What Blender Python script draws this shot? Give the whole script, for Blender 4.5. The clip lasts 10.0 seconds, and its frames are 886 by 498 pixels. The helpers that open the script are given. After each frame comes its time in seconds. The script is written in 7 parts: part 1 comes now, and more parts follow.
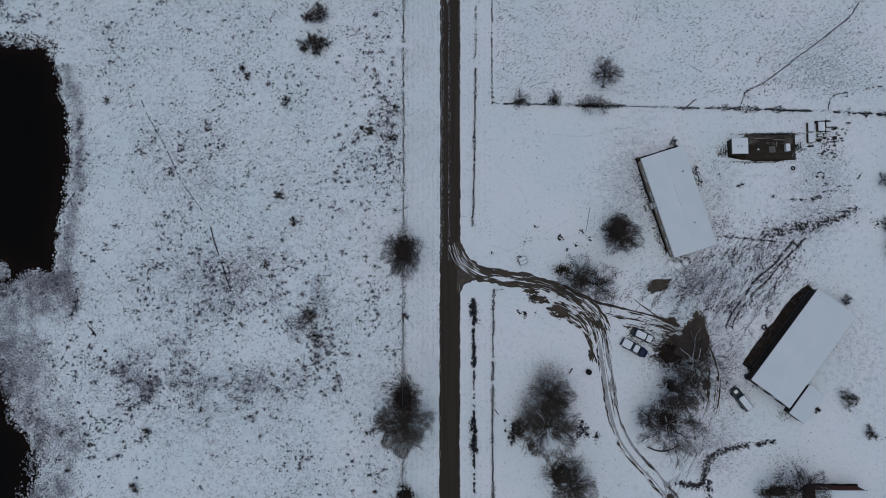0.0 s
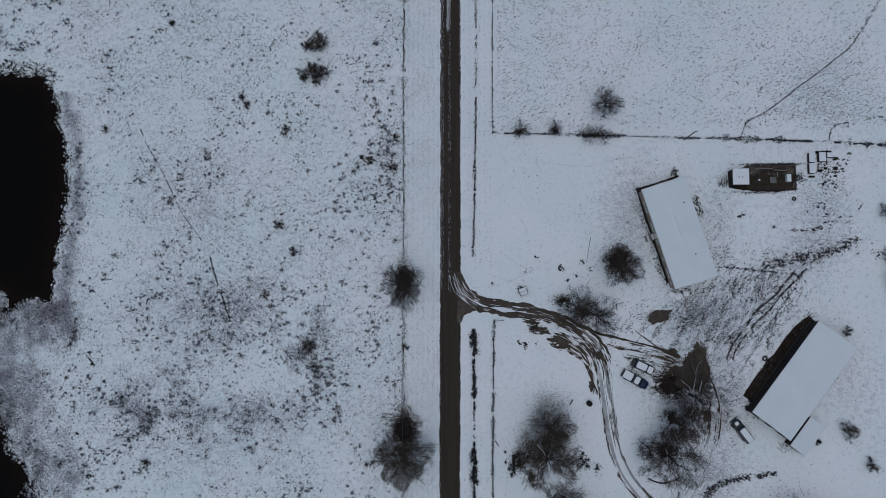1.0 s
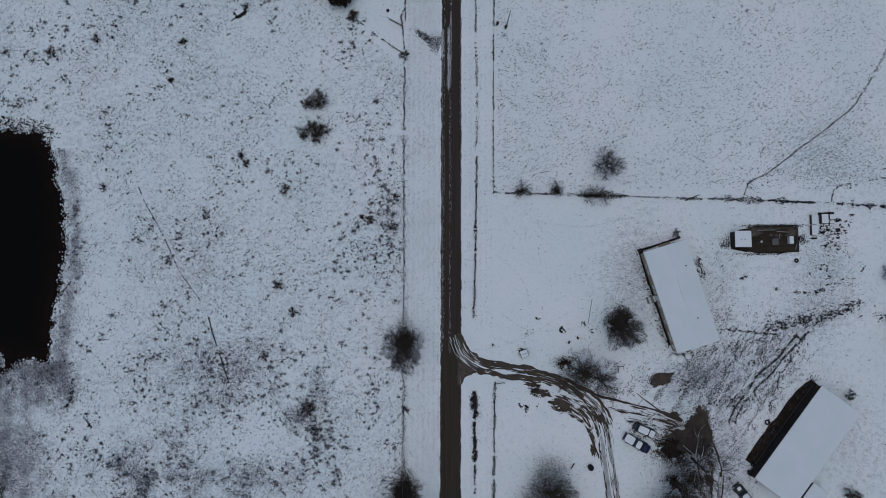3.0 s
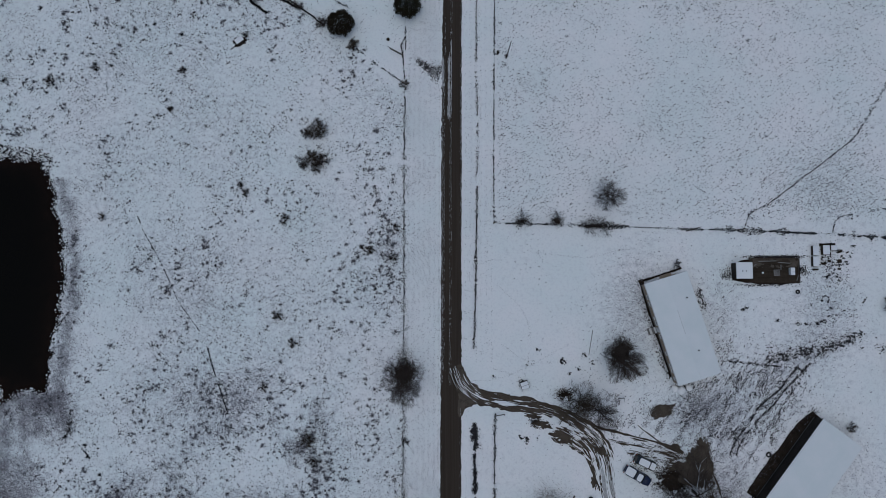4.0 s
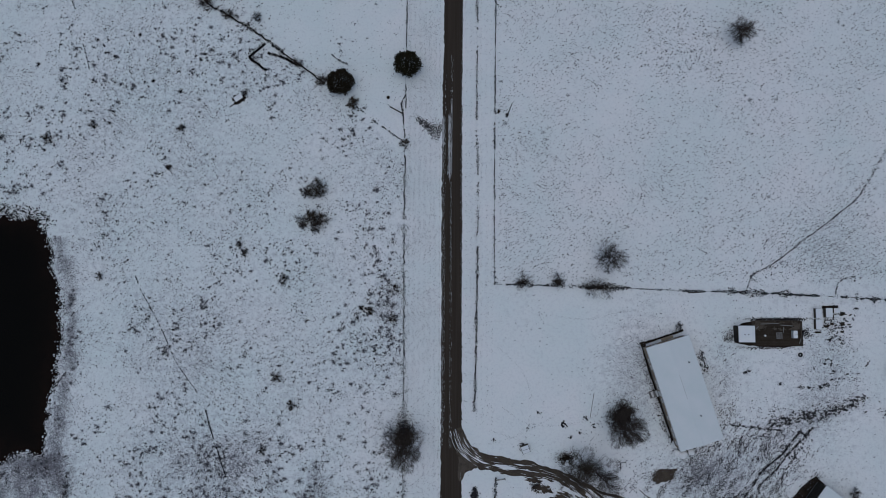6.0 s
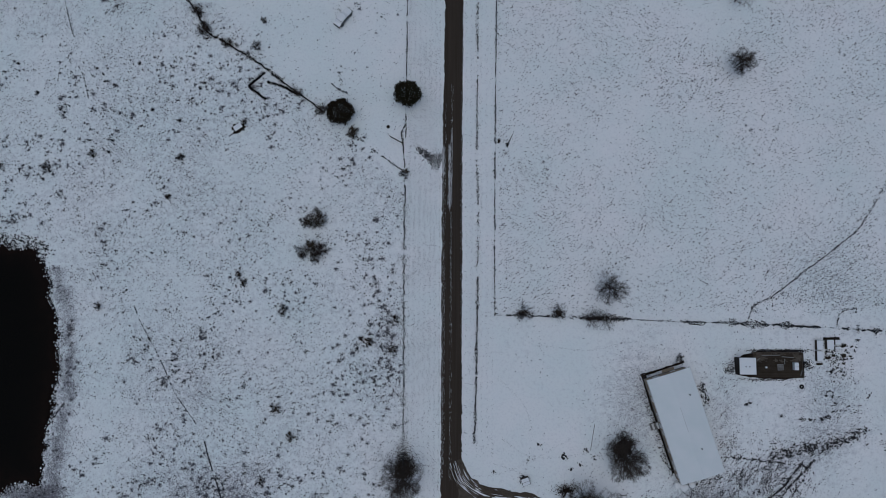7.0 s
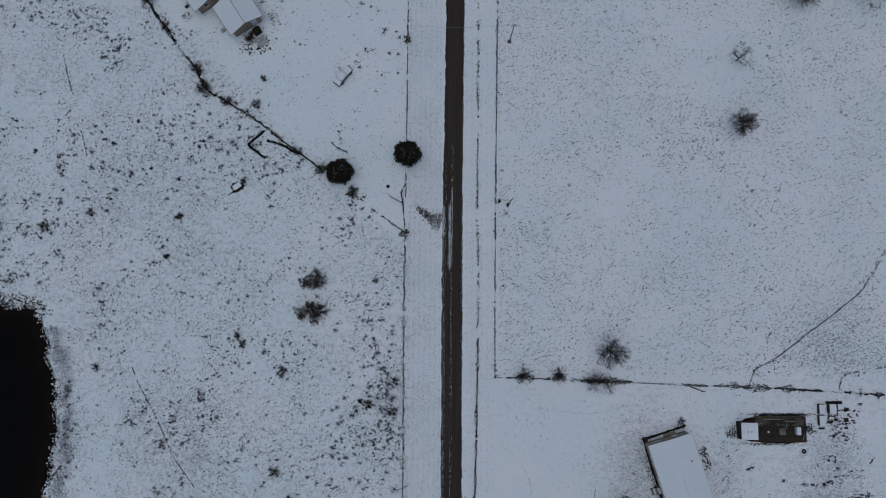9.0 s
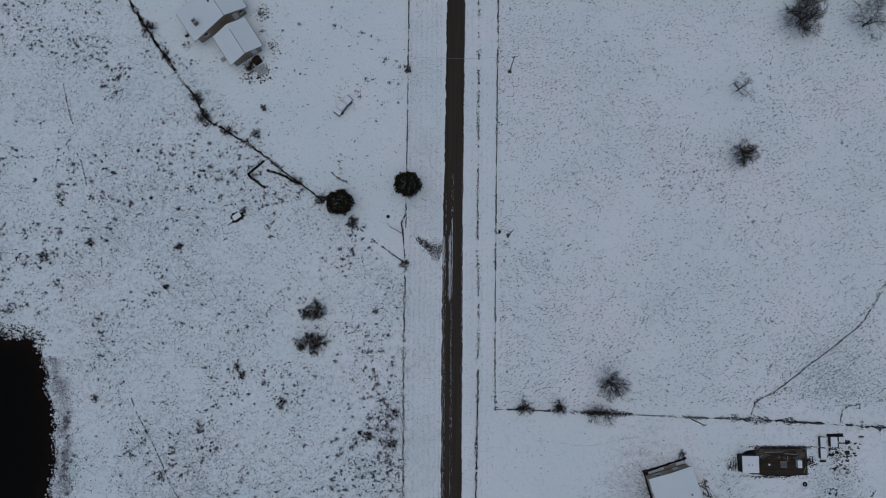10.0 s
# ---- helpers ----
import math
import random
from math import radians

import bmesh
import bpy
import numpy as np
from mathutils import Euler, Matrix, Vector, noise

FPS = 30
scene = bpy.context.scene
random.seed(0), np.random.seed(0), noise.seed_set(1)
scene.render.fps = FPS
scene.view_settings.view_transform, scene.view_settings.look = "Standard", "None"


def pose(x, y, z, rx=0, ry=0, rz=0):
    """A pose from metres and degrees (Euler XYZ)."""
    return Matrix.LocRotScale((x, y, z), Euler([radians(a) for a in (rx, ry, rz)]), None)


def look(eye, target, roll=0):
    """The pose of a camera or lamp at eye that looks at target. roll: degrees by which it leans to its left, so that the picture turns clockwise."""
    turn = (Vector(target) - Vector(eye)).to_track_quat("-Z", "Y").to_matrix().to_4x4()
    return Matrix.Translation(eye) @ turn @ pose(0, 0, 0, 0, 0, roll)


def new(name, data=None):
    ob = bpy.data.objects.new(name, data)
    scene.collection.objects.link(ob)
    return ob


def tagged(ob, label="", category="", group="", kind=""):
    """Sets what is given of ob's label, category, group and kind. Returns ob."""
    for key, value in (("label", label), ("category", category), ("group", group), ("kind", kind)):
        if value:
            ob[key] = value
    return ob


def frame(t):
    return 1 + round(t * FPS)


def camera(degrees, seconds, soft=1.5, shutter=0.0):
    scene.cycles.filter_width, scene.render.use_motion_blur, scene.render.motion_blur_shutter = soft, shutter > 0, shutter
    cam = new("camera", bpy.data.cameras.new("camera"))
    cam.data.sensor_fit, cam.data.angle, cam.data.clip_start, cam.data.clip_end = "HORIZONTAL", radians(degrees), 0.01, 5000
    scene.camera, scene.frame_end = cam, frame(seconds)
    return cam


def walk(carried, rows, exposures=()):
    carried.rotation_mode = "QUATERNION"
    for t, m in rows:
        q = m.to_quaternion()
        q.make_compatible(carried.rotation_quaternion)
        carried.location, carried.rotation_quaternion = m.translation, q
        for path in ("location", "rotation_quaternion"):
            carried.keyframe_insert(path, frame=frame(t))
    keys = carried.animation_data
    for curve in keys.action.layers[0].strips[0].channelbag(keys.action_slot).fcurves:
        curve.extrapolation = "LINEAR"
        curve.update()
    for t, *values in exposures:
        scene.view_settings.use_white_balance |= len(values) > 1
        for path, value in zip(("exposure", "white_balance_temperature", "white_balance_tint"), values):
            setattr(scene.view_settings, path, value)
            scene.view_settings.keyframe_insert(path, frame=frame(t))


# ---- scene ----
# ---- camera and its walk ----
cam = camera(70, 10.0, soft=0.6)
PATH = [
    (0, pose(0.000, 0.000, 115.556, 4.080, 1.818, -0.000)),
    (1, pose(-0.293, 5.486, 115.601, 4.107, 1.694, 0.015)),
    (2, pose(-0.554, 10.907, 115.612, 4.179, 1.590, 0.045)),
    (3, pose(-0.779, 16.271, 115.601, 4.284, 1.502, 0.083)),
    (4, pose(-0.967, 21.591, 115.583, 4.412, 1.430, 0.123)),
    (5, pose(-1.117, 26.879, 115.572, 4.555, 1.372, 0.163)),
    (6, pose(-1.232, 32.147, 115.584, 4.706, 1.327, 0.201)),
    (7, pose(-1.318, 37.408, 115.634, 4.862, 1.293, 0.236)),
    (8, pose(-1.380, 42.679, 115.737, 5.018, 1.270, 0.272)),
    (9, pose(-1.429, 47.975, 115.910, 5.172, 1.257, 0.312)),
    (10, pose(-1.476, 53.312, 116.170, 5.324, 1.252, 0.361)),
]
walk(cam, PATH, exposures=[(0, -0.58, 5690, 2.5), (10, -0.79, 5650, 2.5)])

# ---- overcast winter light ----
world = bpy.data.worlds.new("overcast_sky")
scene.world = world
world.use_nodes = True
wn = world.node_tree
sky = wn.nodes.new("ShaderNodeTexSky")
sky.sky_type = "NISHITA"
sky.sun_disc = False
sky.sun_elevation = radians(84)
sky.sun_rotation = radians(200)
sky.air_density, sky.dust_density, sky.ozone_density = 1.0, 4.0, 1.0
wn.links.new(sky.outputs[0], wn.nodes["Background"].inputs[0])
wn.nodes["Background"].inputs[1].default_value = 0.1
sun_data = bpy.data.lights.new("sun", "SUN")
sun_data.energy, sun_data.angle, sun_data.color = 0.5, radians(100), (1.0, 0.97, 0.93)
sun = new("sun", sun_data)
sun.matrix_world = look((0, 0, 60), (2, 6, 0))

# ---- materials ----


def nodes_of(name):
    m = bpy.data.materials.new(name)
    m.use_nodes = True
    nt = m.node_tree
    return m, nt, nt.nodes["Principled BSDF"]


def noise_node(nt, scale, detail=4.0, rough=0.6, stretch=None):
    geo = nt.nodes.new("ShaderNodeNewGeometry")
    src = geo.outputs["Position"]
    if stretch:
        mp = nt.nodes.new("ShaderNodeMapping")
        mp.inputs["Scale"].default_value = stretch
        nt.links.new(src, mp.inputs[0])
        src = mp.outputs[0]
    n = nt.nodes.new("ShaderNodeTexNoise")
    n.inputs["Scale"].default_value = scale
    n.inputs["Detail"].default_value = detail
    n.inputs["Roughness"].default_value = rough
    nt.links.new(src, n.inputs["Vector"])
    return n.outputs["Fac"]


def ramp(nt, fac, lo, hi, a=0.0, b=1.0):
    r = nt.nodes.new("ShaderNodeMapRange")
    for k, v in zip(("From Min", "From Max", "To Min", "To Max"), (lo, hi, a, b)):
        r.inputs[k].default_value = v
    nt.links.new(fac, r.inputs["Value"])
    return r.outputs[0]


def mixed(nt, fac, a, b):
    mx = nt.nodes.new("ShaderNodeMix")
    mx.data_type = "RGBA"
    nt.links.new(fac, mx.inputs[0])
    for socket, v in ((mx.inputs[6], a), (mx.inputs[7], b)):
        if isinstance(v, tuple):
            socket.default_value = (*v, 1)
        else:
            nt.links.new(v, socket)
    return mx.outputs[2]


def maths(nt, op, a, b):
    mm = nt.nodes.new("ShaderNodeMath")
    mm.operation = op
    for socket, v in zip(mm.inputs, (a, b)):
        if isinstance(v, (int, float)):
            socket.default_value = v
        else:
            nt.links.new(v, socket)
    return mm.outputs[0]


def bump(nt, bsdf, fac, strength, dist):
    b = nt.nodes.new("ShaderNodeBump")
    b.inputs["Strength"].default_value = strength
    b.inputs["Distance"].default_value = dist
    nt.links.new(fac, b.inputs["Height"])
    nt.links.new(b.outputs[0], bsdf.inputs["Normal"])


def surface(name, dark, light, rough=0.8, coarse=0.6, fine=9.0, relief=0.3, dist=0.02, metal=0.0, island=False, random_tint=0.0):
    """A two-scale material: large stains and fine grain between two colours."""
    m, nt, bsdf = nodes_of(name)
    big, small = noise_node(nt, coarse), noise_node(nt, fine, 6.0)
    both = maths(nt, "ADD", maths(nt, "MULTIPLY", big, 0.55), maths(nt, "MULTIPLY", small, 0.45))
    fac = ramp(nt, both, 0.36, 0.64)
    if island:
        geo = nt.nodes.new("ShaderNodeNewGeometry")
        fac = maths(nt, "ADD", maths(nt, "MULTIPLY", fac, 0.5), maths(nt, "MULTIPLY", geo.outputs["Random Per Island"], 0.5))
    if random_tint:
        info = nt.nodes.new("ShaderNodeObjectInfo")
        fac = maths(nt, "ADD", maths(nt, "MULTIPLY", fac, 1 - random_tint), maths(nt, "MULTIPLY", info.outputs["Random"], random_tint))
    nt.links.new(mixed(nt, fac, dark, light), bsdf.inputs["Base Color"])
    bsdf.inputs["Roughness"].default_value = rough
    bsdf.inputs["Metallic"].default_value = metal
    bsdf.inputs["Specular IOR Level"].default_value = 0.1 if rough > 0.64 else 0.4
    bump(nt, bsdf, small, relief, dist)
    return m


def snow_ground():
    """Snow with earth and dead grass showing where the cover is thin (the mesh carries how thin)."""
    m, nt, bsdf = nodes_of("snow_field")
    at = nt.nodes.new("ShaderNodeAttribute")
    at.attribute_name = "thin"
    fine, mid, big = noise_node(nt, 3.6, 5.0, 0.7), noise_node(nt, 0.55, 3.0), noise_node(nt, 0.06, 3.0)
    thin = maths(nt, "ADD", at.outputs["Fac"], maths(nt, "MULTIPLY", maths(nt, "SUBTRACT", mid, 0.5), maths(nt, "MULTIPLY", at.outputs["Fac"], 0.9)))
    lvl = maths(nt, "ADD", fine, maths(nt, "MULTIPLY", thin, 0.52))
    bare = ramp(nt, lvl, 0.67, 0.84)
    white = mixed(nt, ramp(nt, big, 0.35, 0.65), (0.785, 0.825, 0.825), (0.865, 0.85, 0.855))
    # over pasture the snow is thinner and a little greener than over the field and lawns
    geo, sep = nt.nodes.new("ShaderNodeNewGeometry"), nt.nodes.new("ShaderNodeSeparateXYZ")
    nt.links.new(geo.outputs["Position"], sep.inputs[0])
    west = ramp(nt, maths(nt, "ADD", maths(nt, "MULTIPLY", sep.outputs[0], -0.02), maths(nt, "MULTIPLY", mid, 0.2)), 0.25, 0.75, 0.0, 0.5)
    white = mixed(nt, west, white, mixed(nt, ramp(nt, big, 0.35, 0.65), (0.755, 0.83, 0.825), (0.81, 0.85, 0.85)))
    earth = mixed(nt, noise_node(nt, 1.3, 4.0), (0.070, 0.068, 0.076), (0.24, 0.232, 0.255))
    soft = maths(nt, "ADD", noise_node(nt, 1.1, 5.0, 0.65), maths(nt, "MULTIPLY", thin, 0.75))
    white = mixed(nt, ramp(nt, soft, 0.62, 0.95, 0.0, 0.5), white, (0.33, 0.325, 0.365))
    # trodden and wind-crusted grain of the snow
    white = mixed(nt, ramp(nt, noise_node(nt, 2.3, 5.0, 0.7), 0.50, 0.74, 0.0, 0.5), white, (0.60, 0.61, 0.645))
    nt.links.new(mixed(nt, bare, white, earth), bsdf.inputs["Base Color"])
    bsdf.inputs["Roughness"].default_value = 0.75
    bsdf.inputs["Specular IOR Level"].default_value = 0.2
    both = maths(nt, "ADD", fine, maths(nt, "MULTIPLY", mid, 1.5))
    bump(nt, bsdf, both, 0.35, 0.12)
    return m


def snow_cover(name="snow_cover", relief=0.15, low=(0.76, 0.775, 0.80), high=(0.82, 0.82, 0.82)):
    m, nt, bsdf = nodes_of(name)
    big, small = noise_node(nt, 0.25, 3.0), noise_node(nt, 5.0, 4.0)
    nt.links.new(mixed(nt, ramp(nt, big, 0.35, 0.65), low, high), bsdf.inputs["Base Color"])
    bsdf.inputs["Roughness"].default_value = 0.7
    bsdf.inputs["Specular IOR Level"].default_value = 0.2
    bump(nt, bsdf, small, relief, 0.04)
    return m


def water_mat():
    """Black water, peaty brown over the shallow margin (the mesh carries how shallow)."""
    m, nt, bsdf = nodes_of("still_pond_water")
    at = nt.nodes.new("ShaderNodeAttribute")
    at.attribute_name = "shallow"
    deep = mixed(nt, noise_node(nt, 0.09, 3.0), (0.0008, 0.001, 0.0008), (0.003, 0.0024, 0.0017))
    edge = maths(nt, "MULTIPLY", at.outputs["Fac"], ramp(nt, noise_node(nt, 0.5, 4.0), 0.3, 0.7, 0.45, 1.0))
    nt.links.new(mixed(nt, edge, deep, (0.014, 0.0066, 0.0042)), bsdf.inputs["Base Color"])
    bsdf.inputs["Roughness"].default_value = 0.08
    bsdf.inputs["IOR"].default_value = 1.33
    bsdf.inputs["Specular IOR Level"].default_value = 0.1
    bump(nt, bsdf, noise_node(nt, 2.0, 2.0), 0.05, 0.01)
    return m


def asphalt_mat():
    m, nt, bsdf = nodes_of("wet_asphalt")
    streak, grain = noise_node(nt, 1.0, 4.0, 0.6, (2.2, 0.05, 1)), noise_node(nt, 14.0, 5.0)
    fac = maths(nt, "ADD", maths(nt, "MULTIPLY", streak, 0.7), maths(nt, "MULTIPLY", grain, 0.3))
    nt.links.new(mixed(nt, ramp(nt, fac, 0.36, 0.64), (0.034, 0.0258, 0.0195), (0.053, 0.0405, 0.031)), bsdf.inputs["Base Color"])
    bsdf.inputs["Roughness"].default_value = 0.75
    bsdf.inputs["Specular IOR Level"].default_value = 0.12
    bump(nt, bsdf, grain, 0.3, 0.01)
    return m


def bark_mat(name, dark, light, snowy=0.0):
    m, nt, bsdf = nodes_of(name)
    col = mixed(nt, ramp(nt, noise_node(nt, 5.0, 4.0), 0.35, 0.65), dark, light)
    if snowy:
        geo = nt.nodes.new("ShaderNodeNewGeometry")
        sep = nt.nodes.new("ShaderNodeSeparateXYZ")
        nt.links.new(geo.outputs["Normal"], sep.inputs[0])
        lying = maths(nt, "ADD", sep.outputs[2], maths(nt, "MULTIPLY", noise_node(nt, 0.9, 2.0), 1.6))
        col = mixed(nt, ramp(nt, lying, 1.75 - snowy, 1.95 - snowy), col, (0.72, 0.73, 0.75))
    nt.links.new(col, bsdf.inputs["Base Color"])
    bsdf.inputs["Roughness"].default_value = 0.9
    bsdf.inputs["Specular IOR Level"].default_value = 0.1
    return m


def glass_mat():
    m, nt, bsdf = nodes_of("window_glass")
    bsdf.inputs["Base Color"].default_value = (0.02, 0.024, 0.028, 1)
    bsdf.inputs["Roughness"].default_value = 0.06
    return m


def paint_mat(name, col, rough=0.35):
    m, nt, bsdf = nodes_of(name)
    dirty = ramp(nt, noise_node(nt, 2.5, 5.0), 0.45, 0.75)
    nt.links.new(mixed(nt, dirty, col, tuple(0.6 * c + 0.03 for c in col)), bsdf.inputs["Base Color"])
    bsdf.inputs["Roughness"].default_value = rough
    bsdf.inputs["Specular IOR Level"].default_value = 0.22
    return m


SNOW_FIELD, SNOW, WATER, ASPHALT, GLASS = snow_ground(), snow_cover(), water_mat(), asphalt_mat(), glass_mat()
ROOF_SNOW = snow_cover("thin_roof_snow", 0.05, (0.68, 0.72, 0.73), (0.73, 0.75, 0.765))
MUD = surface("wet_mud", (0.044, 0.034, 0.026), (0.096, 0.077, 0.060), 0.8, 0.5, 5.0, 0.5, 0.04)
GRAVEL = surface("muddy_gravel", (0.05, 0.040, 0.032), (0.13, 0.108, 0.088), 0.85, 0.7, 9.0, 0.6, 0.04)
SLUSH = surface("grey_slush", (0.24, 0.235, 0.23), (0.52, 0.525, 0.535), 0.6, 0.8, 6.0, 0.3, 0.02)
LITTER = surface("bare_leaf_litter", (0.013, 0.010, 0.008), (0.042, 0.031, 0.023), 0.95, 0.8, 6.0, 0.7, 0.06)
GRASS = surface("dead_grass", (0.045, 0.045, 0.051), (0.235, 0.231, 0.257), 0.95, 0.15, 3.0, 0.0, island=True)
DARK_GRASS = surface("dark_ditch_grass", (0.011, 0.011, 0.0125), (0.050, 0.048, 0.053), 0.95, 0.2, 3.0, 0.0, island=True)
CLOD = surface("mud_clod", (0.017, 0.0165, 0.018), (0.066, 0.062, 0.066), 0.9, 0.3, 3.0, 0.0, island=True)
REED = surface("frosted_reed", (0.15, 0.145, 0.165), (0.47, 0.46, 0.495), 0.95, 0.15, 3.0, 0.0, island=True)
BARK = bark_mat("dark_bark", (0.022, 0.018, 0.015), (0.06, 0.05, 0.042))
SNOWY_BARK = bark_mat("snow_lined_bark", (0.03, 0.025, 0.021), (0.08, 0.068, 0.058), 0.55)
TWIG = bark_mat("fine_twigs", (0.034, 0.026, 0.022), (0.08, 0.064, 0.055))
BROWN_TWIG = bark_mat("brown_twigs", (0.042, 0.034, 0.026), (0.105, 0.086, 0.066))
BROWN_NEEDLE = surface("winter_brown_leaf", (0.012, 0.0095, 0.006), (0.040, 0.031, 0.019), 0.8, 0.8, 4.0, 0.0, island=True)
NEEDLE = surface("evergreen_leaf", (0.011, 0.0105, 0.006), (0.040, 0.035, 0.019), 0.8, 0.8, 4.0, 0.0, island=True)
TAN = surface("tan_siding", (0.26, 0.205, 0.15), (0.39, 0.315, 0.24), 0.7, 0.5, 8.0, 0.15)
BROWN_WALL = surface("dark_brown_siding", (0.020, 0.017, 0.015), (0.050, 0.043, 0.038), 0.75, 0.5, 8.0, 0.2)
RED_WALL = surface("red_brown_siding", (0.075, 0.026, 0.02), (0.14, 0.05, 0.04), 0.75, 0.5, 8.0, 0.2)
BRICK = surface("foundation_block", (0.13, 0.12, 0.11), (0.25, 0.235, 0.215), 0.9, 0.7, 7.0, 0.4)
WHITE = surface("white_trim", (0.55, 0.55, 0.54), (0.78, 0.78, 0.77), 0.5, 0.8, 8.0, 0.05)
METAL = surface("grey_metal", (0.16, 0.165, 0.17), (0.32, 0.325, 0.33), 0.5, 0.8, 9.0, 0.1, metal=0.6)
OLD_WOOD = surface("weathered_wood", (0.045, 0.038, 0.032), (0.13, 0.11, 0.09), 0.9, 0.8, 9.0, 0.4, random_tint=0.4)
DARK_WOOD = surface("wet_dark_planks", (0.022, 0.017, 0.012), (0.060, 0.046, 0.034), 0.8, 0.6, 7.0, 0.4, random_tint=0.35)
GREY_WOOD = surface("grey_boards", (0.13, 0.125, 0.12), (0.27, 0.26, 0.25), 0.9, 0.8, 9.0, 0.3, random_tint=0.3)
RUBBER = surface("black_rubber", (0.010, 0.010, 0.010), (0.03, 0.03, 0.03), 0.8, 2.0, 12.0, 0.2)
BLUE_PAINT, SILVER, BLACK_PAINT = paint_mat("dark_blue_paint", (0.005, 0.013, 0.050)), paint_mat("silver_paint", (0.11, 0.118, 0.125)), paint_mat("dark_grey_paint", (0.028, 0.030, 0.033))
LAMP_GLASS = paint_mat("lamp_glass", (0.4, 0.4, 0.38), 0.15)
RED_LENS = paint_mat("red_lens", (0.25, 0.01, 0.01), 0.2)

# ---- lie of the land ----
RNG = np.random.default_rng(7)


def vnoise(x, y, size, seed=0):
    """Smooth value noise from -1 to 1 over arrays, with patches of that size in metres."""
    u, v = np.asarray(x, float) / size + 91.7 * seed, np.asarray(y, float) / size - 47.3 * seed
    iu, iv = np.floor(u), np.floor(v)
    fu, fv = u - iu, v - iv
    fu, fv = fu * fu * (3 - 2 * fu), fv * fv * (3 - 2 * fv)

    def h(a, b):
        s = np.sin(a * 127.1 + b * 311.7 + seed * 74.7) * 43758.5453
        return 2 * (s - np.floor(s)) - 1

    return (h(iu, iv) * (1 - fu) + h(iu + 1, iv) * fu) * (1 - fv) + (h(iu, iv + 1) * (1 - fu) + h(iu + 1, iv + 1) * fu) * fv


def smooth(x, a, b):
    t = np.clip((np.asarray(x, float) - a) / (b - a), 0, 1)
    return t * t * (3 - 2 * t)


class Line:
    """A smooth line through a few places on the plan."""

    def __init__(self, *pts, step=0.25):
        p = np.array(pts, float)
        p = np.vstack([2 * p[0] - p[1], p, 2 * p[-1] - p[-2]])
        out = []
        for i in range(1, len(p) - 2):
            n = max(2, int(np.linalg.norm(p[i + 1] - p[i]) / step))
            t = np.linspace(0, 1, n, endpoint=False)[:, None]
            a, b, c, d = p[i - 1], p[i], p[i + 1], p[i + 2]
            out.append(0.5 * (2 * b + (c - a) * t + (2 * a - 5 * b + 4 * c - d) * t**2 + (3 * b - a - 3 * c + d) * t**3))
        self.p = np.vstack([*out, p[-2:-1]])
        self.s = np.r_[0, np.cumsum(np.linalg.norm(np.diff(self.p, axis=0), axis=1))]
        self.length = self.s[-1]

    def at(self, s, off=0.0):
        """Places at the distances s along the line, off metres to its left."""
        s = np.asarray(s, float)
        x, y = np.interp(s, self.s, self.p[:, 0]), np.interp(s, self.s, self.p[:, 1])
        x2, y2 = np.interp(s + 0.2, self.s, self.p[:, 0]), np.interp(s + 0.2, self.s, self.p[:, 1])
        x1, y1 = np.interp(s - 0.2, self.s, self.p[:, 0]), np.interp(s - 0.2, self.s, self.p[:, 1])
        n = np.hypot(x2 - x1, y2 - y1) + 1e-9
        return x - (y2 - y1) / n * off, y + (x2 - x1) / n * off

    def away(self, x, y):
        """The least distance from places to the line (coarse)."""
        q = self.p[::4]
        d = np.full(np.shape(x), 1e9)
        for a, b in q:
            d = np.minimum(d, (x - a) ** 2 + (y - b) ** 2)
        return np.sqrt(d)


def inside_depth(x, y, pts):
    """Signed distance to a closed outline: positive inside."""
    p = np.array(pts, float)
    d2, odd = np.full(np.shape(x), 1e12), np.zeros(np.shape(x), bool)
    for (ax, ay), (bx, by) in zip(p, np.roll(p, -1, axis=0)):
        ex, ey = bx - ax, by - ay
        t = np.clip(((x - ax) * ex + (y - ay) * ey) / (ex * ex + ey * ey + 1e-9), 0, 1)
        d2 = np.minimum(d2, (x - ax - t * ex) ** 2 + (y - ay - t * ey) ** 2)
        cross = (ay > y) != (by > y)
        odd ^= cross & (x < ex * (y - ay) / (ey + 1e-12) + ax)
    return np.where(odd, 1, -1) * np.sqrt(d2)


POND_NORTH = [(-150, 54), (-100, 50), (-88.7, 48.3), (-82, 47.1), (-78.5, 45.4), (-76.9, 40), (-75.3, 34), (-74.6, 28), (-74.9, 21), (-75.6, 14), (-76.2, 9.6), (-76.6, 3.9), (-81, 4.1), (-83.2, 3.2), (-86, 1.8), (-100, 0), (-150, 4)]
POND_SOUTH = [(-150, -6), (-95, -9), (-85.6, -14.5), (-83, -22.5), (-79.8, -25.7), (-78.6, -29.5), (-78.4, -34), (-79.2, -38.5), (-80.5, -46), (-86, -60), (-150, -70)]
WATER_Z = -0.35


def pond(x, y):
    rag = 0.55 * vnoise(x, y, 1.1, 3) + 0.45 * vnoise(x, y, 3.1, 4)
    a = inside_depth(x, y, POND_NORTH)
    a = np.minimum(a, np.hypot(x + 86.4, y - 4.4) - 1.5)
    b = inside_depth(x, y, POND_SOUTH) + 0.9 * vnoise(x, y, 2.3, 9)
    return np.maximum(a, b) + rag


def road_x(y):
    return np.interp(y, [-2000, -60, -33, 22, 64, 112, 160, 2000], [-12, -2.6, -2.5, -2.35, -2.3, -1.85, -1.3, 20])


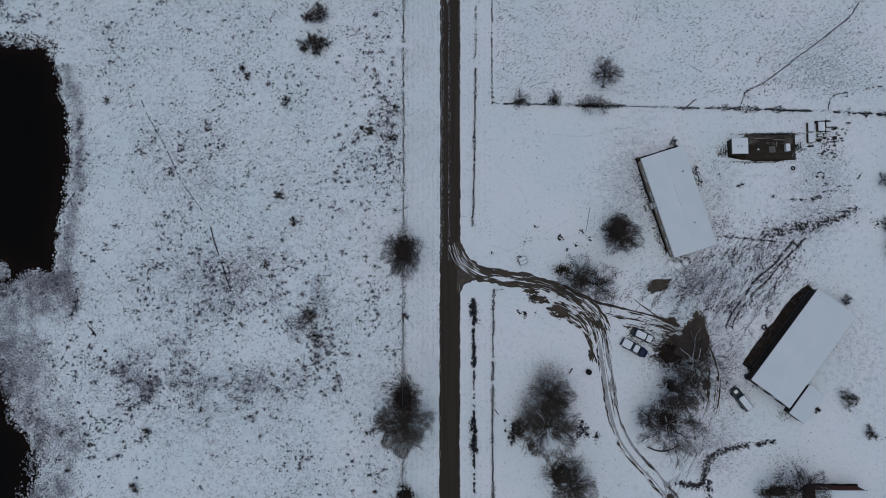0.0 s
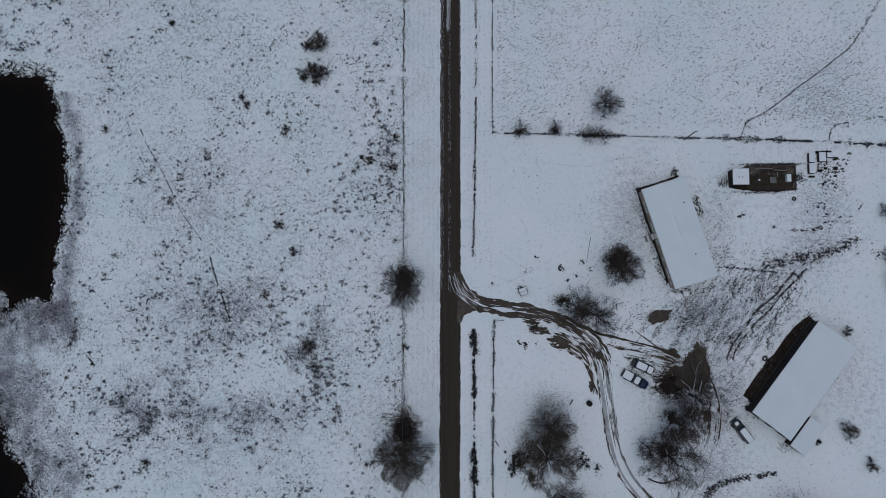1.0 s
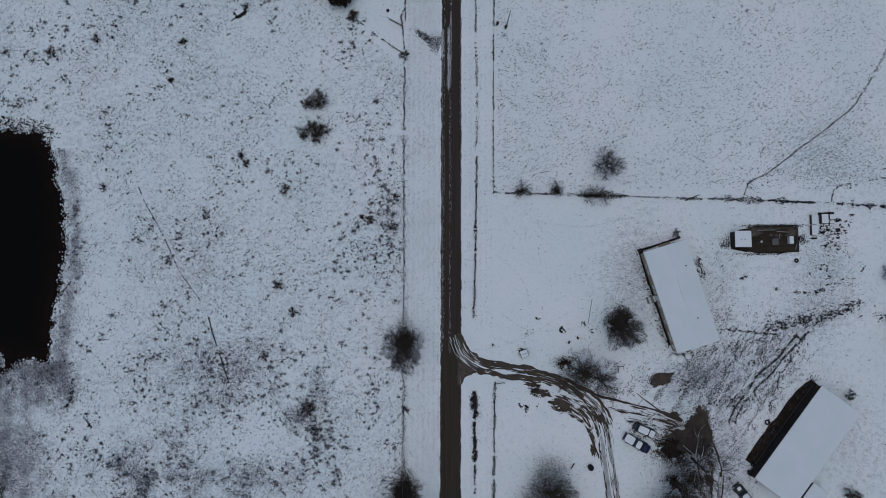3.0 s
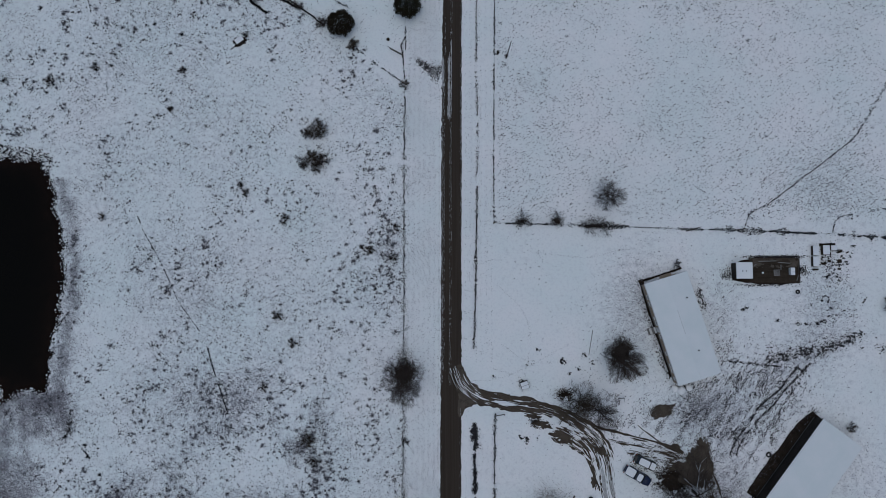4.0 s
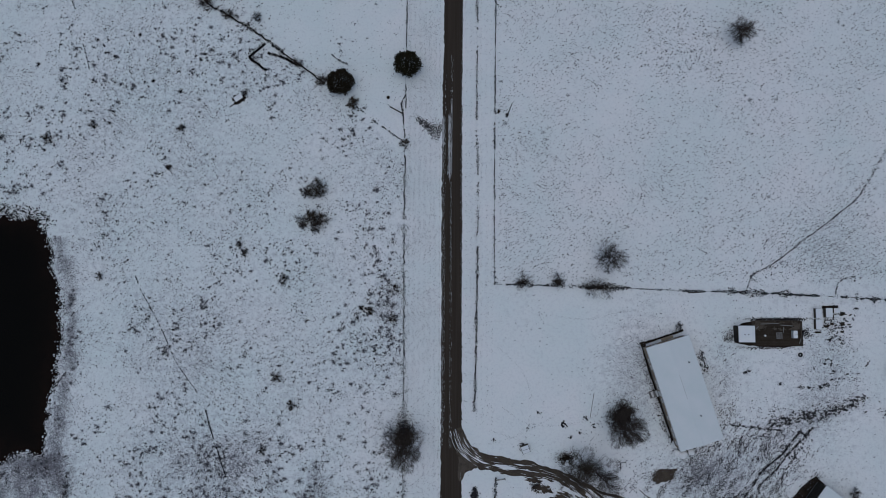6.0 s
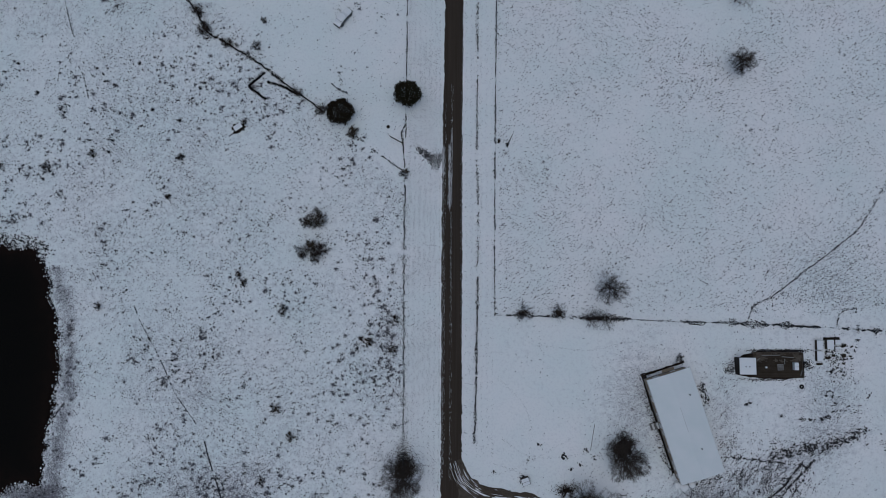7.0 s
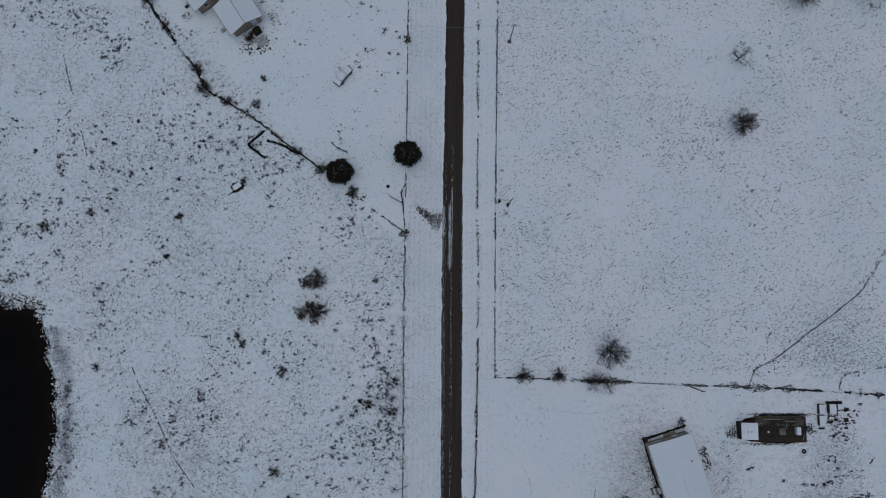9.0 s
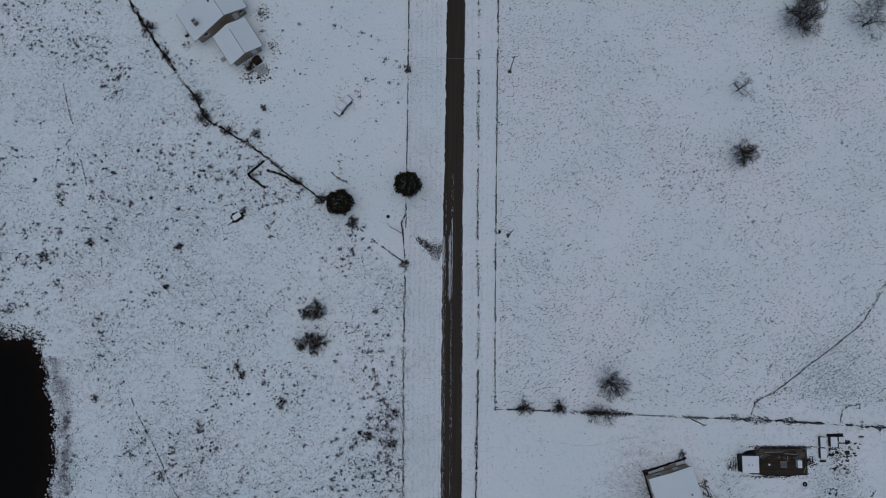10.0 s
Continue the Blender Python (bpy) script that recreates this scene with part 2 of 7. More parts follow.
def ditch_depth(x, y):
    c = 2.15 + 0.2 * vnoise(0 * x, y, 9, 5)
    keep = smooth(np.abs(y - 5.5), 6.0, 8.5)
    return 0.4 * keep * np.exp(-(((x - c) / 0.75) ** 2))


def ground_z(x, y):
    x, y = np.asarray(x, float), np.asarray(y, float)
    calm = smooth(np.abs(x - road_x(y)), 2.2, 9.0)
    z = calm * (0.10 * vnoise(x, y, 17, 1) + 0.035 * vnoise(x, y, 4.3, 2)) - ditch_depth(x, y)
    z = z * (1 - 0.9 * ((x > 3) & (x < 75) & (y < 33)))
    west = x < -60
    if np.any(west):
        d = np.full(np.shape(x), -99.0)
        d[west] = pond(x[west], y[west])
        z = np.where(d > -2.5, z * (1 - smooth(d, -2.5, 0)) - 0.35 * smooth(d, -2.0, 0.0) - 0.9 * smooth(d, 0, 1.5), z)
    return z


def ground_at(x, y):
    return float(ground_z(np.array([x]), np.array([y]))[0])


# ---- building blocks ----


def raw_mesh(name, verts, faces, material, smooth_shade=False):
    """A mesh from arrays; all faces have the same number of corners."""
    verts, faces = np.asarray(verts, np.float32), np.asarray(faces, np.int32)
    me = bpy.data.meshes.new(name)
    me.vertices.add(len(verts))
    me.vertices.foreach_set("co", verts.ravel())
    k = faces.shape[1]
    me.loops.add(faces.size)
    me.loops.foreach_set("vertex_index", faces.ravel())
    me.polygons.add(len(faces))
    me.polygons.foreach_set("loop_start", np.arange(0, faces.size, k, dtype=np.int32))
    me.polygons.foreach_set("use_smooth", np.full(len(faces), smooth_shade))
    me.update(calc_edges=True)
    me.materials.append(material)
    return me


def thing(name, x, y, rz=0, label="", category="", group="", z=None):
    ob = new(name)
    ob.empty_display_size = 0.3
    ob.matrix_world = pose(x, y, ground_at(x, y) if z is None else z, 0, 0, rz)
    return tagged(ob, label, category, group)


def part(name, bm, material, parent, label=""):
    me = bpy.data.meshes.new(name)
    bm.normal_update()
    bm.to_mesh(me)
    bm.free()
    me.materials.append(material)
    ob = new(name, me)
    ob.parent = parent
    return tagged(ob, label)


def child(name, me, parent, at=(0, 0, 0), rz=0, label=""):
    ob = new(name, me)
    ob.parent = parent
    ob.matrix_basis = pose(*at, 0, 0, rz)
    return tagged(ob, label)


def box(bm, x0, x1, y0, y1, z0, z1, bevel=0.0, shear=None):
    made = bmesh.ops.create_cube(bm, size=1)["verts"]
    for v in made:
        v.co = Vector(((x0 + x1) / 2 + v.co.x * (x1 - x0), (y0 + y1) / 2 + v.co.y * (y1 - y0), (z0 + z1) / 2 + v.co.z * (z1 - z0)))
    if bevel:
        edges = list({e for v in made for e in v.link_edges})
        bmesh.ops.bevel(bm, geom=edges, offset=bevel, segments=2, affect="EDGES", profile=0.6)
    return bm


def boxes(*rows, bevel=0.0):
    bm = bmesh.new()
    for r in rows:
        box(bm, *r, bevel=bevel)
    return bm


def tube(bm, x, y, z0, z1, r0, r1=None, sides=12):
    bmesh.ops.create_cone(bm, cap_ends=True, segments=sides, radius1=r0, radius2=r0 if r1 is None else r1, depth=z1 - z0, matrix=Matrix.Translation((x, y, (z0 + z1) / 2)))
    return bm


def prism(bm, outline, y0, y1):
    """An outline in x and z drawn out along y."""
    a = [bm.verts.new((x, y0, z)) for x, z in outline]
    b = [bm.verts.new((x, y1, z)) for x, z in outline]
    bm.faces.new(a)
    bm.faces.new(b[::-1])
    for i in range(len(a)):
        j = (i + 1) % len(a)
        bm.faces.new((a[j], a[i], b[i], b[j]))
    bmesh.ops.recalc_face_normals(bm, faces=bm.faces)
    return bm


def stuff(name, me, label, category):
    return tagged(new(name, me), label, category, kind="stuff")


def tufts(name, x, y, r, h, material, label, category, ang=None, long=1.0, sides=6, lift=0.0):
    """Many small ragged tufts or clods, each a spiky cone on the ground."""
    n = len(x)
    r = np.minimum(r, 2.1 * np.median(r))
    x, y, r, h = (np.broadcast_to(np.asarray(v, float), n) for v in (x, y, r, h))
    turn = RNG.uniform(0, 6.283, n) if ang is None else np.broadcast_to(np.asarray(ang, float), n) + RNG.normal(0, 0.35, n)
    a = np.linspace(0, 2 * np.pi, sides, endpoint=False) + RNG.uniform(-0.35, 0.35, (n, sides))
    rad = r[:, None] * RNG.uniform(0.12, 1.45, (n, sides))
    px, py = rad * np.cos(a) * np.broadcast_to(long, n)[:, None], rad * np.sin(a)
    c, s = np.cos(turn)[:, None], np.sin(turn)[:, None]
    gx, gy = x[:, None] + c * px - s * py, y[:, None] + s * px + c * py
    z0 = ground_z(x, y)
    v = np.zeros((n, sides + 1, 3))
    v[:, :sides, 0], v[:, :sides, 1] = gx, gy
    v[:, :sides, 2] = (z0 + lift)[:, None] + RNG.uniform(-0.01, 0.03, (n, sides)) + 0.012
    v[:, sides] = np.stack([x + RNG.normal(0, 0.25, n) * r, y + RNG.normal(0, 0.25, n) * r, z0 + lift + h + 0.02], -1)
    i = np.arange(sides)
    f = np.stack([i, (i + 1) % sides, np.full(sides, sides)], -1)
    faces = (f[None] + (np.arange(n) * (sides + 1))[:, None, None]).reshape(-1, 3)
    return stuff(name, raw_mesh(name, v.reshape(-1, 3), faces, material), label, category)


def wisps(name, x, y, length, width, material, label, category, ang=None, sway=0.5, bend=0.12, h=0.05):
    """Many thin bent blades of grass lying over the snow."""
    n = len(x)
    length, width = np.broadcast_to(length, n), np.broadcast_to(width, n)
    turn = RNG.uniform(0, 6.283, n) if ang is None else np.broadcast_to(np.asarray(ang, float), n) + RNG.normal(0, sway, n)
    tx, ty = np.cos(turn), np.sin(turn)
    off = bend * length * RNG.normal(0, 1, n).clip(-1.6, 1.6)
    z = ground_z(x, y) + 0.015
    at = RNG.uniform(-0.2, 0.2, n) * length
    side = 0.5 * width * RNG.uniform(0.6, 1.4, n)
    v = np.zeros((n, 4, 3))
    for k, (along_, across, up) in enumerate(((-0.5 * length, -0.5 * off, 0.0), (at, 0.5 * off - side, h), (at, 0.5 * off + side, h), (0.5 * length, -0.5 * off, 0.4 * h))):
        v[:, k, 0], v[:, k, 1], v[:, k, 2] = x + tx * along_ - ty * across, y + ty * along_ + tx * across, z + up
    f = np.array([[0, 1, 2], [1, 3, 2]])
    return stuff(name, raw_mesh(name, v.reshape(-1, 3), (f[None] + 4 * np.arange(n)[:, None, None]).reshape(-1, 3), material), label, category)


def fuzz(name, cx, cy, per, spread, length, width, material, label, category="grass", squash=0.8):
    """Loose fuzzy bunches of blades round the given places."""
    k = len(cx)
    size = np.broadcast_to(spread, k) * RNG.lognormal(0, 0.35, k)
    count = np.maximum(6, (per * (size / np.median(size)) ** 1.3)).astype(int)
    n, sp = int(count.sum()), np.repeat(size, count)
    a, r = RNG.uniform(0, 6.283, n), np.abs(RNG.normal(0, 1, n))
    dx, dy = r * sp * np.cos(a), r * sp * np.sin(a) * squash
    x, y = np.repeat(cx, count) + dx, np.repeat(cy, count) + dy
    return wisps(name, x, y, length * RNG.lognormal(0, 0.3, n), width * RNG.lognormal(0, 0.3, n), material, label, category, a, 0.7, 0.2, 0.12)


def scatter(n, x0, x1, y0, y1, weight):
    """Places in a stretch of the plan, thinned by weight(x, y) from 0 to 1."""
    x, y = RNG.uniform(x0, x1, n), RNG.uniform(y0, y1, n)
    keep = RNG.random(n) < weight(x, y)
    return x[keep], y[keep]


def beside(line, n, spread, s0=0.0, s1=None):
    s = RNG.uniform(s0, line.length if s1 is None else s1, n)
    return line.at(s, RNG.normal(0, spread, n) if np.isscalar(spread) else spread)


def ribbon(line, left, right, ragged=0.12, lift=0.03, step=0.25, seed=1):
    """Corners and faces of a strip along a line between two offsets, with uneven edges."""
    s = np.arange(0, line.length + step, step).clip(0, line.length)
    lo = np.interp(s, np.linspace(0, line.length, len(np.atleast_1d(left))), np.atleast_1d(left))
    hi = np.interp(s, np.linspace(0, line.length, len(np.atleast_1d(right))), np.atleast_1d(right))
    lo = lo + ragged * (vnoise(s, s * 0, 0.7, seed) + vnoise(s, s * 0, 2.9, seed + 1))
    hi = hi + ragged * (vnoise(s, s * 0, 0.8, seed + 2) + vnoise(s, s * 0, 2.7, seed + 3))
    rows = [line.at(s, lo + (hi - lo) * k / 4) for k in range(5)]
    v = np.stack([np.stack([a, b, ground_z(a, b) + lift], -1) for a, b in rows], 1).reshape(-1, 3)
    f = [(i * 5 + k, i * 5 + k + 5, i * 5 + k + 6, i * 5 + k + 1) for i in range(len(s) - 1) for k in range(4)]
    return v, np.array(f)


def streaks(line, n, offs, spread, length, width, s0=0.0, s1=None, lift=0.04):
    """Corners and faces of long ragged spindles lying along a line, round one of the offsets."""
    s1 = line.length if s1 is None else s1
    mid = RNG.uniform(s0, s1, n)
    off = RNG.choice(np.atleast_1d(offs), n) + RNG.normal(0, spread, n)
    ln, wd = length * RNG.lognormal(-0.1, 0.5, n), width * RNG.lognormal(-0.1, 0.45, n)
    k = np.array([-1, -0.55, 0, 0.5, 1.0])
    shape = np.array([0.12, 0.8, 1.0, 0.75, 0.1])
    v = []
    for j in range(5):
        for side in (-1, 1):
            o = off + side * 0.5 * wd * shape[j] * RNG.uniform(0.55, 1.35, n)
            a, b = line.at((mid + k[j] * ln / 2).clip(0, line.length), o)
            v.append(np.stack([a, b, ground_z(a, b) + lift + np.arange(n) * 0.03 / max(n, 1)], -1))
    v = np.stack(v, 1).reshape(-1, 3)
    q = np.array([(2 * j, 2 * j + 1, 2 * j + 3, 2 * j + 2) for j in range(4)])
    return v, (q[None] + (np.arange(n) * 10)[:, None, None]).reshape(-1, 4)


def blob(x, y, rx, ry, turn=0, ragged=0.25, lift=0.03, seed=0, n=56):
    """Corners and faces of an uneven patch lying on the ground."""
    a = np.linspace(0, 2 * np.pi, n, endpoint=False)
    k = 1 + ragged * (vnoise(3 * np.cos(a), 3 * np.sin(a), 1.0, seed + 11) + 0.8 * vnoise(9 * np.cos(a), 9 * np.sin(a), 1.0, seed + 12))
    c, s = math.cos(radians(turn)), math.sin(radians(turn))
    v = []
    for ring in (1.0, 0.72, 0.36):
        px, py = rx * k * ring * np.cos(a), ry * k * ring * np.sin(a)
        gx, gy = x + c * px - s * py, y + s * px + c * py
        v.append(np.stack([gx, gy, ground_z(gx, gy) + lift + 0.03 * (1 - ring)], -1))
    v = np.vstack([*v, [[x, y, ground_at(x, y) + lift + 0.03]]])
    i = np.arange(n)
    f = [(r * n + p, r * n + (p + 1) % n, (r + 1) * n + (p + 1) % n, (r + 1) * n + p) for r in range(2) for p in i]
    f += [(2 * n + p, 2 * n + (p + 1) % n, 3 * n, 3 * n) for p in i]
    return v, np.array(f)


def joined(*pieces):
    vs, fs, base = [], [], 0
    for v, f in pieces:
        vs.append(v)
        fs.append(f + base)
        base += len(v)
    return np.vstack(vs), np.vstack(fs)


def sheet(name, pieces, material, label, category, kind="stuff"):
    v, f = joined(*pieces)
    tri = f[f[:, 2] == f[:, 3]][:, :3]
    quad = f[f[:, 2] != f[:, 3]]
    faces = np.vstack([quad[:, [0, 1, 2]], quad[:, [0, 2, 3]], tri]) if len(tri) else quad
    return tagged(new(name, raw_mesh(name, v, faces, material)), label, category, kind=kind)

# ---- ground, ponds, road ----
fine_x = np.r_[np.linspace(-2200, -140, 14), np.arange(-132, -100, 4), np.arange(-100, 6, 0.5), np.arange(6, 90.1, 0.8), np.arange(94, 140, 6), np.linspace(150, 2200, 14)]
fine_y = np.r_[np.linspace(-2200, -90, 14), np.arange(-84, -50, 4), np.arange(-50, 126.1, 0.5), np.arange(130, 170, 6), np.linspace(180, 2200, 14)]
GX, GY = np.meshgrid(fine_x, fine_y)


def round_patch(x, y, cx, cy, rx, ry, turn=0):
    c, s = math.cos(radians(turn)), math.sin(radians(turn))
    u, v = (x - cx) * c + (y - cy) * s, -(x - cx) * s + (y - cy) * c
    return np.exp(-((u / rx) ** 2) - (v / ry) ** 2)


def shore_band(x, y):
    d = np.where(x < -55, pond(x, y), -99.0)
    east = np.where((y > 4) & (y < 44), 0.72 * np.exp(-(((d + 2.5) / 1.45) ** 2)) + 0.12 * smooth(d, -4, -0.5), 0.0)
    south = np.where(y <= 4, (1 - smooth(x, -72.0, -69.5) * smooth(y, -7, -3)) * smooth(d + 1.6 * vnoise(x, y, 3.4, 28), -11.5, -6.5) * (0.85 + 0.3 * vnoise(x, y, 2.2, 29)), 0.0)
    return np.where(d < 0.3, np.maximum(east, south), 0.0)


def thin_cover(x, y):
    """How thin the snow lies, 0 to 1."""
    left = x < -11.2
    t = np.where(left, 0.19 + 0.05 * vnoise(x, y, 9, 21), 0.06 + 0.025 * ((x > 6) & (y < 34)) + 0.05 * vnoise(x, y, 11, 23) + 0.02 * vnoise(x, y, 2.4, 22))
    for row in ((-42, 1.5, 14, 8, 0, 0.16), (-28, -5, 5, 7, 0, 0.19), (-61, -15, 6, 6, 0, 0.18), (-51, -15, 8, 8, 0, 0.16), (-38, -16, 10, 6, 0, 0.12), (-14, 29, 6, 9, 0, 0.09), (-48, 22, 9, 6, 0, 0.08), (-48, 70, 8, 8, 0, 0.03)):
        t = t + np.where(left, row[5] * round_patch(x, y, *row[:5]) * (1 + 0.9 * vnoise(x, y, 2.6, 26) + 0.5 * vnoise(x, y, 6.5, 27)), 0)
    for row in ((-36, -9.5, 7, 4, 0, 0.25), (-68, -33, 10, 5, 0, 0.14), (-66, 15, 4, 12, 0, 0.12)):
        t = t - row[5] * round_patch(x, y, *row[:5])
    t = t + 0.42 * shore_band(x, y) * (0.75 + 0.5 * vnoise(x, y, 2.0, 24))
    yard = smooth(x, -72, -60) * smooth(y - (72.5 - 0.98 * (x + 26)), -1, 2) * (x < -11)
    t = t * (1 - 0.8 * yard)
    # grazed ground round the dwellings on the other side
    for row in ((53, 4, 10, 6, 45, 0.20), (61, 12, 10, 3, 15, 0.14), (41, 2, 8, 4.5, 10, 0.32), (46, 18, 4, 8, 0, 0.16), (38, -13, 5, 10, 0, 0.22), (31, 20, 7, 9, 0, 0.32), (64, 20, 8, 9, 0, 0.20), (43, -27, 6, 7, 60, 0.30), (66, 42, 9, 8, 0, 0.24), (68, -10, 8, 12, 0, 0.16), (47, -12, 4.5, 9, 0, 0.27)):
        t = t + np.where(x > 6, row[5] * round_patch(x, y, *row[:5]), 0)
    return np.clip(t, 0, 1)


GZ = ground_z(GX, GY)
ny, nx = GX.shape
idx = np.arange(nx * ny).reshape(ny, nx)
quads = np.stack([idx[:-1, :-1], idx[:-1, 1:], idx[1:, 1:], idx[1:, :-1]], -1).reshape(-1, 4)
ground_me = raw_mesh("ground", np.stack([GX, GY, GZ], -1).reshape(-1, 3), quads, SNOW_FIELD, True)
layer = ground_me.attributes.new("thin", "FLOAT", "POINT")
layer.data.foreach_set("value", thin_cover(GX, GY).astype(np.float32).ravel())
tagged(new("ground", ground_me), "snow-covered pasture with dead grass poking through", "ground", kind="structure")

wx, wy = np.meshgrid(np.r_[-400, -160, np.arange(-100, -65.9, 1.0)], np.r_[-120, np.arange(-60, 58.1, 1.0)])
wi = np.arange(wx.size).reshape(wx.shape)
water_me = raw_mesh("water", np.stack([wx, wy, np.full_like(wx, WATER_Z)], -1).reshape(-1, 3), np.stack([wi[:-1, :-1], wi[:-1, 1:], wi[1:, 1:], wi[1:, :-1]], -1).reshape(-1, 4), WATER)
layer = water_me.attributes.new("shallow", "FLOAT", "POINT")
layer.data.foreach_set("value", np.exp(-np.clip(pond(wx, wy), 0, None) / 1.8).astype(np.float32).ravel())
tagged(new("water", water_me), "still black pond water with snowy banks", "water", kind="structure")

ys = np.r_[np.linspace(-2000, -70, 12), np.arange(-60, 140.1, 0.2), np.linspace(150, 2000, 12)]
cx = road_x(ys)
half = np.interp(ys, [55, 85], [1.86, 1.74])
left = cx - half + 0.05 * RNG.normal(0, 1, len(ys)) - 0.10 * vnoise(ys, 0 * ys, 0.5, 31) - 0.10 * vnoise(ys, 0 * ys, 2.3, 32)
right = cx + half + 0.05 * RNG.normal(0, 1, len(ys)) + 0.06 * vnoise(ys, 0 * ys, 0.5, 33) + 0.07 * vnoise(ys, 0 * ys, 3.3, 34)
cols = [left, left * 0.75 + right * 0.25, (left + right) / 2, left * 0.25 + right * 0.75, right]
rv = np.stack([np.stack([c, ys, np.full_like(ys, 0.035 + 0.02 * (1 - abs(k - 2) / 2))], -1) for k, c in enumerate(cols)], 1).reshape(-1, 3)
rf = [(i * 5 + k, i * 5 + k + 1, i * 5 + k + 6, i * 5 + k + 5) for i in range(len(ys) - 1) for k in range(4)]
tagged(new("road", raw_mesh("road", rv, rf, ASPHALT, True)), "narrow wet dark asphalt country road", "road", kind="structure")

# slush left on the road
centre = Line(*[(float(road_x(y)), y) for y in range(-50, 131, 15)])
at_y = lambda y: float(np.interp(y, centre.p[:, 1], centre.s))
snow_bits = [
    streaks(centre, 620, [1.62], 0.09, 0.22, 0.05, at_y(6), at_y(66), lift=0.065),
    streaks(centre, 200, [1.30], 0.05, 0.4, 0.032, at_y(8), at_y(75), lift=0.067),
    streaks(centre, 420, [0.05, 0.28], 0.05, 0.32, 0.036, at_y(6), at_y(78), lift=0.068),
    streaks(centre, 420, [0.50], 0.13, 0.6, 0.06, at_y(55), at_y(66.5), lift=0.070),
    streaks(centre, 40, [0.1], 0.05, 1.6, 0.07, at_y(56), at_y(70), lift=0.072),
    streaks(centre, 160, [-1.70], 0.07, 0.3, 0.045, at_y(50), at_y(105), lift=0.066),
    streaks(centre, 60, [1.66], 0.12, 0.9, 0.16, at_y(61), at_y(66), lift=0.066),
    streaks(centre, 60, [-1.72, 1.72], 0.05, 0.5, 0.05, at_y(-38), at_y(2), lift=0.066),
    streaks(centre, 520, [-1.74], 0.08, 0.2, 0.055, at_y(30), at_y(118), lift=0.066),
]
sheet("slush", snow_bits, SLUSH, "thin grey slush lines along the wheel tracks", "slush")

# ---- driveways and mud ----
DRIVE = Line((-1.2, 9.5), (0.2, 6.2), (3.1, 4.0), (7.2, 3.2), (11.3, 2.5), (15, 1.7), (18.5, 0.4), (21.5, -1.6))
DRIVE_SOUTH = Line((-1.2, 0.6), (0.6, 2.5), (3.6, 3.4), (8, 2.9))
TO_YARD = Line((18.5, 1.3), (23.3, -1.2), (28.4, -2.5), (33.4, -3.7), (37.3, -4.9), (38.8, -5.8))
TO_PIT = Line((30.9, -0.9), (32.2, -2.0), (33.4, -2.9), (35.8, -4.7), (37.0, -5.2))
LOOP = Line((15, 1.0), (19.5, -1.2), (22.8, -3.6), (24.6, -7.2), (25.3, -12.2), (25.9, -16.6), (26.6, -21), (27.9, -25), (30.1, -28.5), (32.6, -31.2), (35, -34), (36.8, -36.3), (39, -40))
INNER_RUT = Line((15.6, -2.9), (16.6, -3.9), (18.8, -4.6), (21.0, -6.1), (22.5, -8.1), (23.3, -10.5), (23.9, -12.4))
TRACK_EAST = Line((42.3, -8.5), (44.1, -12), (44.5, -15.5), (43.8, -20), (41.2, -26.5), (38.2, -32.3), (36.5, -36))
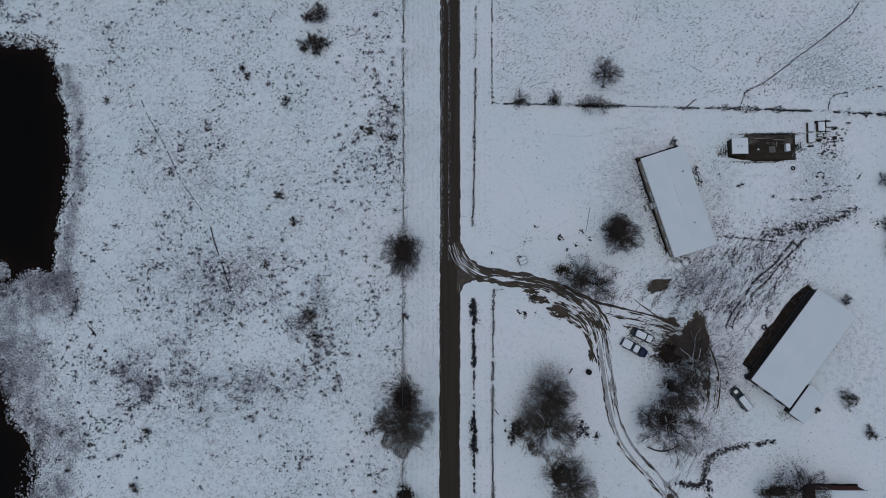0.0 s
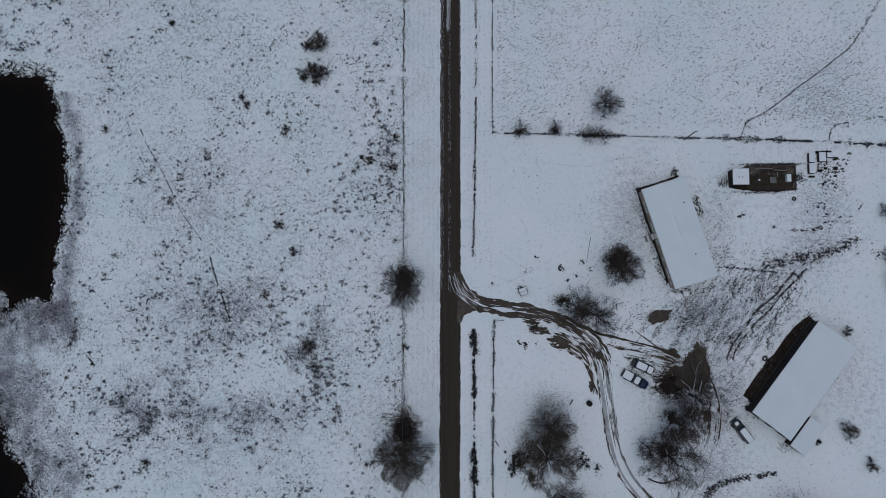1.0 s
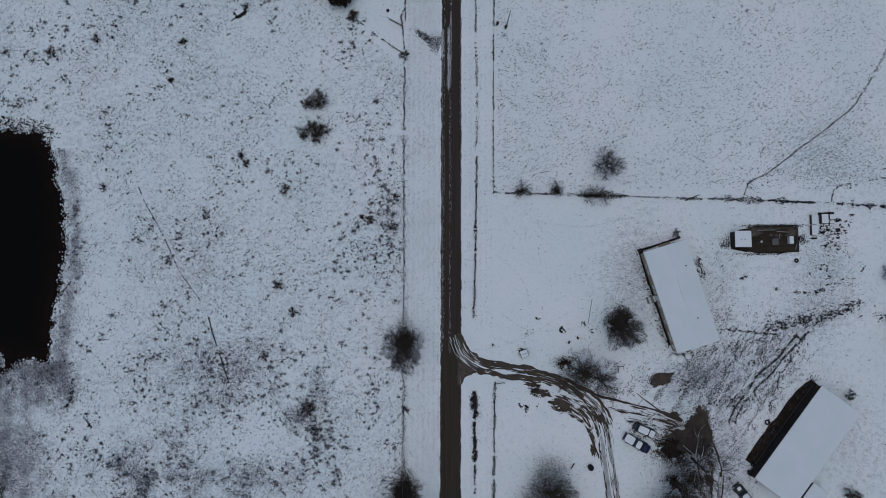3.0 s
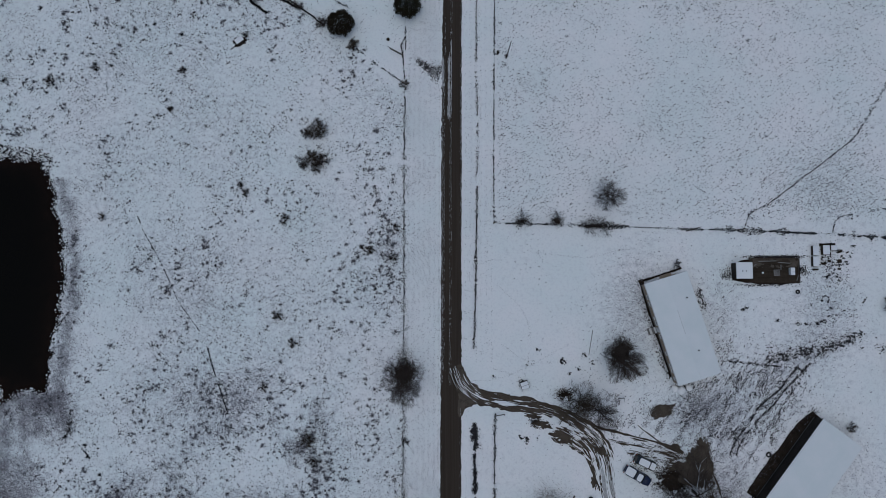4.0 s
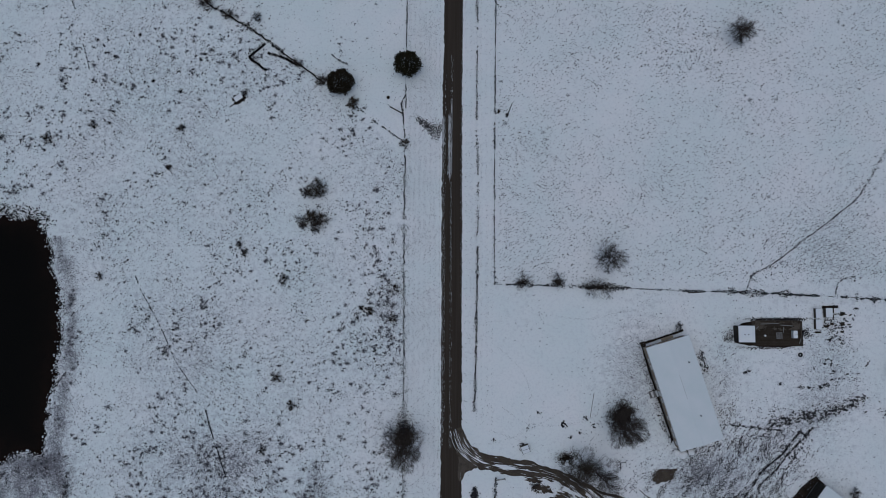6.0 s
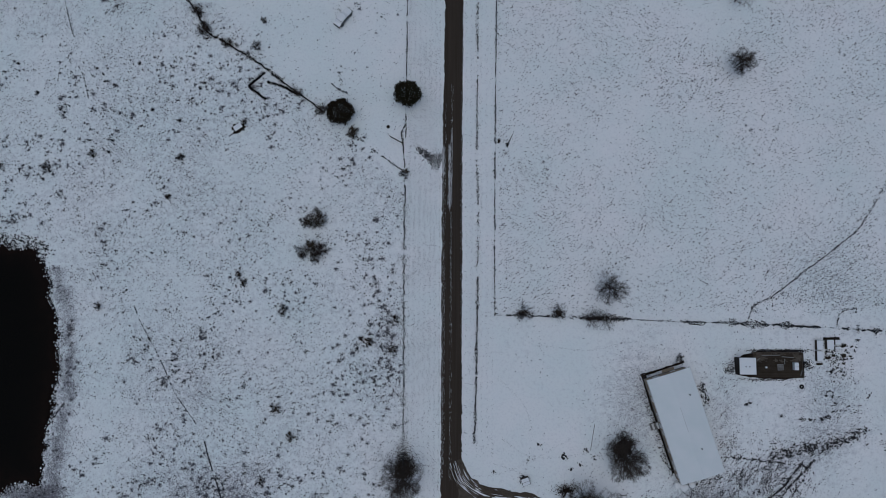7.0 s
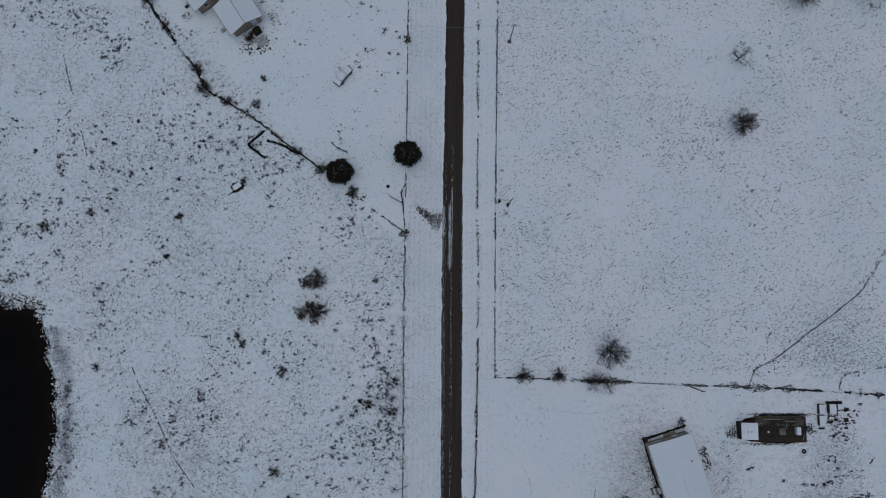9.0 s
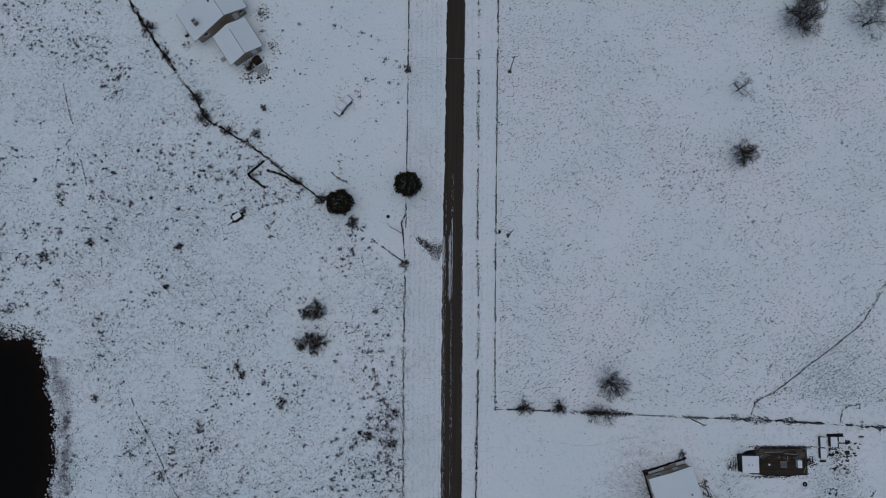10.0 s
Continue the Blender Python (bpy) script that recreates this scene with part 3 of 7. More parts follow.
mud = [
    ribbon(DRIVE, [-2.4, -1.9, -1.6, -1.5, -1.2, -1.0, -0.6], [0.4, 0.9, 1.3, 1.3, 1.2, 1.0, 0.6], 0.22, 0.045, seed=3),
    ribbon(DRIVE_SOUTH, [-0.4, -0.7, -0.9], [0.6, 1.2, 1.5], 0.15, 0.042, seed=8),
    ribbon(TO_YARD, [-0.45, -0.22, -0.16, -0.14, -0.3], [0.5, 0.18, 0.16, 0.14, 0.3], 0.10, 0.045, seed=12), ribbon(TO_PIT, [-0.06, -0.12, -0.22], [0.06, 0.12, 0.22], 0.07, 0.047, seed=14),
    blob(13.8, -0.9, 1.6, 0.6, -15, 0.45, 0.05, 1), blob(17.6, -3.0, 1.75, 1.15, -20, 0.4, 0.051, 2), blob(21.9, -4.1, 1.5, 0.95, -25, 0.4, 0.052, 3), blob(23.9, -5.3, 1.0, 0.8, -35, 0.4, 0.121, 31), blob(23.0, -11.0, 0.4, 1.0, 12, 0.4, 0.053, 32), blob(12.2, 0.6, 1.3, 0.5, -10, 0.4, 0.05, 4),
    blob(41.5, -8.6, 2.3, 3.4, 8, 0.16, 0.05, 5), blob(42.3, -5.3, 1.5, 1.9, 12, 0.34, 0.055, 6), blob(38.6, -8.1, 3.1, 1.0, -6, 0.35, 0.058, 16), blob(39.7, -9.6, 2.3, 1.6, -30, 0.25, 0.061, 17), blob(37.4, -4.8, 0.85, 0.72, 0, 0.15, 0.06, 7), blob(43.2, -16.1, 0.75, 1.1, 10, 0.2, 0.05, 8), blob(36.3, -35.9, 1.6, 0.8, 25, 0.4, 0.05, 9), blob(33.5, -8.4, 0.6, 0.35, 10, 0.4, 0.05, 10),
    streaks(TO_YARD, 34, [-1.5], 0.16, 1.6, 0.15, 8, lift=0.06), streaks(TO_YARD, 26, [-0.5, -0.9, -1.9], 0.25, 1.2, 0.11, 13, lift=0.062), streaks(TO_YARD, 44, [-0.6, -1.2, -2.0, -2.5], 0.3, 1.5, 0.13, 19, lift=0.066), streaks(TO_YARD, 26, [-2.6, -3.0], 0.25, 0.9, 0.12, 11, 19, lift=0.064),
    streaks(LOOP, 40, [0.95], 0.09, 1.5, 0.16, 5, 50, lift=0.05), streaks(LOOP, 60, [1.2, 0.6, 0.2], 0.12, 1.8, 0.07, 9, 26, lift=0.064), streaks(LOOP, 70, [-0.95], 0.10, 1.3, 0.12, 4, 50, lift=0.055), streaks(LOOP, 24, [-1.0, 0.95], 0.08, 0.9, 0.34, 12, 48, lift=0.058), streaks(LOOP, 95, [1.9, 0.0, -1.9, 0.4], 0.3, 1.5, 0.25, 3, 13, lift=0.06),
    streaks(INNER_RUT, 46, [0.0, 0.22, -0.1], 0.12, 1.2, 0.22, lift=0.056),
    streaks(TRACK_EAST, 50, [0.8, -0.8], 0.20, 1.6, 0.22, 0, 12, lift=0.05), streaks(TRACK_EAST, 40, [0.9, -0.9], 0.35, 1.2, 0.10, 10, lift=0.05),
]
pressed = [streaks(LOOP, 90, [0.95, -0.45], 0.10, 4.5, 0.34, 8, lift=0.032), streaks(TRACK_EAST, 34, [0.8, -0.8], 0.3, 3.0, 0.16, lift=0.03)]
sheet("pressed_snow", pressed, SLUSH, "grey wheel-pressed snow along the tracks", "snow")
for a, b, c, d in ((41.5, -8.6, 2.3, 3.3), (42.3, -5.0, 1.2, 1.9), (13.8, -1.0, 1.5, 0.6), (17.6, -3.0, 1.7, 1.1), (22.0, -4.2, 1.5, 1.0), (38.6, -7.8, 2.9, 1.2), (35.2, 1.6, 1.9, 0.9), (32.0, -7.3, 2.1, 1.5)):
    n = int(260 * c * d * (0.35 if (a, b) == (32.0, -7.3) else 1))
    q, t = RNG.uniform(0, 6.283, n), 0.80 + np.abs(RNG.normal(0, 0.24, n))
    tufts("mud_splash", a + c * t * np.cos(q), b + d * t * np.sin(q), RNG.uniform(0.03, 0.11, n), 0.05, MUD, "mud splashed over the snow edge", "mud")
sheet("mud", mud, MUD, "brown wet mud along the driveway wheel tracks", "mud")
arc = Line((32.5, -27.0), (34.5, -27.7), (36.6, -27.5), (38.3, -26.6))
sheet("garden_edging", [ribbon(arc, [-0.08, -0.15, -0.08], [0.08, 0.15, 0.06], 0.03, 0.06)], LITTER, "dark curved edging ridge below the tree", "edging")
sheet("driveway", [blob(0.9, 4.3, 2.0, 2.2, 0, 0.10, 0.04, 20), blob(-0.2, 6.6, 0.8, 3.0, 10, 0.10, 0.038, 21), blob(-0.5, 2.6, 0.7, 2.2, -8, 0.12, 0.039, 22)], GRAVEL, "muddy gravel mouth of the driveway", "driveway", kind="structure")
left_over = [
    streaks(DRIVE, 62, [0.6, 0.0, -0.7, -1.3], 0.25, 1.6, 0.09, 3, lift=0.095), streaks(DRIVE, 42, [1.0, -0.2, -1.7, -0.8], 0.35, 1.6, 0.07, 0, 7, lift=0.10),
    streaks(LOOP, 34, [1.4, 0.1, -0.5, -1.3], 0.2, 1.5, 0.13, 3, 14, lift=0.11), streaks(DRIVE, 8, [-0.3], 0.12, 2.0, 0.28, 7, 16, lift=0.10),
]
sheet("track_snow", left_over, SNOW, "snow streaks left between the driveway ruts", "snow")
FIELD_GATE = Line((-9.0, 65.6), (-7.0, 64.6), (-4.4, 63.9))
gs = FIELD_GATE.length * RNG.uniform(0, 1, 640) ** 0.7
gx, gy = FIELD_GATE.at(gs, RNG.normal(0, 0.3, 640) * (0.8 + 0.45 * gs))
gy = gy - 0.25 * (gx + 6.5)
tufts("gravel_scatter", gx, gy, RNG.uniform(0.05, 0.15, len(gx)), 0.05, CLOD, "brown gravel scattered over a field entrance", "gravel")

# ---- bare ground under trees and along walls ----
BARE = ((-10.7, 8.0, 1.9, 2.7, 0.5), (-10.6, -18.9, 2.6, 3.5, 0.6), (-10.5, -36.0, 1.6, 1.9, 0.7), (28.3, 11.8, 2.2, 2.3, 0.7), (17.5, -31.9, 2.6, 2.7, 0.62), (36.2, -22.2, 2.0, 1.7, 0.7), (36.9, -16.4, 1.3, 1.5, 0.5), (37.0, -10.5, 3.2, 2.5, 0.62), (55.0, -34.6, 3.0, 1.1, 0.6), (23.6, 34.7, 2.4, 0.45, 0.5), (13.4, -22.3, 2.6, 2.3, 0.7), (9.9, -24.2, 1.5, 1.9, 0.3), (18.2, 4.3, 1.6, 1.1, 0.3), (21.6, 2.4, 1.6, 0.9, 0.2), (10.6, 35.5, 0.8, 0.6, 0.5), (16.9, 35.6, 0.9, 0.6, 0.5))
sheet("leaf_litter", [blob(a, b, e * c, e * d, 0, 0.2, 0.04, 40 + n) for n, (a, b, c, d, e) in enumerate(BARE)], LITTER, "dark bare leaf litter under the trees", "leaf litter")
for a, b, c, d, e in BARE:
    n = int(700 * c * d)
    q, t = RNG.uniform(0, 6.283, n), e * 0.55 + np.abs(RNG.normal(0, 0.62 - 0.25 * e, n))
    t = t * (1 + 0.15 * np.sin(3 * q + a) + 0.1 * np.sin(5 * q + b))
    x, y = a + c * t * np.cos(q), b + d * t * np.sin(q)
    k = vnoise(x, y, 0.9, 181) > -0.35
    wisps("litter_edge", x[k], y[k], 0.20 * RNG.lognormal(0, 0.4, k.sum()), 0.08 * RNG.lognormal(0, 0.4, k.sum()), LITTER, "dark leaf litter mixed with thin snow", "leaf litter")
sheet("wet_pit", [blob(35.35, 1.65, 2.2, 1.15, 24, 0.24, 0.035, 60)], MUD, "dug brown earth patch in the snow", "earth patch")
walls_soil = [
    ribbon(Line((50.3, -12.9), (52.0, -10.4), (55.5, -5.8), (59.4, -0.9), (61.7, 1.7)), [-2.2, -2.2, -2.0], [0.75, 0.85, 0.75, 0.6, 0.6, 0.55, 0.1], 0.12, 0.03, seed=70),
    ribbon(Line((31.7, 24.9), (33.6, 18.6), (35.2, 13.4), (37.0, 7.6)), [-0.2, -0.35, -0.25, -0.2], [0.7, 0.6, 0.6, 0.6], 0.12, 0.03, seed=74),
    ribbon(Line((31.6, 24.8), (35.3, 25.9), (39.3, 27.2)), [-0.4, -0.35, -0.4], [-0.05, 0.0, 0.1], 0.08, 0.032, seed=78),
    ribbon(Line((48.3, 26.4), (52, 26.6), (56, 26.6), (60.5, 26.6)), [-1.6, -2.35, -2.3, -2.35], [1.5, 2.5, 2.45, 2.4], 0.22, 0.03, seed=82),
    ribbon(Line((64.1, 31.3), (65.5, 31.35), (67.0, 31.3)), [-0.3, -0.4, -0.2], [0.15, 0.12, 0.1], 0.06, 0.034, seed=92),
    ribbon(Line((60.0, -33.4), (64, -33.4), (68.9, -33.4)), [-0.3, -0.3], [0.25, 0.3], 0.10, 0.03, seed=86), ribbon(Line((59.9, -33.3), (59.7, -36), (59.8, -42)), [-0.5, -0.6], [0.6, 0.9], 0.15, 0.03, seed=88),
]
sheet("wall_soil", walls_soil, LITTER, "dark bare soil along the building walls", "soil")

# ---- dead grass and clods ----
def left_weight(x, y):
    w = 0.30 + 0.9 * (thin_cover(x, y) - 0.2) + 0.28 * vnoise(x, y, 2.2, 51) + 0.15 * vnoise(x, y, 7, 52)
    yard = smooth(y - (72.5 - 0.98 * (x + 26)), -1, 2)
    w = w * (1 - 0.62 * yard)
    return np.where((pond(x, y) > -0.5) if np.ndim(x) else False, 0, np.clip(w, 0.02, 1))


def patches(x, y):
    """Where the pasture grows in clumps, 0 to 1."""
    return smooth(vnoise(x, y, 7, 55) + 0.7 * vnoise(x, y, 2.6, 56), -0.35, 0.9)


TIPS = "thin dead grass blades lying on snow"
x, y = scatter(150000, -96, -11.4, -42, 118, left_weight)
wisps("grass_blades", x, y, 0.28 * RNG.lognormal(0, 0.35, len(x)), 0.085 * RNG.lognormal(0, 0.35, len(x)), GRASS, TIPS, "grass", 0.45, 0.8)
x, y = scatter(26000, -96, -11.4, -42, 118, lambda a, b: left_weight(a, b) * (0.5 + 0.7 * patches(a, b)))
wisps("grass_blades", x, y, 0.31 * RNG.lognormal(0, 0.4, len(x)), 0.155 * RNG.lognormal(0, 0.35, len(x)), DARK_GRASS, TIPS, "grass", 0.45, 0.7)
CLUMPS = "fuzzy grey grass clumps in the pasture"
x, y = scatter(14000, -96, -11.4, -42, 118, lambda a, b: 1.0 * left_weight(a, b) * patches(a, b))
fuzz("grass_clumps", x, y, 34, 0.22, 0.24, 0.070, GRASS, CLUMPS)
x, y = scatter(10500, -96, -11.4, -42, 118, lambda a, b: left_weight(a, b) * (0.22 + 0.75 * patches(a, b)))
fuzz("grass_clumps", x, y, 15, 0.17, 0.20, 0.066, DARK_GRASS, "dark dead grass clumps in the pasture")
x, y = scatter(2600, -70, -20, -24, 12, lambda a, b: 1.3 * np.clip(thin_cover(a, b) - 0.22, 0, 0.6))
fuzz("grass_clumps", x, y, 40, 0.34, 0.22, 0.055, GRASS, CLUMPS)
x, y = scatter(1150, -24, -11.6, 10, 46, lambda a, b: 0.17 * round_patch(a, b, -15.5, 29, 8, 14))
fuzz("grass_clumps", x, y, 40, 0.24, 0.22, 0.060, GRASS, CLUMPS)
x, y = scatter(700, -52, -34, 68, 90, lambda a, b: 0.25 * round_patch(a, b, -45, 77, 8, 6, -35))
fuzz("grass_clumps", x, y, 44, 0.22, 0.20, 0.060, GRASS, CLUMPS)
x, y = RNG.normal(-26.6, 2.0, 70), RNG.normal(-7.4, 3.2, 70)
fuzz("grass_clumps", x, y, 44, 0.30, 0.22, 0.055, GRASS, CLUMPS)
x, y = scatter(9000, -96, -30, 8, 100, lambda a, b: left_weight(a, b) * np.clip(0.5 * round_patch(a, b, -45, 38, 8, 26) + 0.5 * round_patch(a, b, -70, 82, 22, 12, -20), 0, 1))
wisps("grass_blades", x, y, 0.34 * RNG.lognormal(0, 0.35, len(x)), 0.17 * RNG.lognormal(0, 0.35, len(x)), DARK_GRASS, TIPS, "grass", 0.45, 0.9)
# single dark weeds that stand out of the pasture
WEEDS = ((-81.1, 77, 0.45), (-68.6, 80.4, 0.3), (-68.3, 79, 0.5), (-66.3, 78.3, 0.5), (-51.5, 75.6, 0.35), (-58.7, 73.5, 0.5), (-69.9, 64.7, 0.5), (-66.9, 65.3, 0.4), (-78, 61.8, 0.6), (-87.5, 62.7, 0.9), (-53, 64.5, 0.5), (-49.2, 78.6, 0.3), (-50.1, 77.7, 0.35), (-53.6, 71.4, 0.35), (-66.3, 67.6, 0.3), (-75.9, 73.1, 0.3), (-85.3, 82.7, 0.3), (-70, 81.7, 0.4), (-61.9, 82.5, 0.45), (-79, 60.2, 0.4), (-68.1, -7.3, 0.35), (-66, -10.5, 0.5), (-63.5, -12.6, 0.35), (-62.5, -13.2, 0.35), (-58.3, -2, 0.25), (-72.5, -3.8, 0.6), (-72, -1.3, 0.9), (-69, -5.2, 0.3), (-73.1, -9.8, 0.3), (-68, -27.4, 0.4), (-48, -21, 0.4), (-72.2, -32, 0.35), (-70.5, -19.8, 0.35), (-61, -20.8, 0.35), (-16.8, -32.2, 0.6), (-15.7, -35.4, 0.5), (-17.3, -25, 0.45))
for wx_, wy_, size in (*WEEDS, (50.1, 19.6, 0.35), (50.8, 19.8, 0.25), (56.0, 17.7, 0.3)):
    fuzz("weed_clump", np.full(3, wx_) + RNG.normal(0, 0.3 * size, 3), np.full(3, wy_) + RNG.normal(0, 0.3 * size, 3), int(64 * size), 0.50 * size, 0.26, 0.055, DARK_GRASS, "dark weed clump standing out of the pasture", "weeds")
x, y = scatter(140, -22, -11.5, 12, 44, lambda a, b: 0.45 * round_patch(a, b, -15, 29, 6, 10))
fuzz("weed_clumps", x, y, 16, 0.20, 0.20, 0.055, DARK_GRASS, "dark weed clumps near the fence", "weeds")
x, y = scatter(75000, -96, -64, -42, 52, lambda a, b: 0.75 * shore_band(a, b) * (0.6 + 0.6 * vnoise(a, b, 2.5, 58)))
wisps("shore_reeds", x, y, RNG.uniform(0.2, 0.6, len(x)), RNG.uniform(0.05, 0.13, len(x)), REED, "frosted grey reeds along the pond shore", "reeds", 0.3, 0.6)
x, y = scatter(16000, -96, -64, -42, 4, lambda a, b: 0.55 * shore_band(a, b) * smooth(vnoise(a, b, 0.9, 195) + 0.5 * vnoise(a, b, 3.0, 196), -0.1, 0.6))
wisps("shore_reeds", x, y, 0.28 * RNG.lognormal(0, 0.35, len(x)), 0.11 * RNG.lognormal(0, 0.35, len(x)), DARK_GRASS, "dark broken reeds along the pond shore", "reeds", 0.5, 0.8)
x, y = scatter(60000, -96, -66, -42, 53, lambda a, b: 0.9 * np.exp(-(((pond(a, b) + 0.15) / 0.42) ** 2)))
tufts("bank_grass", x, y, RNG.uniform(0.06, 0.2, len(x)), 0.16, DARK_GRASS, "dark wet grass fringing the pond", "grass")
x, y = scatter(26000, -96, -64, -42, 2, lambda a, b: 0.75 * np.exp(-(((pond(a, b) + 1.8) / 1.7) ** 2)) * smooth(vnoise(a, b, 0.6, 193), -0.2, 0.4))
tufts("bank_grass", x, y, RNG.uniform(0.05, 0.12, len(x)), 0.14, DARK_GRASS, "dark wet grass fringing the pond", "grass")
x, y = scatter(26000, -96, -66, -42, 53, lambda a, b: 0.8 * np.exp(-(((pond(a, b) - 0.1) / 0.35) ** 2)))
tufts("bank_snow", x, y, RNG.uniform(0.05, 0.2, len(x)), 0.06, SNOW, "small snow lumps along the waterline", "snow", lift=np.maximum(WATER_Z - ground_z(x, y), 0) + 0.05)
x, y = scatter(30000, -96, -70, -42, 0, lambda a, b: 0.95 * smooth(pond(a, b), 0.2, 0.6) * smooth(pond(a, b), 4.0, 0.6) * (b < -20) * smooth(vnoise(a, b, 1.6, 59), -0.2, 0.6))
tufts("ice_bits", x, y, RNG.uniform(0.06, 0.2, len(x)), 0.03, REED, "grey ice and snow bits on dark water", "ice", lift=WATER_Z - ground_z(x, y))
x, y = scatter(2300, -90, -74, 46, 55, lambda a, b: 0.8 * np.exp(-(((pond(a, b) + 1.2) / 1.0) ** 2)))
tufts("bank_weeds", x, y, 0.13 * RNG.lognormal(0, 0.4, len(x)), 0.25, DARK_GRASS, "dark weeds on the north pond bank", "weeds")

# verge of the road, in faint mown rows
x, y = scatter(36000, -10.8, -4.5, -42, 118, lambda a, b: 0.32 + 0.18 * np.sin((a + 0.05 * vnoise(a, b, 9, 61)) * 6.6) + 0.2 * vnoise(a, b, 5, 62))
wisps("verge_grass", x, y, RNG.uniform(0.10, 0.28, len(x)), RNG.uniform(0.04, 0.085, len(x)), GRASS, "sparse grass tips along the snowy verge", "grass", 0.4, 0.6)
x, y = scatter(9000, 0.0, 5.2, -42, 118, lambda a, b: 0.26 * (np.abs(b - 4) > 6) * (1 + 0.9 * np.sin(6.6 * a)) + 0.2 * vnoise(a, b, 4, 63))
wisps("verge_grass", x, y, RNG.uniform(0.10, 0.26, len(x)), RNG.uniform(0.04, 0.08, len(x)), GRASS, "sparse grass tips along the snowy verge", "grass", 1.4, 0.6)


def field_weight(a, b):
    w = 0.42 + 0.25 * vnoise(a, b, 3.2, 65) + 0.25 * vnoise(a, b, 14, 66)
    w = w + 0.5 * round_patch(a, b, 66, 42, 10, 8)
    return np.clip(w * smooth(b - 34.5, 0.3, 3), 0, 1)


x, y = scatter(68000, 6.2, 92, 34.5, 118, field_weight)
wisps("stubble", x, y, 0.25 * RNG.lognormal(0, 0.4, len(x)), 0.08 * RNG.lognormal(0, 0.35, len(x)), GRASS, "short dead stubble across a snowy field", "stubble", 0.4, 0.5)
x, y = scatter(6600, 6.2, 92, 34.5, 118, field_weight)
wisps("stubble", x, y, 0.34 * RNG.lognormal(0, 0.35, len(x)), 0.14 * RNG.lognormal(0, 0.3, len(x)), DARK_GRASS, "short dead stubble across a snowy field", "stubble", 0.4, 0.5)
x, y = scatter(1500, 6.2, 92, 34.5, 118, lambda a, b: field_weight(a, b) * smooth(vnoise(a, b, 8, 166), 0, 0.7))
fuzz("stubble_tufts", x, y, 22, 0.22, 0.18, 0.05, GRASS, "short dead tufts across a snowy field", "stubble")


def yard_weight(a, b):
    w = 0.012 + 1.15 * (thin_cover(a, b) - 0.09) * (0.7 + 0.7 * vnoise(a, b, 1.6, 67)) + 0.05 * vnoise(a, b, 6, 68)
    return np.clip(w * (b < 33.8) * (a > 5.8), 0, 1)


x, y = scatter(75000, 6, 92, -42, 34, yard_weight)
wisps("yard_grass", x, y, 0.24 * RNG.lognormal(0, 0.4, len(x)), 0.08 * RNG.lognormal(0, 0.4, len(x)), GRASS, "grass tips through snow round the dwellings", "grass", 0.6, 0.7)
MARKS = ((67.9, 30.2), (66.5, 27.6), (67.8, 27.6), (69.4, 29.9), (64.5, 27.7), (66.2, 26.1), (67.6, 24.8), (69.3, 27.6), (66.4, 31.4), (68.6, 28.8), (70.2, 31.0), (65.0, 25.4))
RUTS = (
    (Line((54.3, -4.1), (55.4, -0.6), (57.1, 3.9), (58.9, 6.2), (60.8, 8.4)), 17, 0.40),
    (Line((59.6, 9.6), (57.6, 7.4), (56.0, 5.4), (52.4, 2.4), (50.4, -0.5), (48.3, -3.2), (47.0, -5.9)), 36, 0.10), (Line((61.6, 10.1), (59.1, 7.4), (57.0, 5.4), (54.9, 2.7), (52.9, 1.0), (50.3, -2.0), (48.5, -4.7), (48.1, -6.4)), 34, 0.11),
    (Line((55.0, 10.2), (57.7, 10.8), (60.2, 11.8), (63.2, 12.8)), 18, 0.30), *[(Line((a - 0.8, b - 0.5), (a, b), (a + 0.8, b + 0.5)), 20, 0.42) for a, b in ((42.0, -0.1), (40.0, 1.1), (47.8, -2.5), (44.4, -2.3), (39.2, 0.2))],
    (Line((53.9, 10.8), (57.4, 11.5), (60.9, 12.3), (64.0, 12.8), (67.5, 13.5), (70.0, 14.7), (71.1, 15.7)), 34, 0.40), (Line((60.5, 11.2), (64.0, 12.1), (66.5, 13.2), (69.4, 15.3)), 34, 0.42), (Line((53.9, 11.2), (60.9, 12.9), (67.5, 14.0), (70.5, 15.0)), 14, 0.8),
    (Line((45.8, 10.4), (49.3, 10.2), (52.8, 9.8), (56.3, 9.5), (59.1, 9.3), (61.1, 8.7)), 24, 0.13), (Line((59.1, 17.4), (61.1, 17.0), (62.6, 17.2), (64.1, 17.5), (66.6, 17.2)), 30, 0.28), (Line((42.2, 23.3), (42.7, 21.5), (43.2, 19.8)), 36, 0.3), (Line((73.0, 13.5), (75.1, 12.7), (78, 12.5)), 22, 0.5),
    (Line((37.3, -33.2), (39.3, -33.5), (41.8, -33.5), (42.5, -31.7), (43.1, -29.3), (44.1, -28.3)), 80, 0.34), (Line((42.9, -37), (43.3, -32.7)), 70, 0.32), (Line((44.1, -28.3), (48.9, -26.8), (52, -26.4), (55, -25.8)), 52, 0.32),
    (Line((64.3, 20.8), (64.3, 21.9), (65.3, 21.9), (65.3, 20.8)), 24, 0.06), (Line((66.1, 20.9), (66.6, 20.9)), 34, 0.08), (Line((71.3, 20.8), (72.1, 21.8)), 26, 0.1), (Line((64.8, 19.0), (70.5, 18.8)), 12, 0.45),
    *[(Line((a - 0.5, b), (a, b + 0.06), (a + 0.5, b)), 26, 0.16) for a, b in MARKS],
)
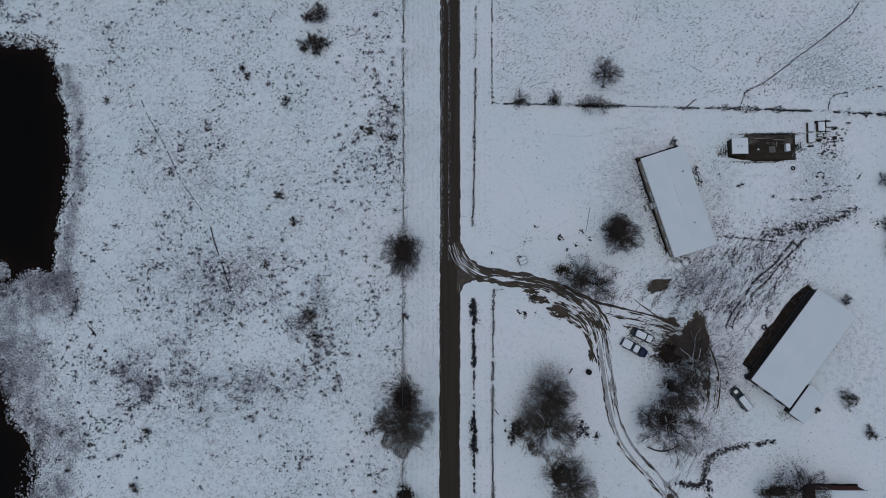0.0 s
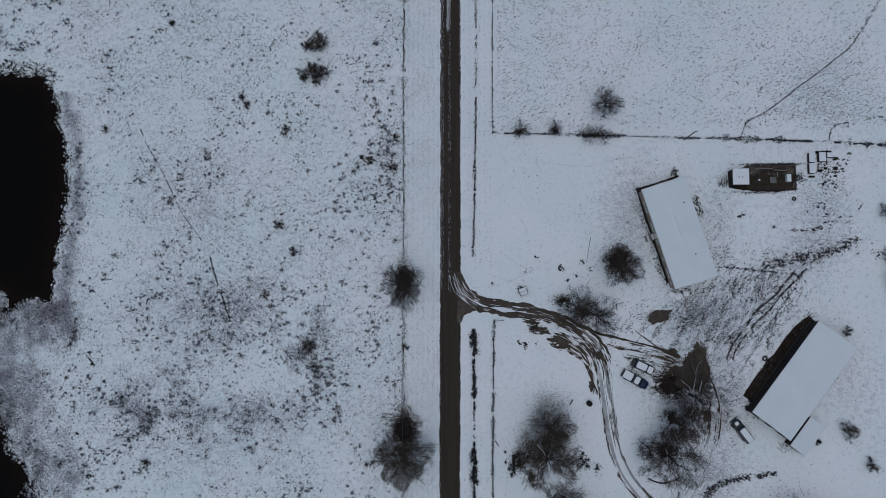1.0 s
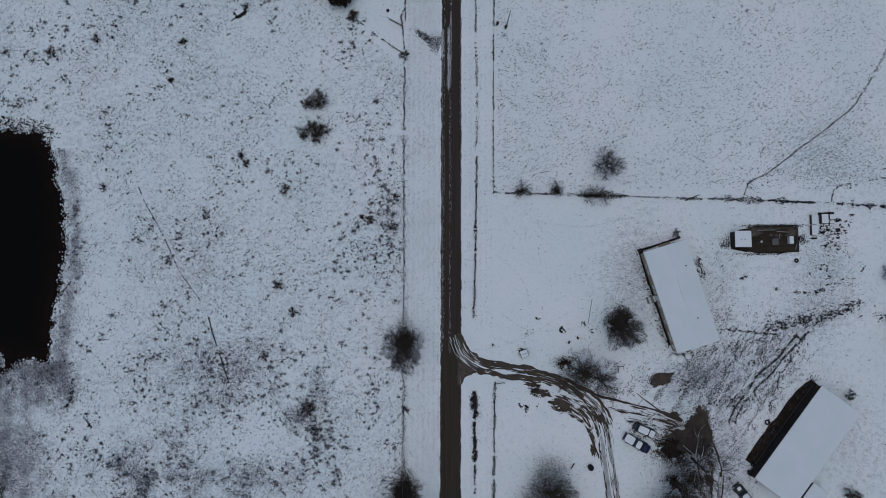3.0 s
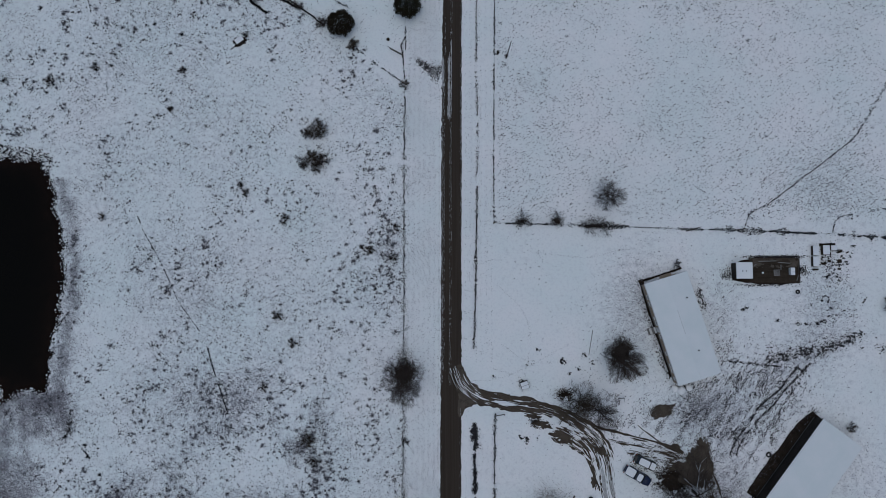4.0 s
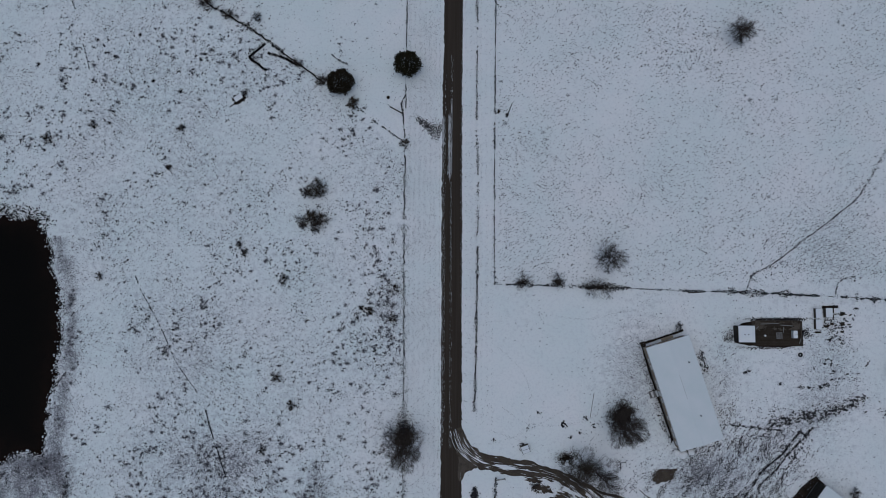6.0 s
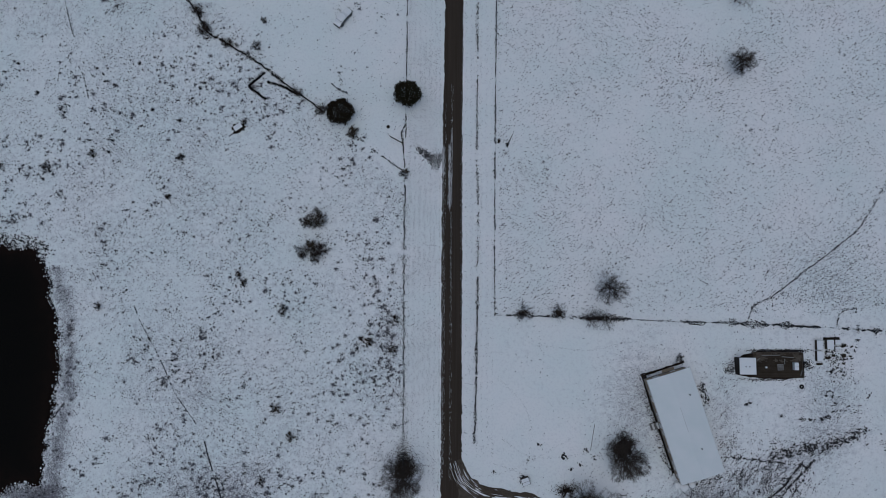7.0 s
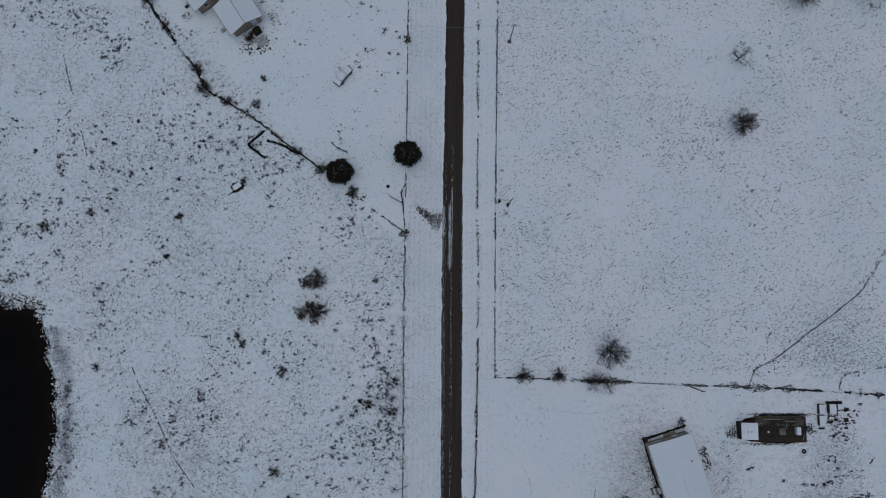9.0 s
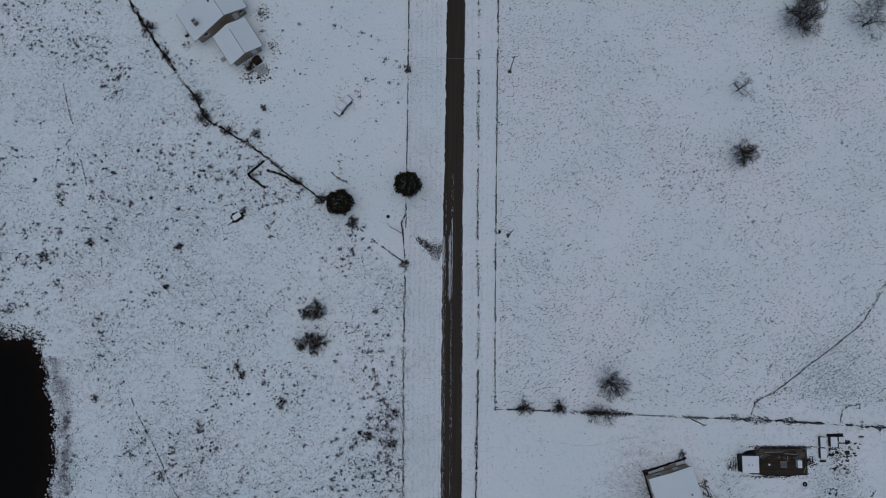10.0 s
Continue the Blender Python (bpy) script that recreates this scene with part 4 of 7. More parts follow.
for row, per, wide in RUTS:
    fine = wide < 0.29
    x, y = beside(row, int((0.60 if fine else 0.85) * per * row.length), wide * (0.8 if fine else 1))
    k = vnoise(x, y, 0.4, 173) + 0.4 * vnoise(x, y, 1.5, 174) > -0.40
    x, y = x[k], y[k]
    s, _ = np.broadcast_arrays(RNG.lognormal(0, 0.45, len(x)), x)
    ends = row.p[-1] - row.p[0]
    tufts("rut_clods", x, y, 0.078 * s, 0.09, CLOD, "dark mud clods along a wheel rut", "mud clods", ang=math.atan2(ends[1], ends[0]), long=1.9, sides=7)
def churn(a, b, size, seed):
    """Noise drawn out along the wheel tracks that cross the yard."""
    return vnoise(0.30 * (0.60 * a + 0.80 * b), 1.25 * (0.60 * b - 0.80 * a), size, seed)


x, y = scatter(60000, 36, 78, -12, 30, lambda a, b: 0.8 * (0.8 * round_patch(a, b, 52.8, 5.8, 5.2, 4.2, 10) + 0.55 * round_patch(a, b, 53.5, 1.0, 5, 2.4, 55) + 0.2 * round_patch(a, b, 43.5, 2.5, 5.5, 3.5, 20) + 0.05 * round_patch(a, b, 67, 22, 3.5, 6) + 0.55 * round_patch(a, b, 50.5, 8.6, 5.5, 1.8, 5)) * smooth(churn(a, b, 0.38, 71) + 0.45 * vnoise(a, b, 1.8, 72), -0.15, 0.35))
tufts("clods", x, y, 0.064 * RNG.lognormal(0, 0.45, len(x)), 0.09, CLOD, "dark churned mud clods in the snow", "mud clods", ang=0.75, long=1.7)
x, y = scatter(200000, 24, 78, -22, 26, lambda a, b: 1.15 * (0.3 * round_patch(a, b, 30, -1, 6, 3) + 0.3 * round_patch(a, b, 46, -14, 4, 6) + 0.55 * round_patch(a, b, 50, 4, 9, 6, 35) + 0.50 * round_patch(a, b, 41, 1.0, 8, 5.5, 10) + 0.35 * round_patch(a, b, 38, -2.5, 6, 3, -10) + 0.30 * round_patch(a, b, 56, 1.0, 3, 8, -35) + 0.25 * round_patch(a, b, 48, -3, 5, 4, 0) + 0.25 * round_patch(a, b, 46, 17, 2.2, 7, 15) + 0.07 * round_patch(a, b, 65, 20, 5, 6) + 0.45 * round_patch(a, b, 50.5, 8.4, 6, 2.2, 5) + 0.3 * round_patch(a, b, 50, -6.5, 3, 4)) * smooth(churn(a, b, 0.5, 171) + 0.5 * vnoise(a, b, 2.0, 172), -0.35, 0.6))
k = RNG.random(len(x)) < 0.5
tufts("clod_crumbs", x[k], y[k], 0.050 * RNG.lognormal(0, 0.45, k.sum()), 0.06, CLOD, "small dark mud crumbs in the snow", "mud clods", ang=0.75, long=1.7, sides=5)
k = ~k
tufts("yard_grass", x[k], y[k], 0.050 * RNG.lognormal(0, 0.45, k.sum()), 0.06, GRASS, "grass tips through snow round the dwellings", "grass", ang=0.75, long=1.7, sides=5)
cx, cy = np.array([17.5, 18.1, 20.6, 21.7, 18.9, 10.1, 11.2, 13.2, 13.3, 11.5, 5.1, 23.0]), np.array([10.5, 10.0, 8.9, 11.3, 8.0, -3.2, -3.6, -3.3, 12.3, 9.8, 7.1, 10.2])
num = np.array([12, 9, 12, 8, 9, 10, 14, 3, 4, 4, 4, 5])
x, y = np.repeat(cx, num) + RNG.normal(0, 0.27, num.sum()), np.repeat(cy, num) + RNG.normal(0, 0.24, num.sum())
tufts("clods", x, y, RNG.uniform(0.08, 0.22, len(x)), 0.18, CLOD, "few dark clods lying on the lawn", "mud clods", sides=8)
for trail in (Line((1.2, 6.6), (5, 6.9), (9.4, 8.3), (14, 10.6), (19, 13.5)), Line((4.5, 9.2), (9.6, 7.4), (13.5, 5.2)), Line((6.5, 13.5), (11, 10.5), (17, 10.2), (23, 11.6), (27, 16), (31, 17.5)), Line((6, 24), (10, 20), (12, 15), (10.9, 7.4)), Line((44, 23.6), (50, 21.6), (56, 21.4), (61, 19.8)), Line((12, 30), (22, 29), (30, 30.5), (36, 29))):
    x, y = beside(trail, int(9 * trail.length), 0.10)
    tufts("footprints", x, y, RNG.uniform(0.025, 0.05, len(x)), 0.02, GRASS, "faint trodden trail across the snow", "trail")


def strip_grass(name, line, per_metre, spread, size, label, material=DARK_GRASS, gaps=0.0, seed=80, wob=0.9, long=1.9):
    n = int(per_metre * line.length)
    s = RNG.uniform(0, line.length, n)
    if gaps is not None:
        s = s[vnoise(s, 0 * s, 2.1, seed) + 0.6 * vnoise(s, 0 * s, 7.0, seed + 1) + 0.7 * vnoise(s, 0 * s, 0.45, seed + 2) > gaps]
    wide = spread * np.clip(0.8 + wob * vnoise(s, 0 * s, 1.3, seed + 3), 0.2, 1.7)
    x, y = line.at(s, RNG.normal(0, 1, len(s)) * wide + 0.7 * spread * vnoise(s, 0 * s, 0.9, seed + 4))
    i = np.clip(np.searchsorted(line.s, s), 1, len(line.s) - 1)
    way = np.arctan2(line.p[i, 1] - line.p[i - 1, 1], line.p[i, 0] - line.p[i - 1, 0])
    return wisps(name, x, y, 3.1 * long * size * RNG.lognormal(0, 0.4, len(x)), 1.9 * size * RNG.lognormal(0, 0.4, len(x)), material, label, "grass", way, 0.75, 0.25, 0.2)


strip_grass("fence_grass", Line((-10.9, -44), (-10.95, 8), (-11.05, 40), (-11.1, 60)), 52, 0.27, 0.029, "dead grass grown into the wire fence", gaps=-1.1, seed=81)
strip_grass("fence_grass", Line((-11.0, 68), (-10.9, 90), (-10.9, 120)), 22, 0.07, 0.044, "dead grass grown into the wire fence", gaps=-0.6, seed=83)
strip_grass("fence_grass", Line((5.45, 35.3), (5.6, 64), (6.2, 112), (6.4, 120)), 24, 0.09, 0.042, "dead grass grown into the wire fence", gaps=-0.6, seed=85)
strip_grass("fence_grass", Line((5.5, 0.9), (5.4, -8), (5.2, -23), (5.3, -44)), 46, 0.13, 0.038, "dead grass grown into the wire fence", gaps=-1.3, seed=87)
strip_grass("ditch_grass", Line((1.75, 12.4), (2.0, 20), (2.2, 30.4), (2.4, 42.2)), 36, 0.13, 0.044, "dark wet grass in the roadside ditch", gaps=-0.55, seed=89)
strip_grass("ditch_grass", Line((2.4, 44), (2.5, 55.2), (2.3, 64), (2.35, 79), (2.5, 112), (2.6, 120)), 20, 0.13, 0.043, "dark wet grass in the roadside ditch", gaps=-0.3, seed=91)
for a, b, n, wide in ((-0.8, -2.6, 9, 0.22), (-2.0, -5.2, 22, 0.40), (-4.8, -9.6, 14, 0.12), (-9.2, -12.8, 20, 0.24), (-12.5, -23, 26, 0.11), (-21.8, -28.2, 40, 0.34), (-27.5, -42, 34, 0.11)):
    t = RNG.uniform(0, 1, n)
    fuzz("ditch_grass", 1.9 + RNG.normal(0, 0.6 * wide, n), a + (b - a) * t, int(14 + 60 * wide), (0.06 + 0.35 * wide) * RNG.uniform(0.4, 1.3, n), 0.30, 0.10, DARK_GRASS, "dark wet grass in the roadside ditch", "grass", squash=1.5)
EAST_FENCE = Line((5.5, 35.3), (24.1, 34.8), (40.6, 34.1), (48.8, 34.0), (66.1, 33.2), (80, 32.3), (92, 31.5))
for s0, s1, per, sp in ((2, 10, 10, 0.25), (10, 16.5, 5, 0.2), (16.5, 24, 20, 0.22), (24, 34, 3, 0.1), (34, 42, 8, 0.12), (42, 52, 14, 0.28), (52, 72, 16, 0.25), (72, 86, 18, 0.25)):
    s = RNG.uniform(s0, s1, int(3.2 * per * (s1 - s0)))
    s = s[vnoise(s, 0 * s, 1.6, 151) + 0.6 * vnoise(s, 0 * s, 0.5, 152) > -0.6]
    x, y = EAST_FENCE.at(s, RNG.normal(0, 1, len(s)) * sp * np.clip(0.7 + 1.0 * vnoise(s, 0 * s, 1.1, 153), 0.15, 2) + 0.35 * sp * vnoise(s, 0 * s, 0.8, 154))
    wisps("fence_grass", x, y, 0.26 * RNG.lognormal(0, 0.4, len(x)), 0.10 * RNG.lognormal(0, 0.35, len(x)), DARK_GRASS, "dark weeds and grass along a fence", "grass", 0.0, 0.8, 0.25, 0.3)
TRACK = "dark grass line along a field track"
strip_grass("path_grass", Line((50.7, 34.1), (51.4, 35.8), (52.3, 37.3), (54.5, 38.3), (57.4, 40.2), (61.3, 43.3), (65.2, 46.1), (68, 48.3), (71, 50.8), (73, 53.5)), 15, 0.10, 0.042, TRACK, gaps=-2.5, seed=93)
strip_grass("path_grass", Line((73, 53.5), (77, 60), (80, 66)), 14, 0.2, 0.040, TRACK, gaps=-0.5, seed=94)
strip_grass("path_grass", Line((66.6, 33.4), (66.9, 34.8), (67.3, 35.8), (69.0, 36.6), (74.9, 37.6), (82, 38.3)), 15, 0.14, 0.044, TRACK, gaps=-0.6, seed=95)
FURROW = "dark crack of an old furrow in snow"
for n, ln in enumerate((Line((-60.8, 36.6), (-59.4, 33.6), (-56.8, 29.3), (-55.0, 26.0), (-53.7, 23.3), (-52.7, 21.2), (-50.0, 17.5), (-48.4, 15.5)), Line((-46.8, 12.4), (-45.8, 9.0), (-44.4, 5.2), (-42.85, 0.9)), Line((-77, 95.5), (-75.5, 90), (-74.5, 87.5)), Line((-73.6, 82.1), (-72.6, 80.3), (-72.05, 78.6), (-71.6, 76.9), (-71.3, 75.7)), Line((-67.7, 62.4), (-67.6, 60.8), (-67.4, 59.7)), Line((-60.15, 2.0), (-60.1, -0.1)), Line((-59.6, -0.3), (-58.6, -0.5), (-58.7, -1.2)))):
    strip_grass("furrow", ln, 30 if n == 1 else 11, 0.04 if n == 1 else 0.03, 0.04, FURROW, gaps=-0.95, seed=97 + 6 * n, wob=1.2, long=2.2)
for n, ln in enumerate((Line((-20.3, 68.4), (-16, 65), (-11.3, 61.6)), Line((-69.5, -5.6), (-67.7, -7.6)), Line((-25.2, 78.6), (-23.7, 77.3), (-21.9, 76.5)))):
    strip_grass("path_grass", ln, 14, 0.08, 0.05, "faint grass line along a trodden path", gaps=-0.5, seed=135 + 5 * n)
strip_grass("path_grass", Line((-11.1, 70.4), (-11.8, 68.9), (-11.5, 66.9), (-11.3, 64.3), (-11.1, 62.4)), 26, 0.07, 0.045, "faint grass line along a trodden path", gaps=-0.6, seed=155)

for ln, n, wide in ((Line((38.2, 6.0), (41, 6.6), (43.8, 7.7)), 110, 0.35), (Line((32.5, 20.5), (34.2, 14.5), (35.8, 8.5)), 120, 0.45), (Line((36.6, 7.6), (38.2, 6.2)), 40, 0.3)):
    x, y = beside(ln, n, wide)
    k = vnoise(x, y, 1.2, 183) > -0.2
    tufts("litter_bits", x[k], y[k], RNG.uniform(0.05, 0.16, k.sum()), 0.1, LITTER, "dark leaf litter and weeds on snow", "litter")
x, y = beside(Line((38.6, 6.0), (41, 6.5), (43.8, 7.5)), 26, 0.3)
tufts("snow_lumps", x, y, RNG.uniform(0.12, 0.3, 26), 0.16, SNOW, "lumps of snow fallen from the roof", "snow", sides=8)

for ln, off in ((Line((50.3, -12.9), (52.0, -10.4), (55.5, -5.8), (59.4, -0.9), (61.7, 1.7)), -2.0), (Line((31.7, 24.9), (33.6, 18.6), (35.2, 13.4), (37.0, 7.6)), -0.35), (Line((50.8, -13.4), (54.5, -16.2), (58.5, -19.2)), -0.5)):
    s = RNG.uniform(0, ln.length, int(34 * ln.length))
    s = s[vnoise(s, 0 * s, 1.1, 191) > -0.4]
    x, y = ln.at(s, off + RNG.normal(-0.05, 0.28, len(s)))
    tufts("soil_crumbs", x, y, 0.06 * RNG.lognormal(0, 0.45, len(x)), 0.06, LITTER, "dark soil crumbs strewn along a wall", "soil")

# ---- trees and shrubs ----


def frusta(segs, sides):
    """Corners and faces of tapered sticks, rows of x0 y0 z0 x1 y1 z1 r0 r1."""
    g = np.asarray(segs, float)
    d = g[:, 3:6] - g[:, :3]
    d = d / (np.linalg.norm(d, axis=1, keepdims=True) + 1e-9)
    ref = np.where(np.abs(d[:, 2:3]) > 0.9, [[1.0, 0, 0]], [[0, 0, 1.0]])
    u = np.cross(d, ref)
    u = u / (np.linalg.norm(u, axis=1, keepdims=True) + 1e-9)
    w = np.cross(d, u)
    a = np.linspace(0, 2 * np.pi, sides, endpoint=False)
    ring = np.cos(a)[None, :, None] * u[:, None] + np.sin(a)[None, :, None] * w[:, None]
    lo = g[:, None, :3] + ring * g[:, 6, None, None]
    hi = g[:, None, 3:6] + ring * g[:, 7, None, None]
    i = np.arange(sides)
    q = np.stack([i, (i + 1) % sides, sides + (i + 1) % sides, sides + i], -1)
    return np.concatenate([lo, hi], 1).reshape(-1, 3), (q[None] + (np.arange(len(g)) * 2 * sides)[:, None, None]).reshape(-1, 4)


def wander(rng, p, d, length, r0, r1, bits, wild, rise):
    """A bent stick as rows for frusta."""
    rows = []
    for k in range(bits):
        d = d + rng.normal(0, wild, 3) + np.array([0, 0, rise])
        d = d / np.linalg.norm(d)
        q = p + d * length / bits
        a, b = r0 + (r1 - r0) * k / bits, r0 + (r1 - r0) * (k + 1) / bits
        rows.append((*p, *q, a, b))
        p = q
    return rows


def along(rows, t):
    k = min(int(t * len(rows)), len(rows) - 1)
    a, b = np.array(rows[k][:3]), np.array(rows[k][3:6])
    f = t * len(rows) - k
    d = b - a
    return a + d * f, d / (np.linalg.norm(d) + 1e-9)


def bare_tree(name, x, y, height, spread, seed, label, category="tree", limbs=8, twigs=1.0, trunk=True, bark=BARK, twig_mat=TWIG, group="", low=0.35, lean=(0, 0)):
    """A leafless tree or shrub: trunk, limbs with their branches, and a crown of fine twigs."""
    rng = np.random.default_rng(seed)
    tree = thing(name, x, y, 0, label, category, group)
    top = np.array([lean[0] * 0.3, lean[1] * 0.3, height * low if trunk else 0.02])
    girth = (0.018 * spread + 0.06) * (1.35 if bark is SNOWY_BARK else 1) if trunk else 0.013
    if trunk:
        rows = [(0, 0, -0.2, top[0] * 0.4, top[1] * 0.4, top[2] * 0.5, girth * 1.35, girth), (top[0] * 0.4, top[1] * 0.4, top[2] * 0.5, *top, girth, girth * 0.85), (*top, top[0] + lean[0] * 0.3, top[1] + lean[1] * 0.3, height * 0.8, girth * 0.7, 0.02)]
        child("trunk", raw_mesh("trunk", *frusta(rows, 9), bark, True), tree)
    fine, stems = [], []
    for k in range(limbs):
        az = 6.283 * (k + rng.uniform(-0.3, 0.3)) / limbs
        el = rng.uniform(0.25, 0.95) if trunk else rng.uniform(0.35, 1.2)
        d = np.array([math.cos(az) * math.cos(el), math.sin(az) * math.cos(el), math.sin(el)])
        reach = spread * rng.uniform(0.65, 0.95) / max(math.cos(el), 0.55)
        reach = min(reach, 1.15 * spread if trunk else 1.3 * max(spread, height * 0.7))
        start = top * (1 if not trunk else rng.uniform(0.7, 1.15)) + (0 if trunk else np.array([*rng.normal(0, 0.12 * spread, 2), 0]))
        limb = wander(rng, start, d + np.array([*lean, 0]) * 0.08, reach, girth * rng.uniform(0.35, 0.6), 0.02, 7, 0.24, 0.02)
        rows = list(limb)
        for t in np.linspace(0.22, 0.97, 9):
            p, dd = along(limb, t + rng.uniform(-0.04, 0.02))
            d2 = dd + rng.normal(0, 0.65, 3) + np.array([0, 0, 0.15])
            d2 = d2 / np.linalg.norm(d2)
            br = wander(rng, p, d2, spread * rng.uniform(0.22, 0.45), girth * 0.12 + 0.006, 0.009, 3, 0.2, 0.03)
            rows += br
            stems.append(br)
        child("limb", raw_mesh("limb", *frusta(rows, 5), BARK if bark is SNOWY_BARK and k % 3 else bark, True), tree)
        stems.append(limb[2:])
        if bark is SNOWY_BARK and k % 3 < 2:
            lying = [(a, b, c + 0.06, d_, e, f + 0.06, 0.075, 0.065) for a, b, c, d_, e, f, *_ in limb[1:int(rng.integers(3, 6))]]
            child("snow_line", raw_mesh("snow_line", *frusta(lying, 5), SNOW, True), tree, label="snow lying along a limb")
    n = int(9 * twigs)
    for br in stems:
        for _ in range(n):
            p, dd = along(br, rng.uniform(0.1, 1.0))
            d3 = dd + rng.normal(0, 0.6, 3) + np.array([0, 0, 0.1])
            fine += wander(rng, p, d3 / np.linalg.norm(d3), spread * rng.uniform(0.07, 0.22) + 0.15, 0.016, 0.007, 2, 0.25, 0.0)
    n = int((135 if trunk else 175) * twigs * spread**2)
    az, rr = rng.uniform(0, 6.283, n), spread * rng.uniform(0.0, 1.0, n) ** 0.6
    rr = rr * (0.92 + 0.16 * np.sin(3 * az + seed) + 0.12 * np.sin(7 * az + 2.3 * seed))
    up = top[2] + (height - top[2]) * (0.15 + 0.75 * np.sqrt(np.clip(1 - (rr / (1.15 * spread)) ** 2, 0, 1)) * rng.uniform(0.2, 1.0, n))
    k = vnoise(rr * np.cos(az) + x, rr * np.sin(az) + y, 0.26 * spread, seed) + 0.6 * vnoise(rr * np.cos(az), rr * np.sin(az), 0.1 * spread, seed + 1) > (0.0 if bark is SNOWY_BARK else -0.4 if twigs < 1.3 else -0.75)
    az, rr, up, n = az[k], rr[k], up[k], int(k.sum())
    p = np.stack([rr * np.cos(az) + lean[0] * 0.6, rr * np.sin(az) + lean[1] * 0.6, up], -1)
    d = np.stack([np.cos(az), np.sin(az), np.full(n, 0.35)], -1) + rng.normal(0, 0.5, (n, 3))
    d = d / np.linalg.norm(d, axis=1, keepdims=True) * ((0.10 * spread + 0.18) * rng.uniform(0.5, 1.5, n))[:, None]
    spray = np.c_[p - 0.5 * d, p + 0.5 * d, np.full(n, 0.020), np.full(n, 0.008)]
    child("crown", raw_mesh("crown", *frusta(np.vstack([np.array(fine), spray]), 3), twig_mat), tree, label="fine bare twigs")
    return tree


OLD = "large bare deciduous tree with snow lying along its limbs"
PLAIN = "bare deciduous tree standing on the fence line"
for k, (x, y, h, sp, limbs, tw, bark, label, lean) in enumerate((
    (-10.7, 7.0, 7.0, 3.5, 12, 1.7, BARK, PLAIN, (0, -0.6)), (-10.5, -22.4, 9, 4.4, 14, 2.0, BARK, "bushy bare tree on the fence line by the road", (0, -0.5)), (-10.4, -38.2, 7, 2.9, 9, 1.2, BARK, PLAIN, (0, 0)),
    (28.0, 10.8, 6.5, 3.3, 12, 1.8, BARK, "bare round-crowned tree above dark bare ground", (0, -0.8)), (20.4, 3.1, 5, 3.6, 10, 1.1, BARK, "spreading bare tree beside the driveway", (-0.5, 0)), (23.4, 1.9, 5, 3.5, 10, 1.0, BARK, "spreading bare tree beside the driveway", (0.8, -0.3)),
    (14.3, -22.4, 10, 5.0, 14, 1.5, SNOWY_BARK, "dense bare tree with tangled brown twigs", (0.4, -1.2)), (15.4, -18.1, 7, 3.5, 11, 1.55, BARK, "dense bare tree with tangled brown twigs", (0, 0)), (18.3, -33.2, 8, 3.7, 12, 1.6, BARK, "bare tree with pale limbs above bare ground", (0.5, -0.3)),
    (40.3, -12.3, 9, 4.9, 12, 1.05, SNOWY_BARK, OLD, (-0.4, -0.4)), (35.6, -22.3, 9, 4.9, 12, 1.15, SNOWY_BARK, OLD, (-0.3, -0.3)), (37.3, -16.9, 7, 4.0, 11, 1.7, SNOWY_BARK, OLD, (0, 0)), (32.4, -21.3, 5, 2.5, 8, 1.0, BARK, "small bare tree at the grove's edge", (0, 0)),
    (57.6, -34.0, 7, 4.0, 11, 1.0, BARK, "bare tree leaning over a shed roof", (0, 0.8)), (53.2, -34.6, 5, 2.8, 9, 1.0, BARK, "low bare tree in rough grass", (0, 0)),
    (26.0, 40.2, 4.6, 2.7, 12, 1.1, BARK, "slim bare tree in the snowy field", (0, -0.4)),
    (50.5, 81.6, 4.5, 2.2, 12, 1.5, BARK, "small bare tree in the snowy field", (0.2, -0.2)), (50.6, 94.0, 4, 2.3, 6, 0.35, BARK, "sparse young bare tree in the field", (0, 0)),
    (62.3, 107.2, 4, 3.5, 12, 1.3, BARK, "bare tree in the snowy field", (0.3, 0)), (64.0, 111.8, 3.6, 2.6, 9, 0.9, BARK, "bare tree in the snowy field", (0, 0)), (74.6, 106.6, 4.5, 3.9, 9, 0.5, SNOWY_BARK, "sparse bare tree with pale snowy limbs", (0.3, 0)), (76.5, 112.5, 5, 3.0, 8, 0.7, BARK, "bare tree in the snowy field", (0, 0)),
)):
    bare_tree("tree", x, y, h, 1.1 * sp, 100 + k, label, "tree", limbs, tw, True, bark, BROWN_TWIG if k in (1, 4, 6, 7, 8) else TWIG, lean=lean)

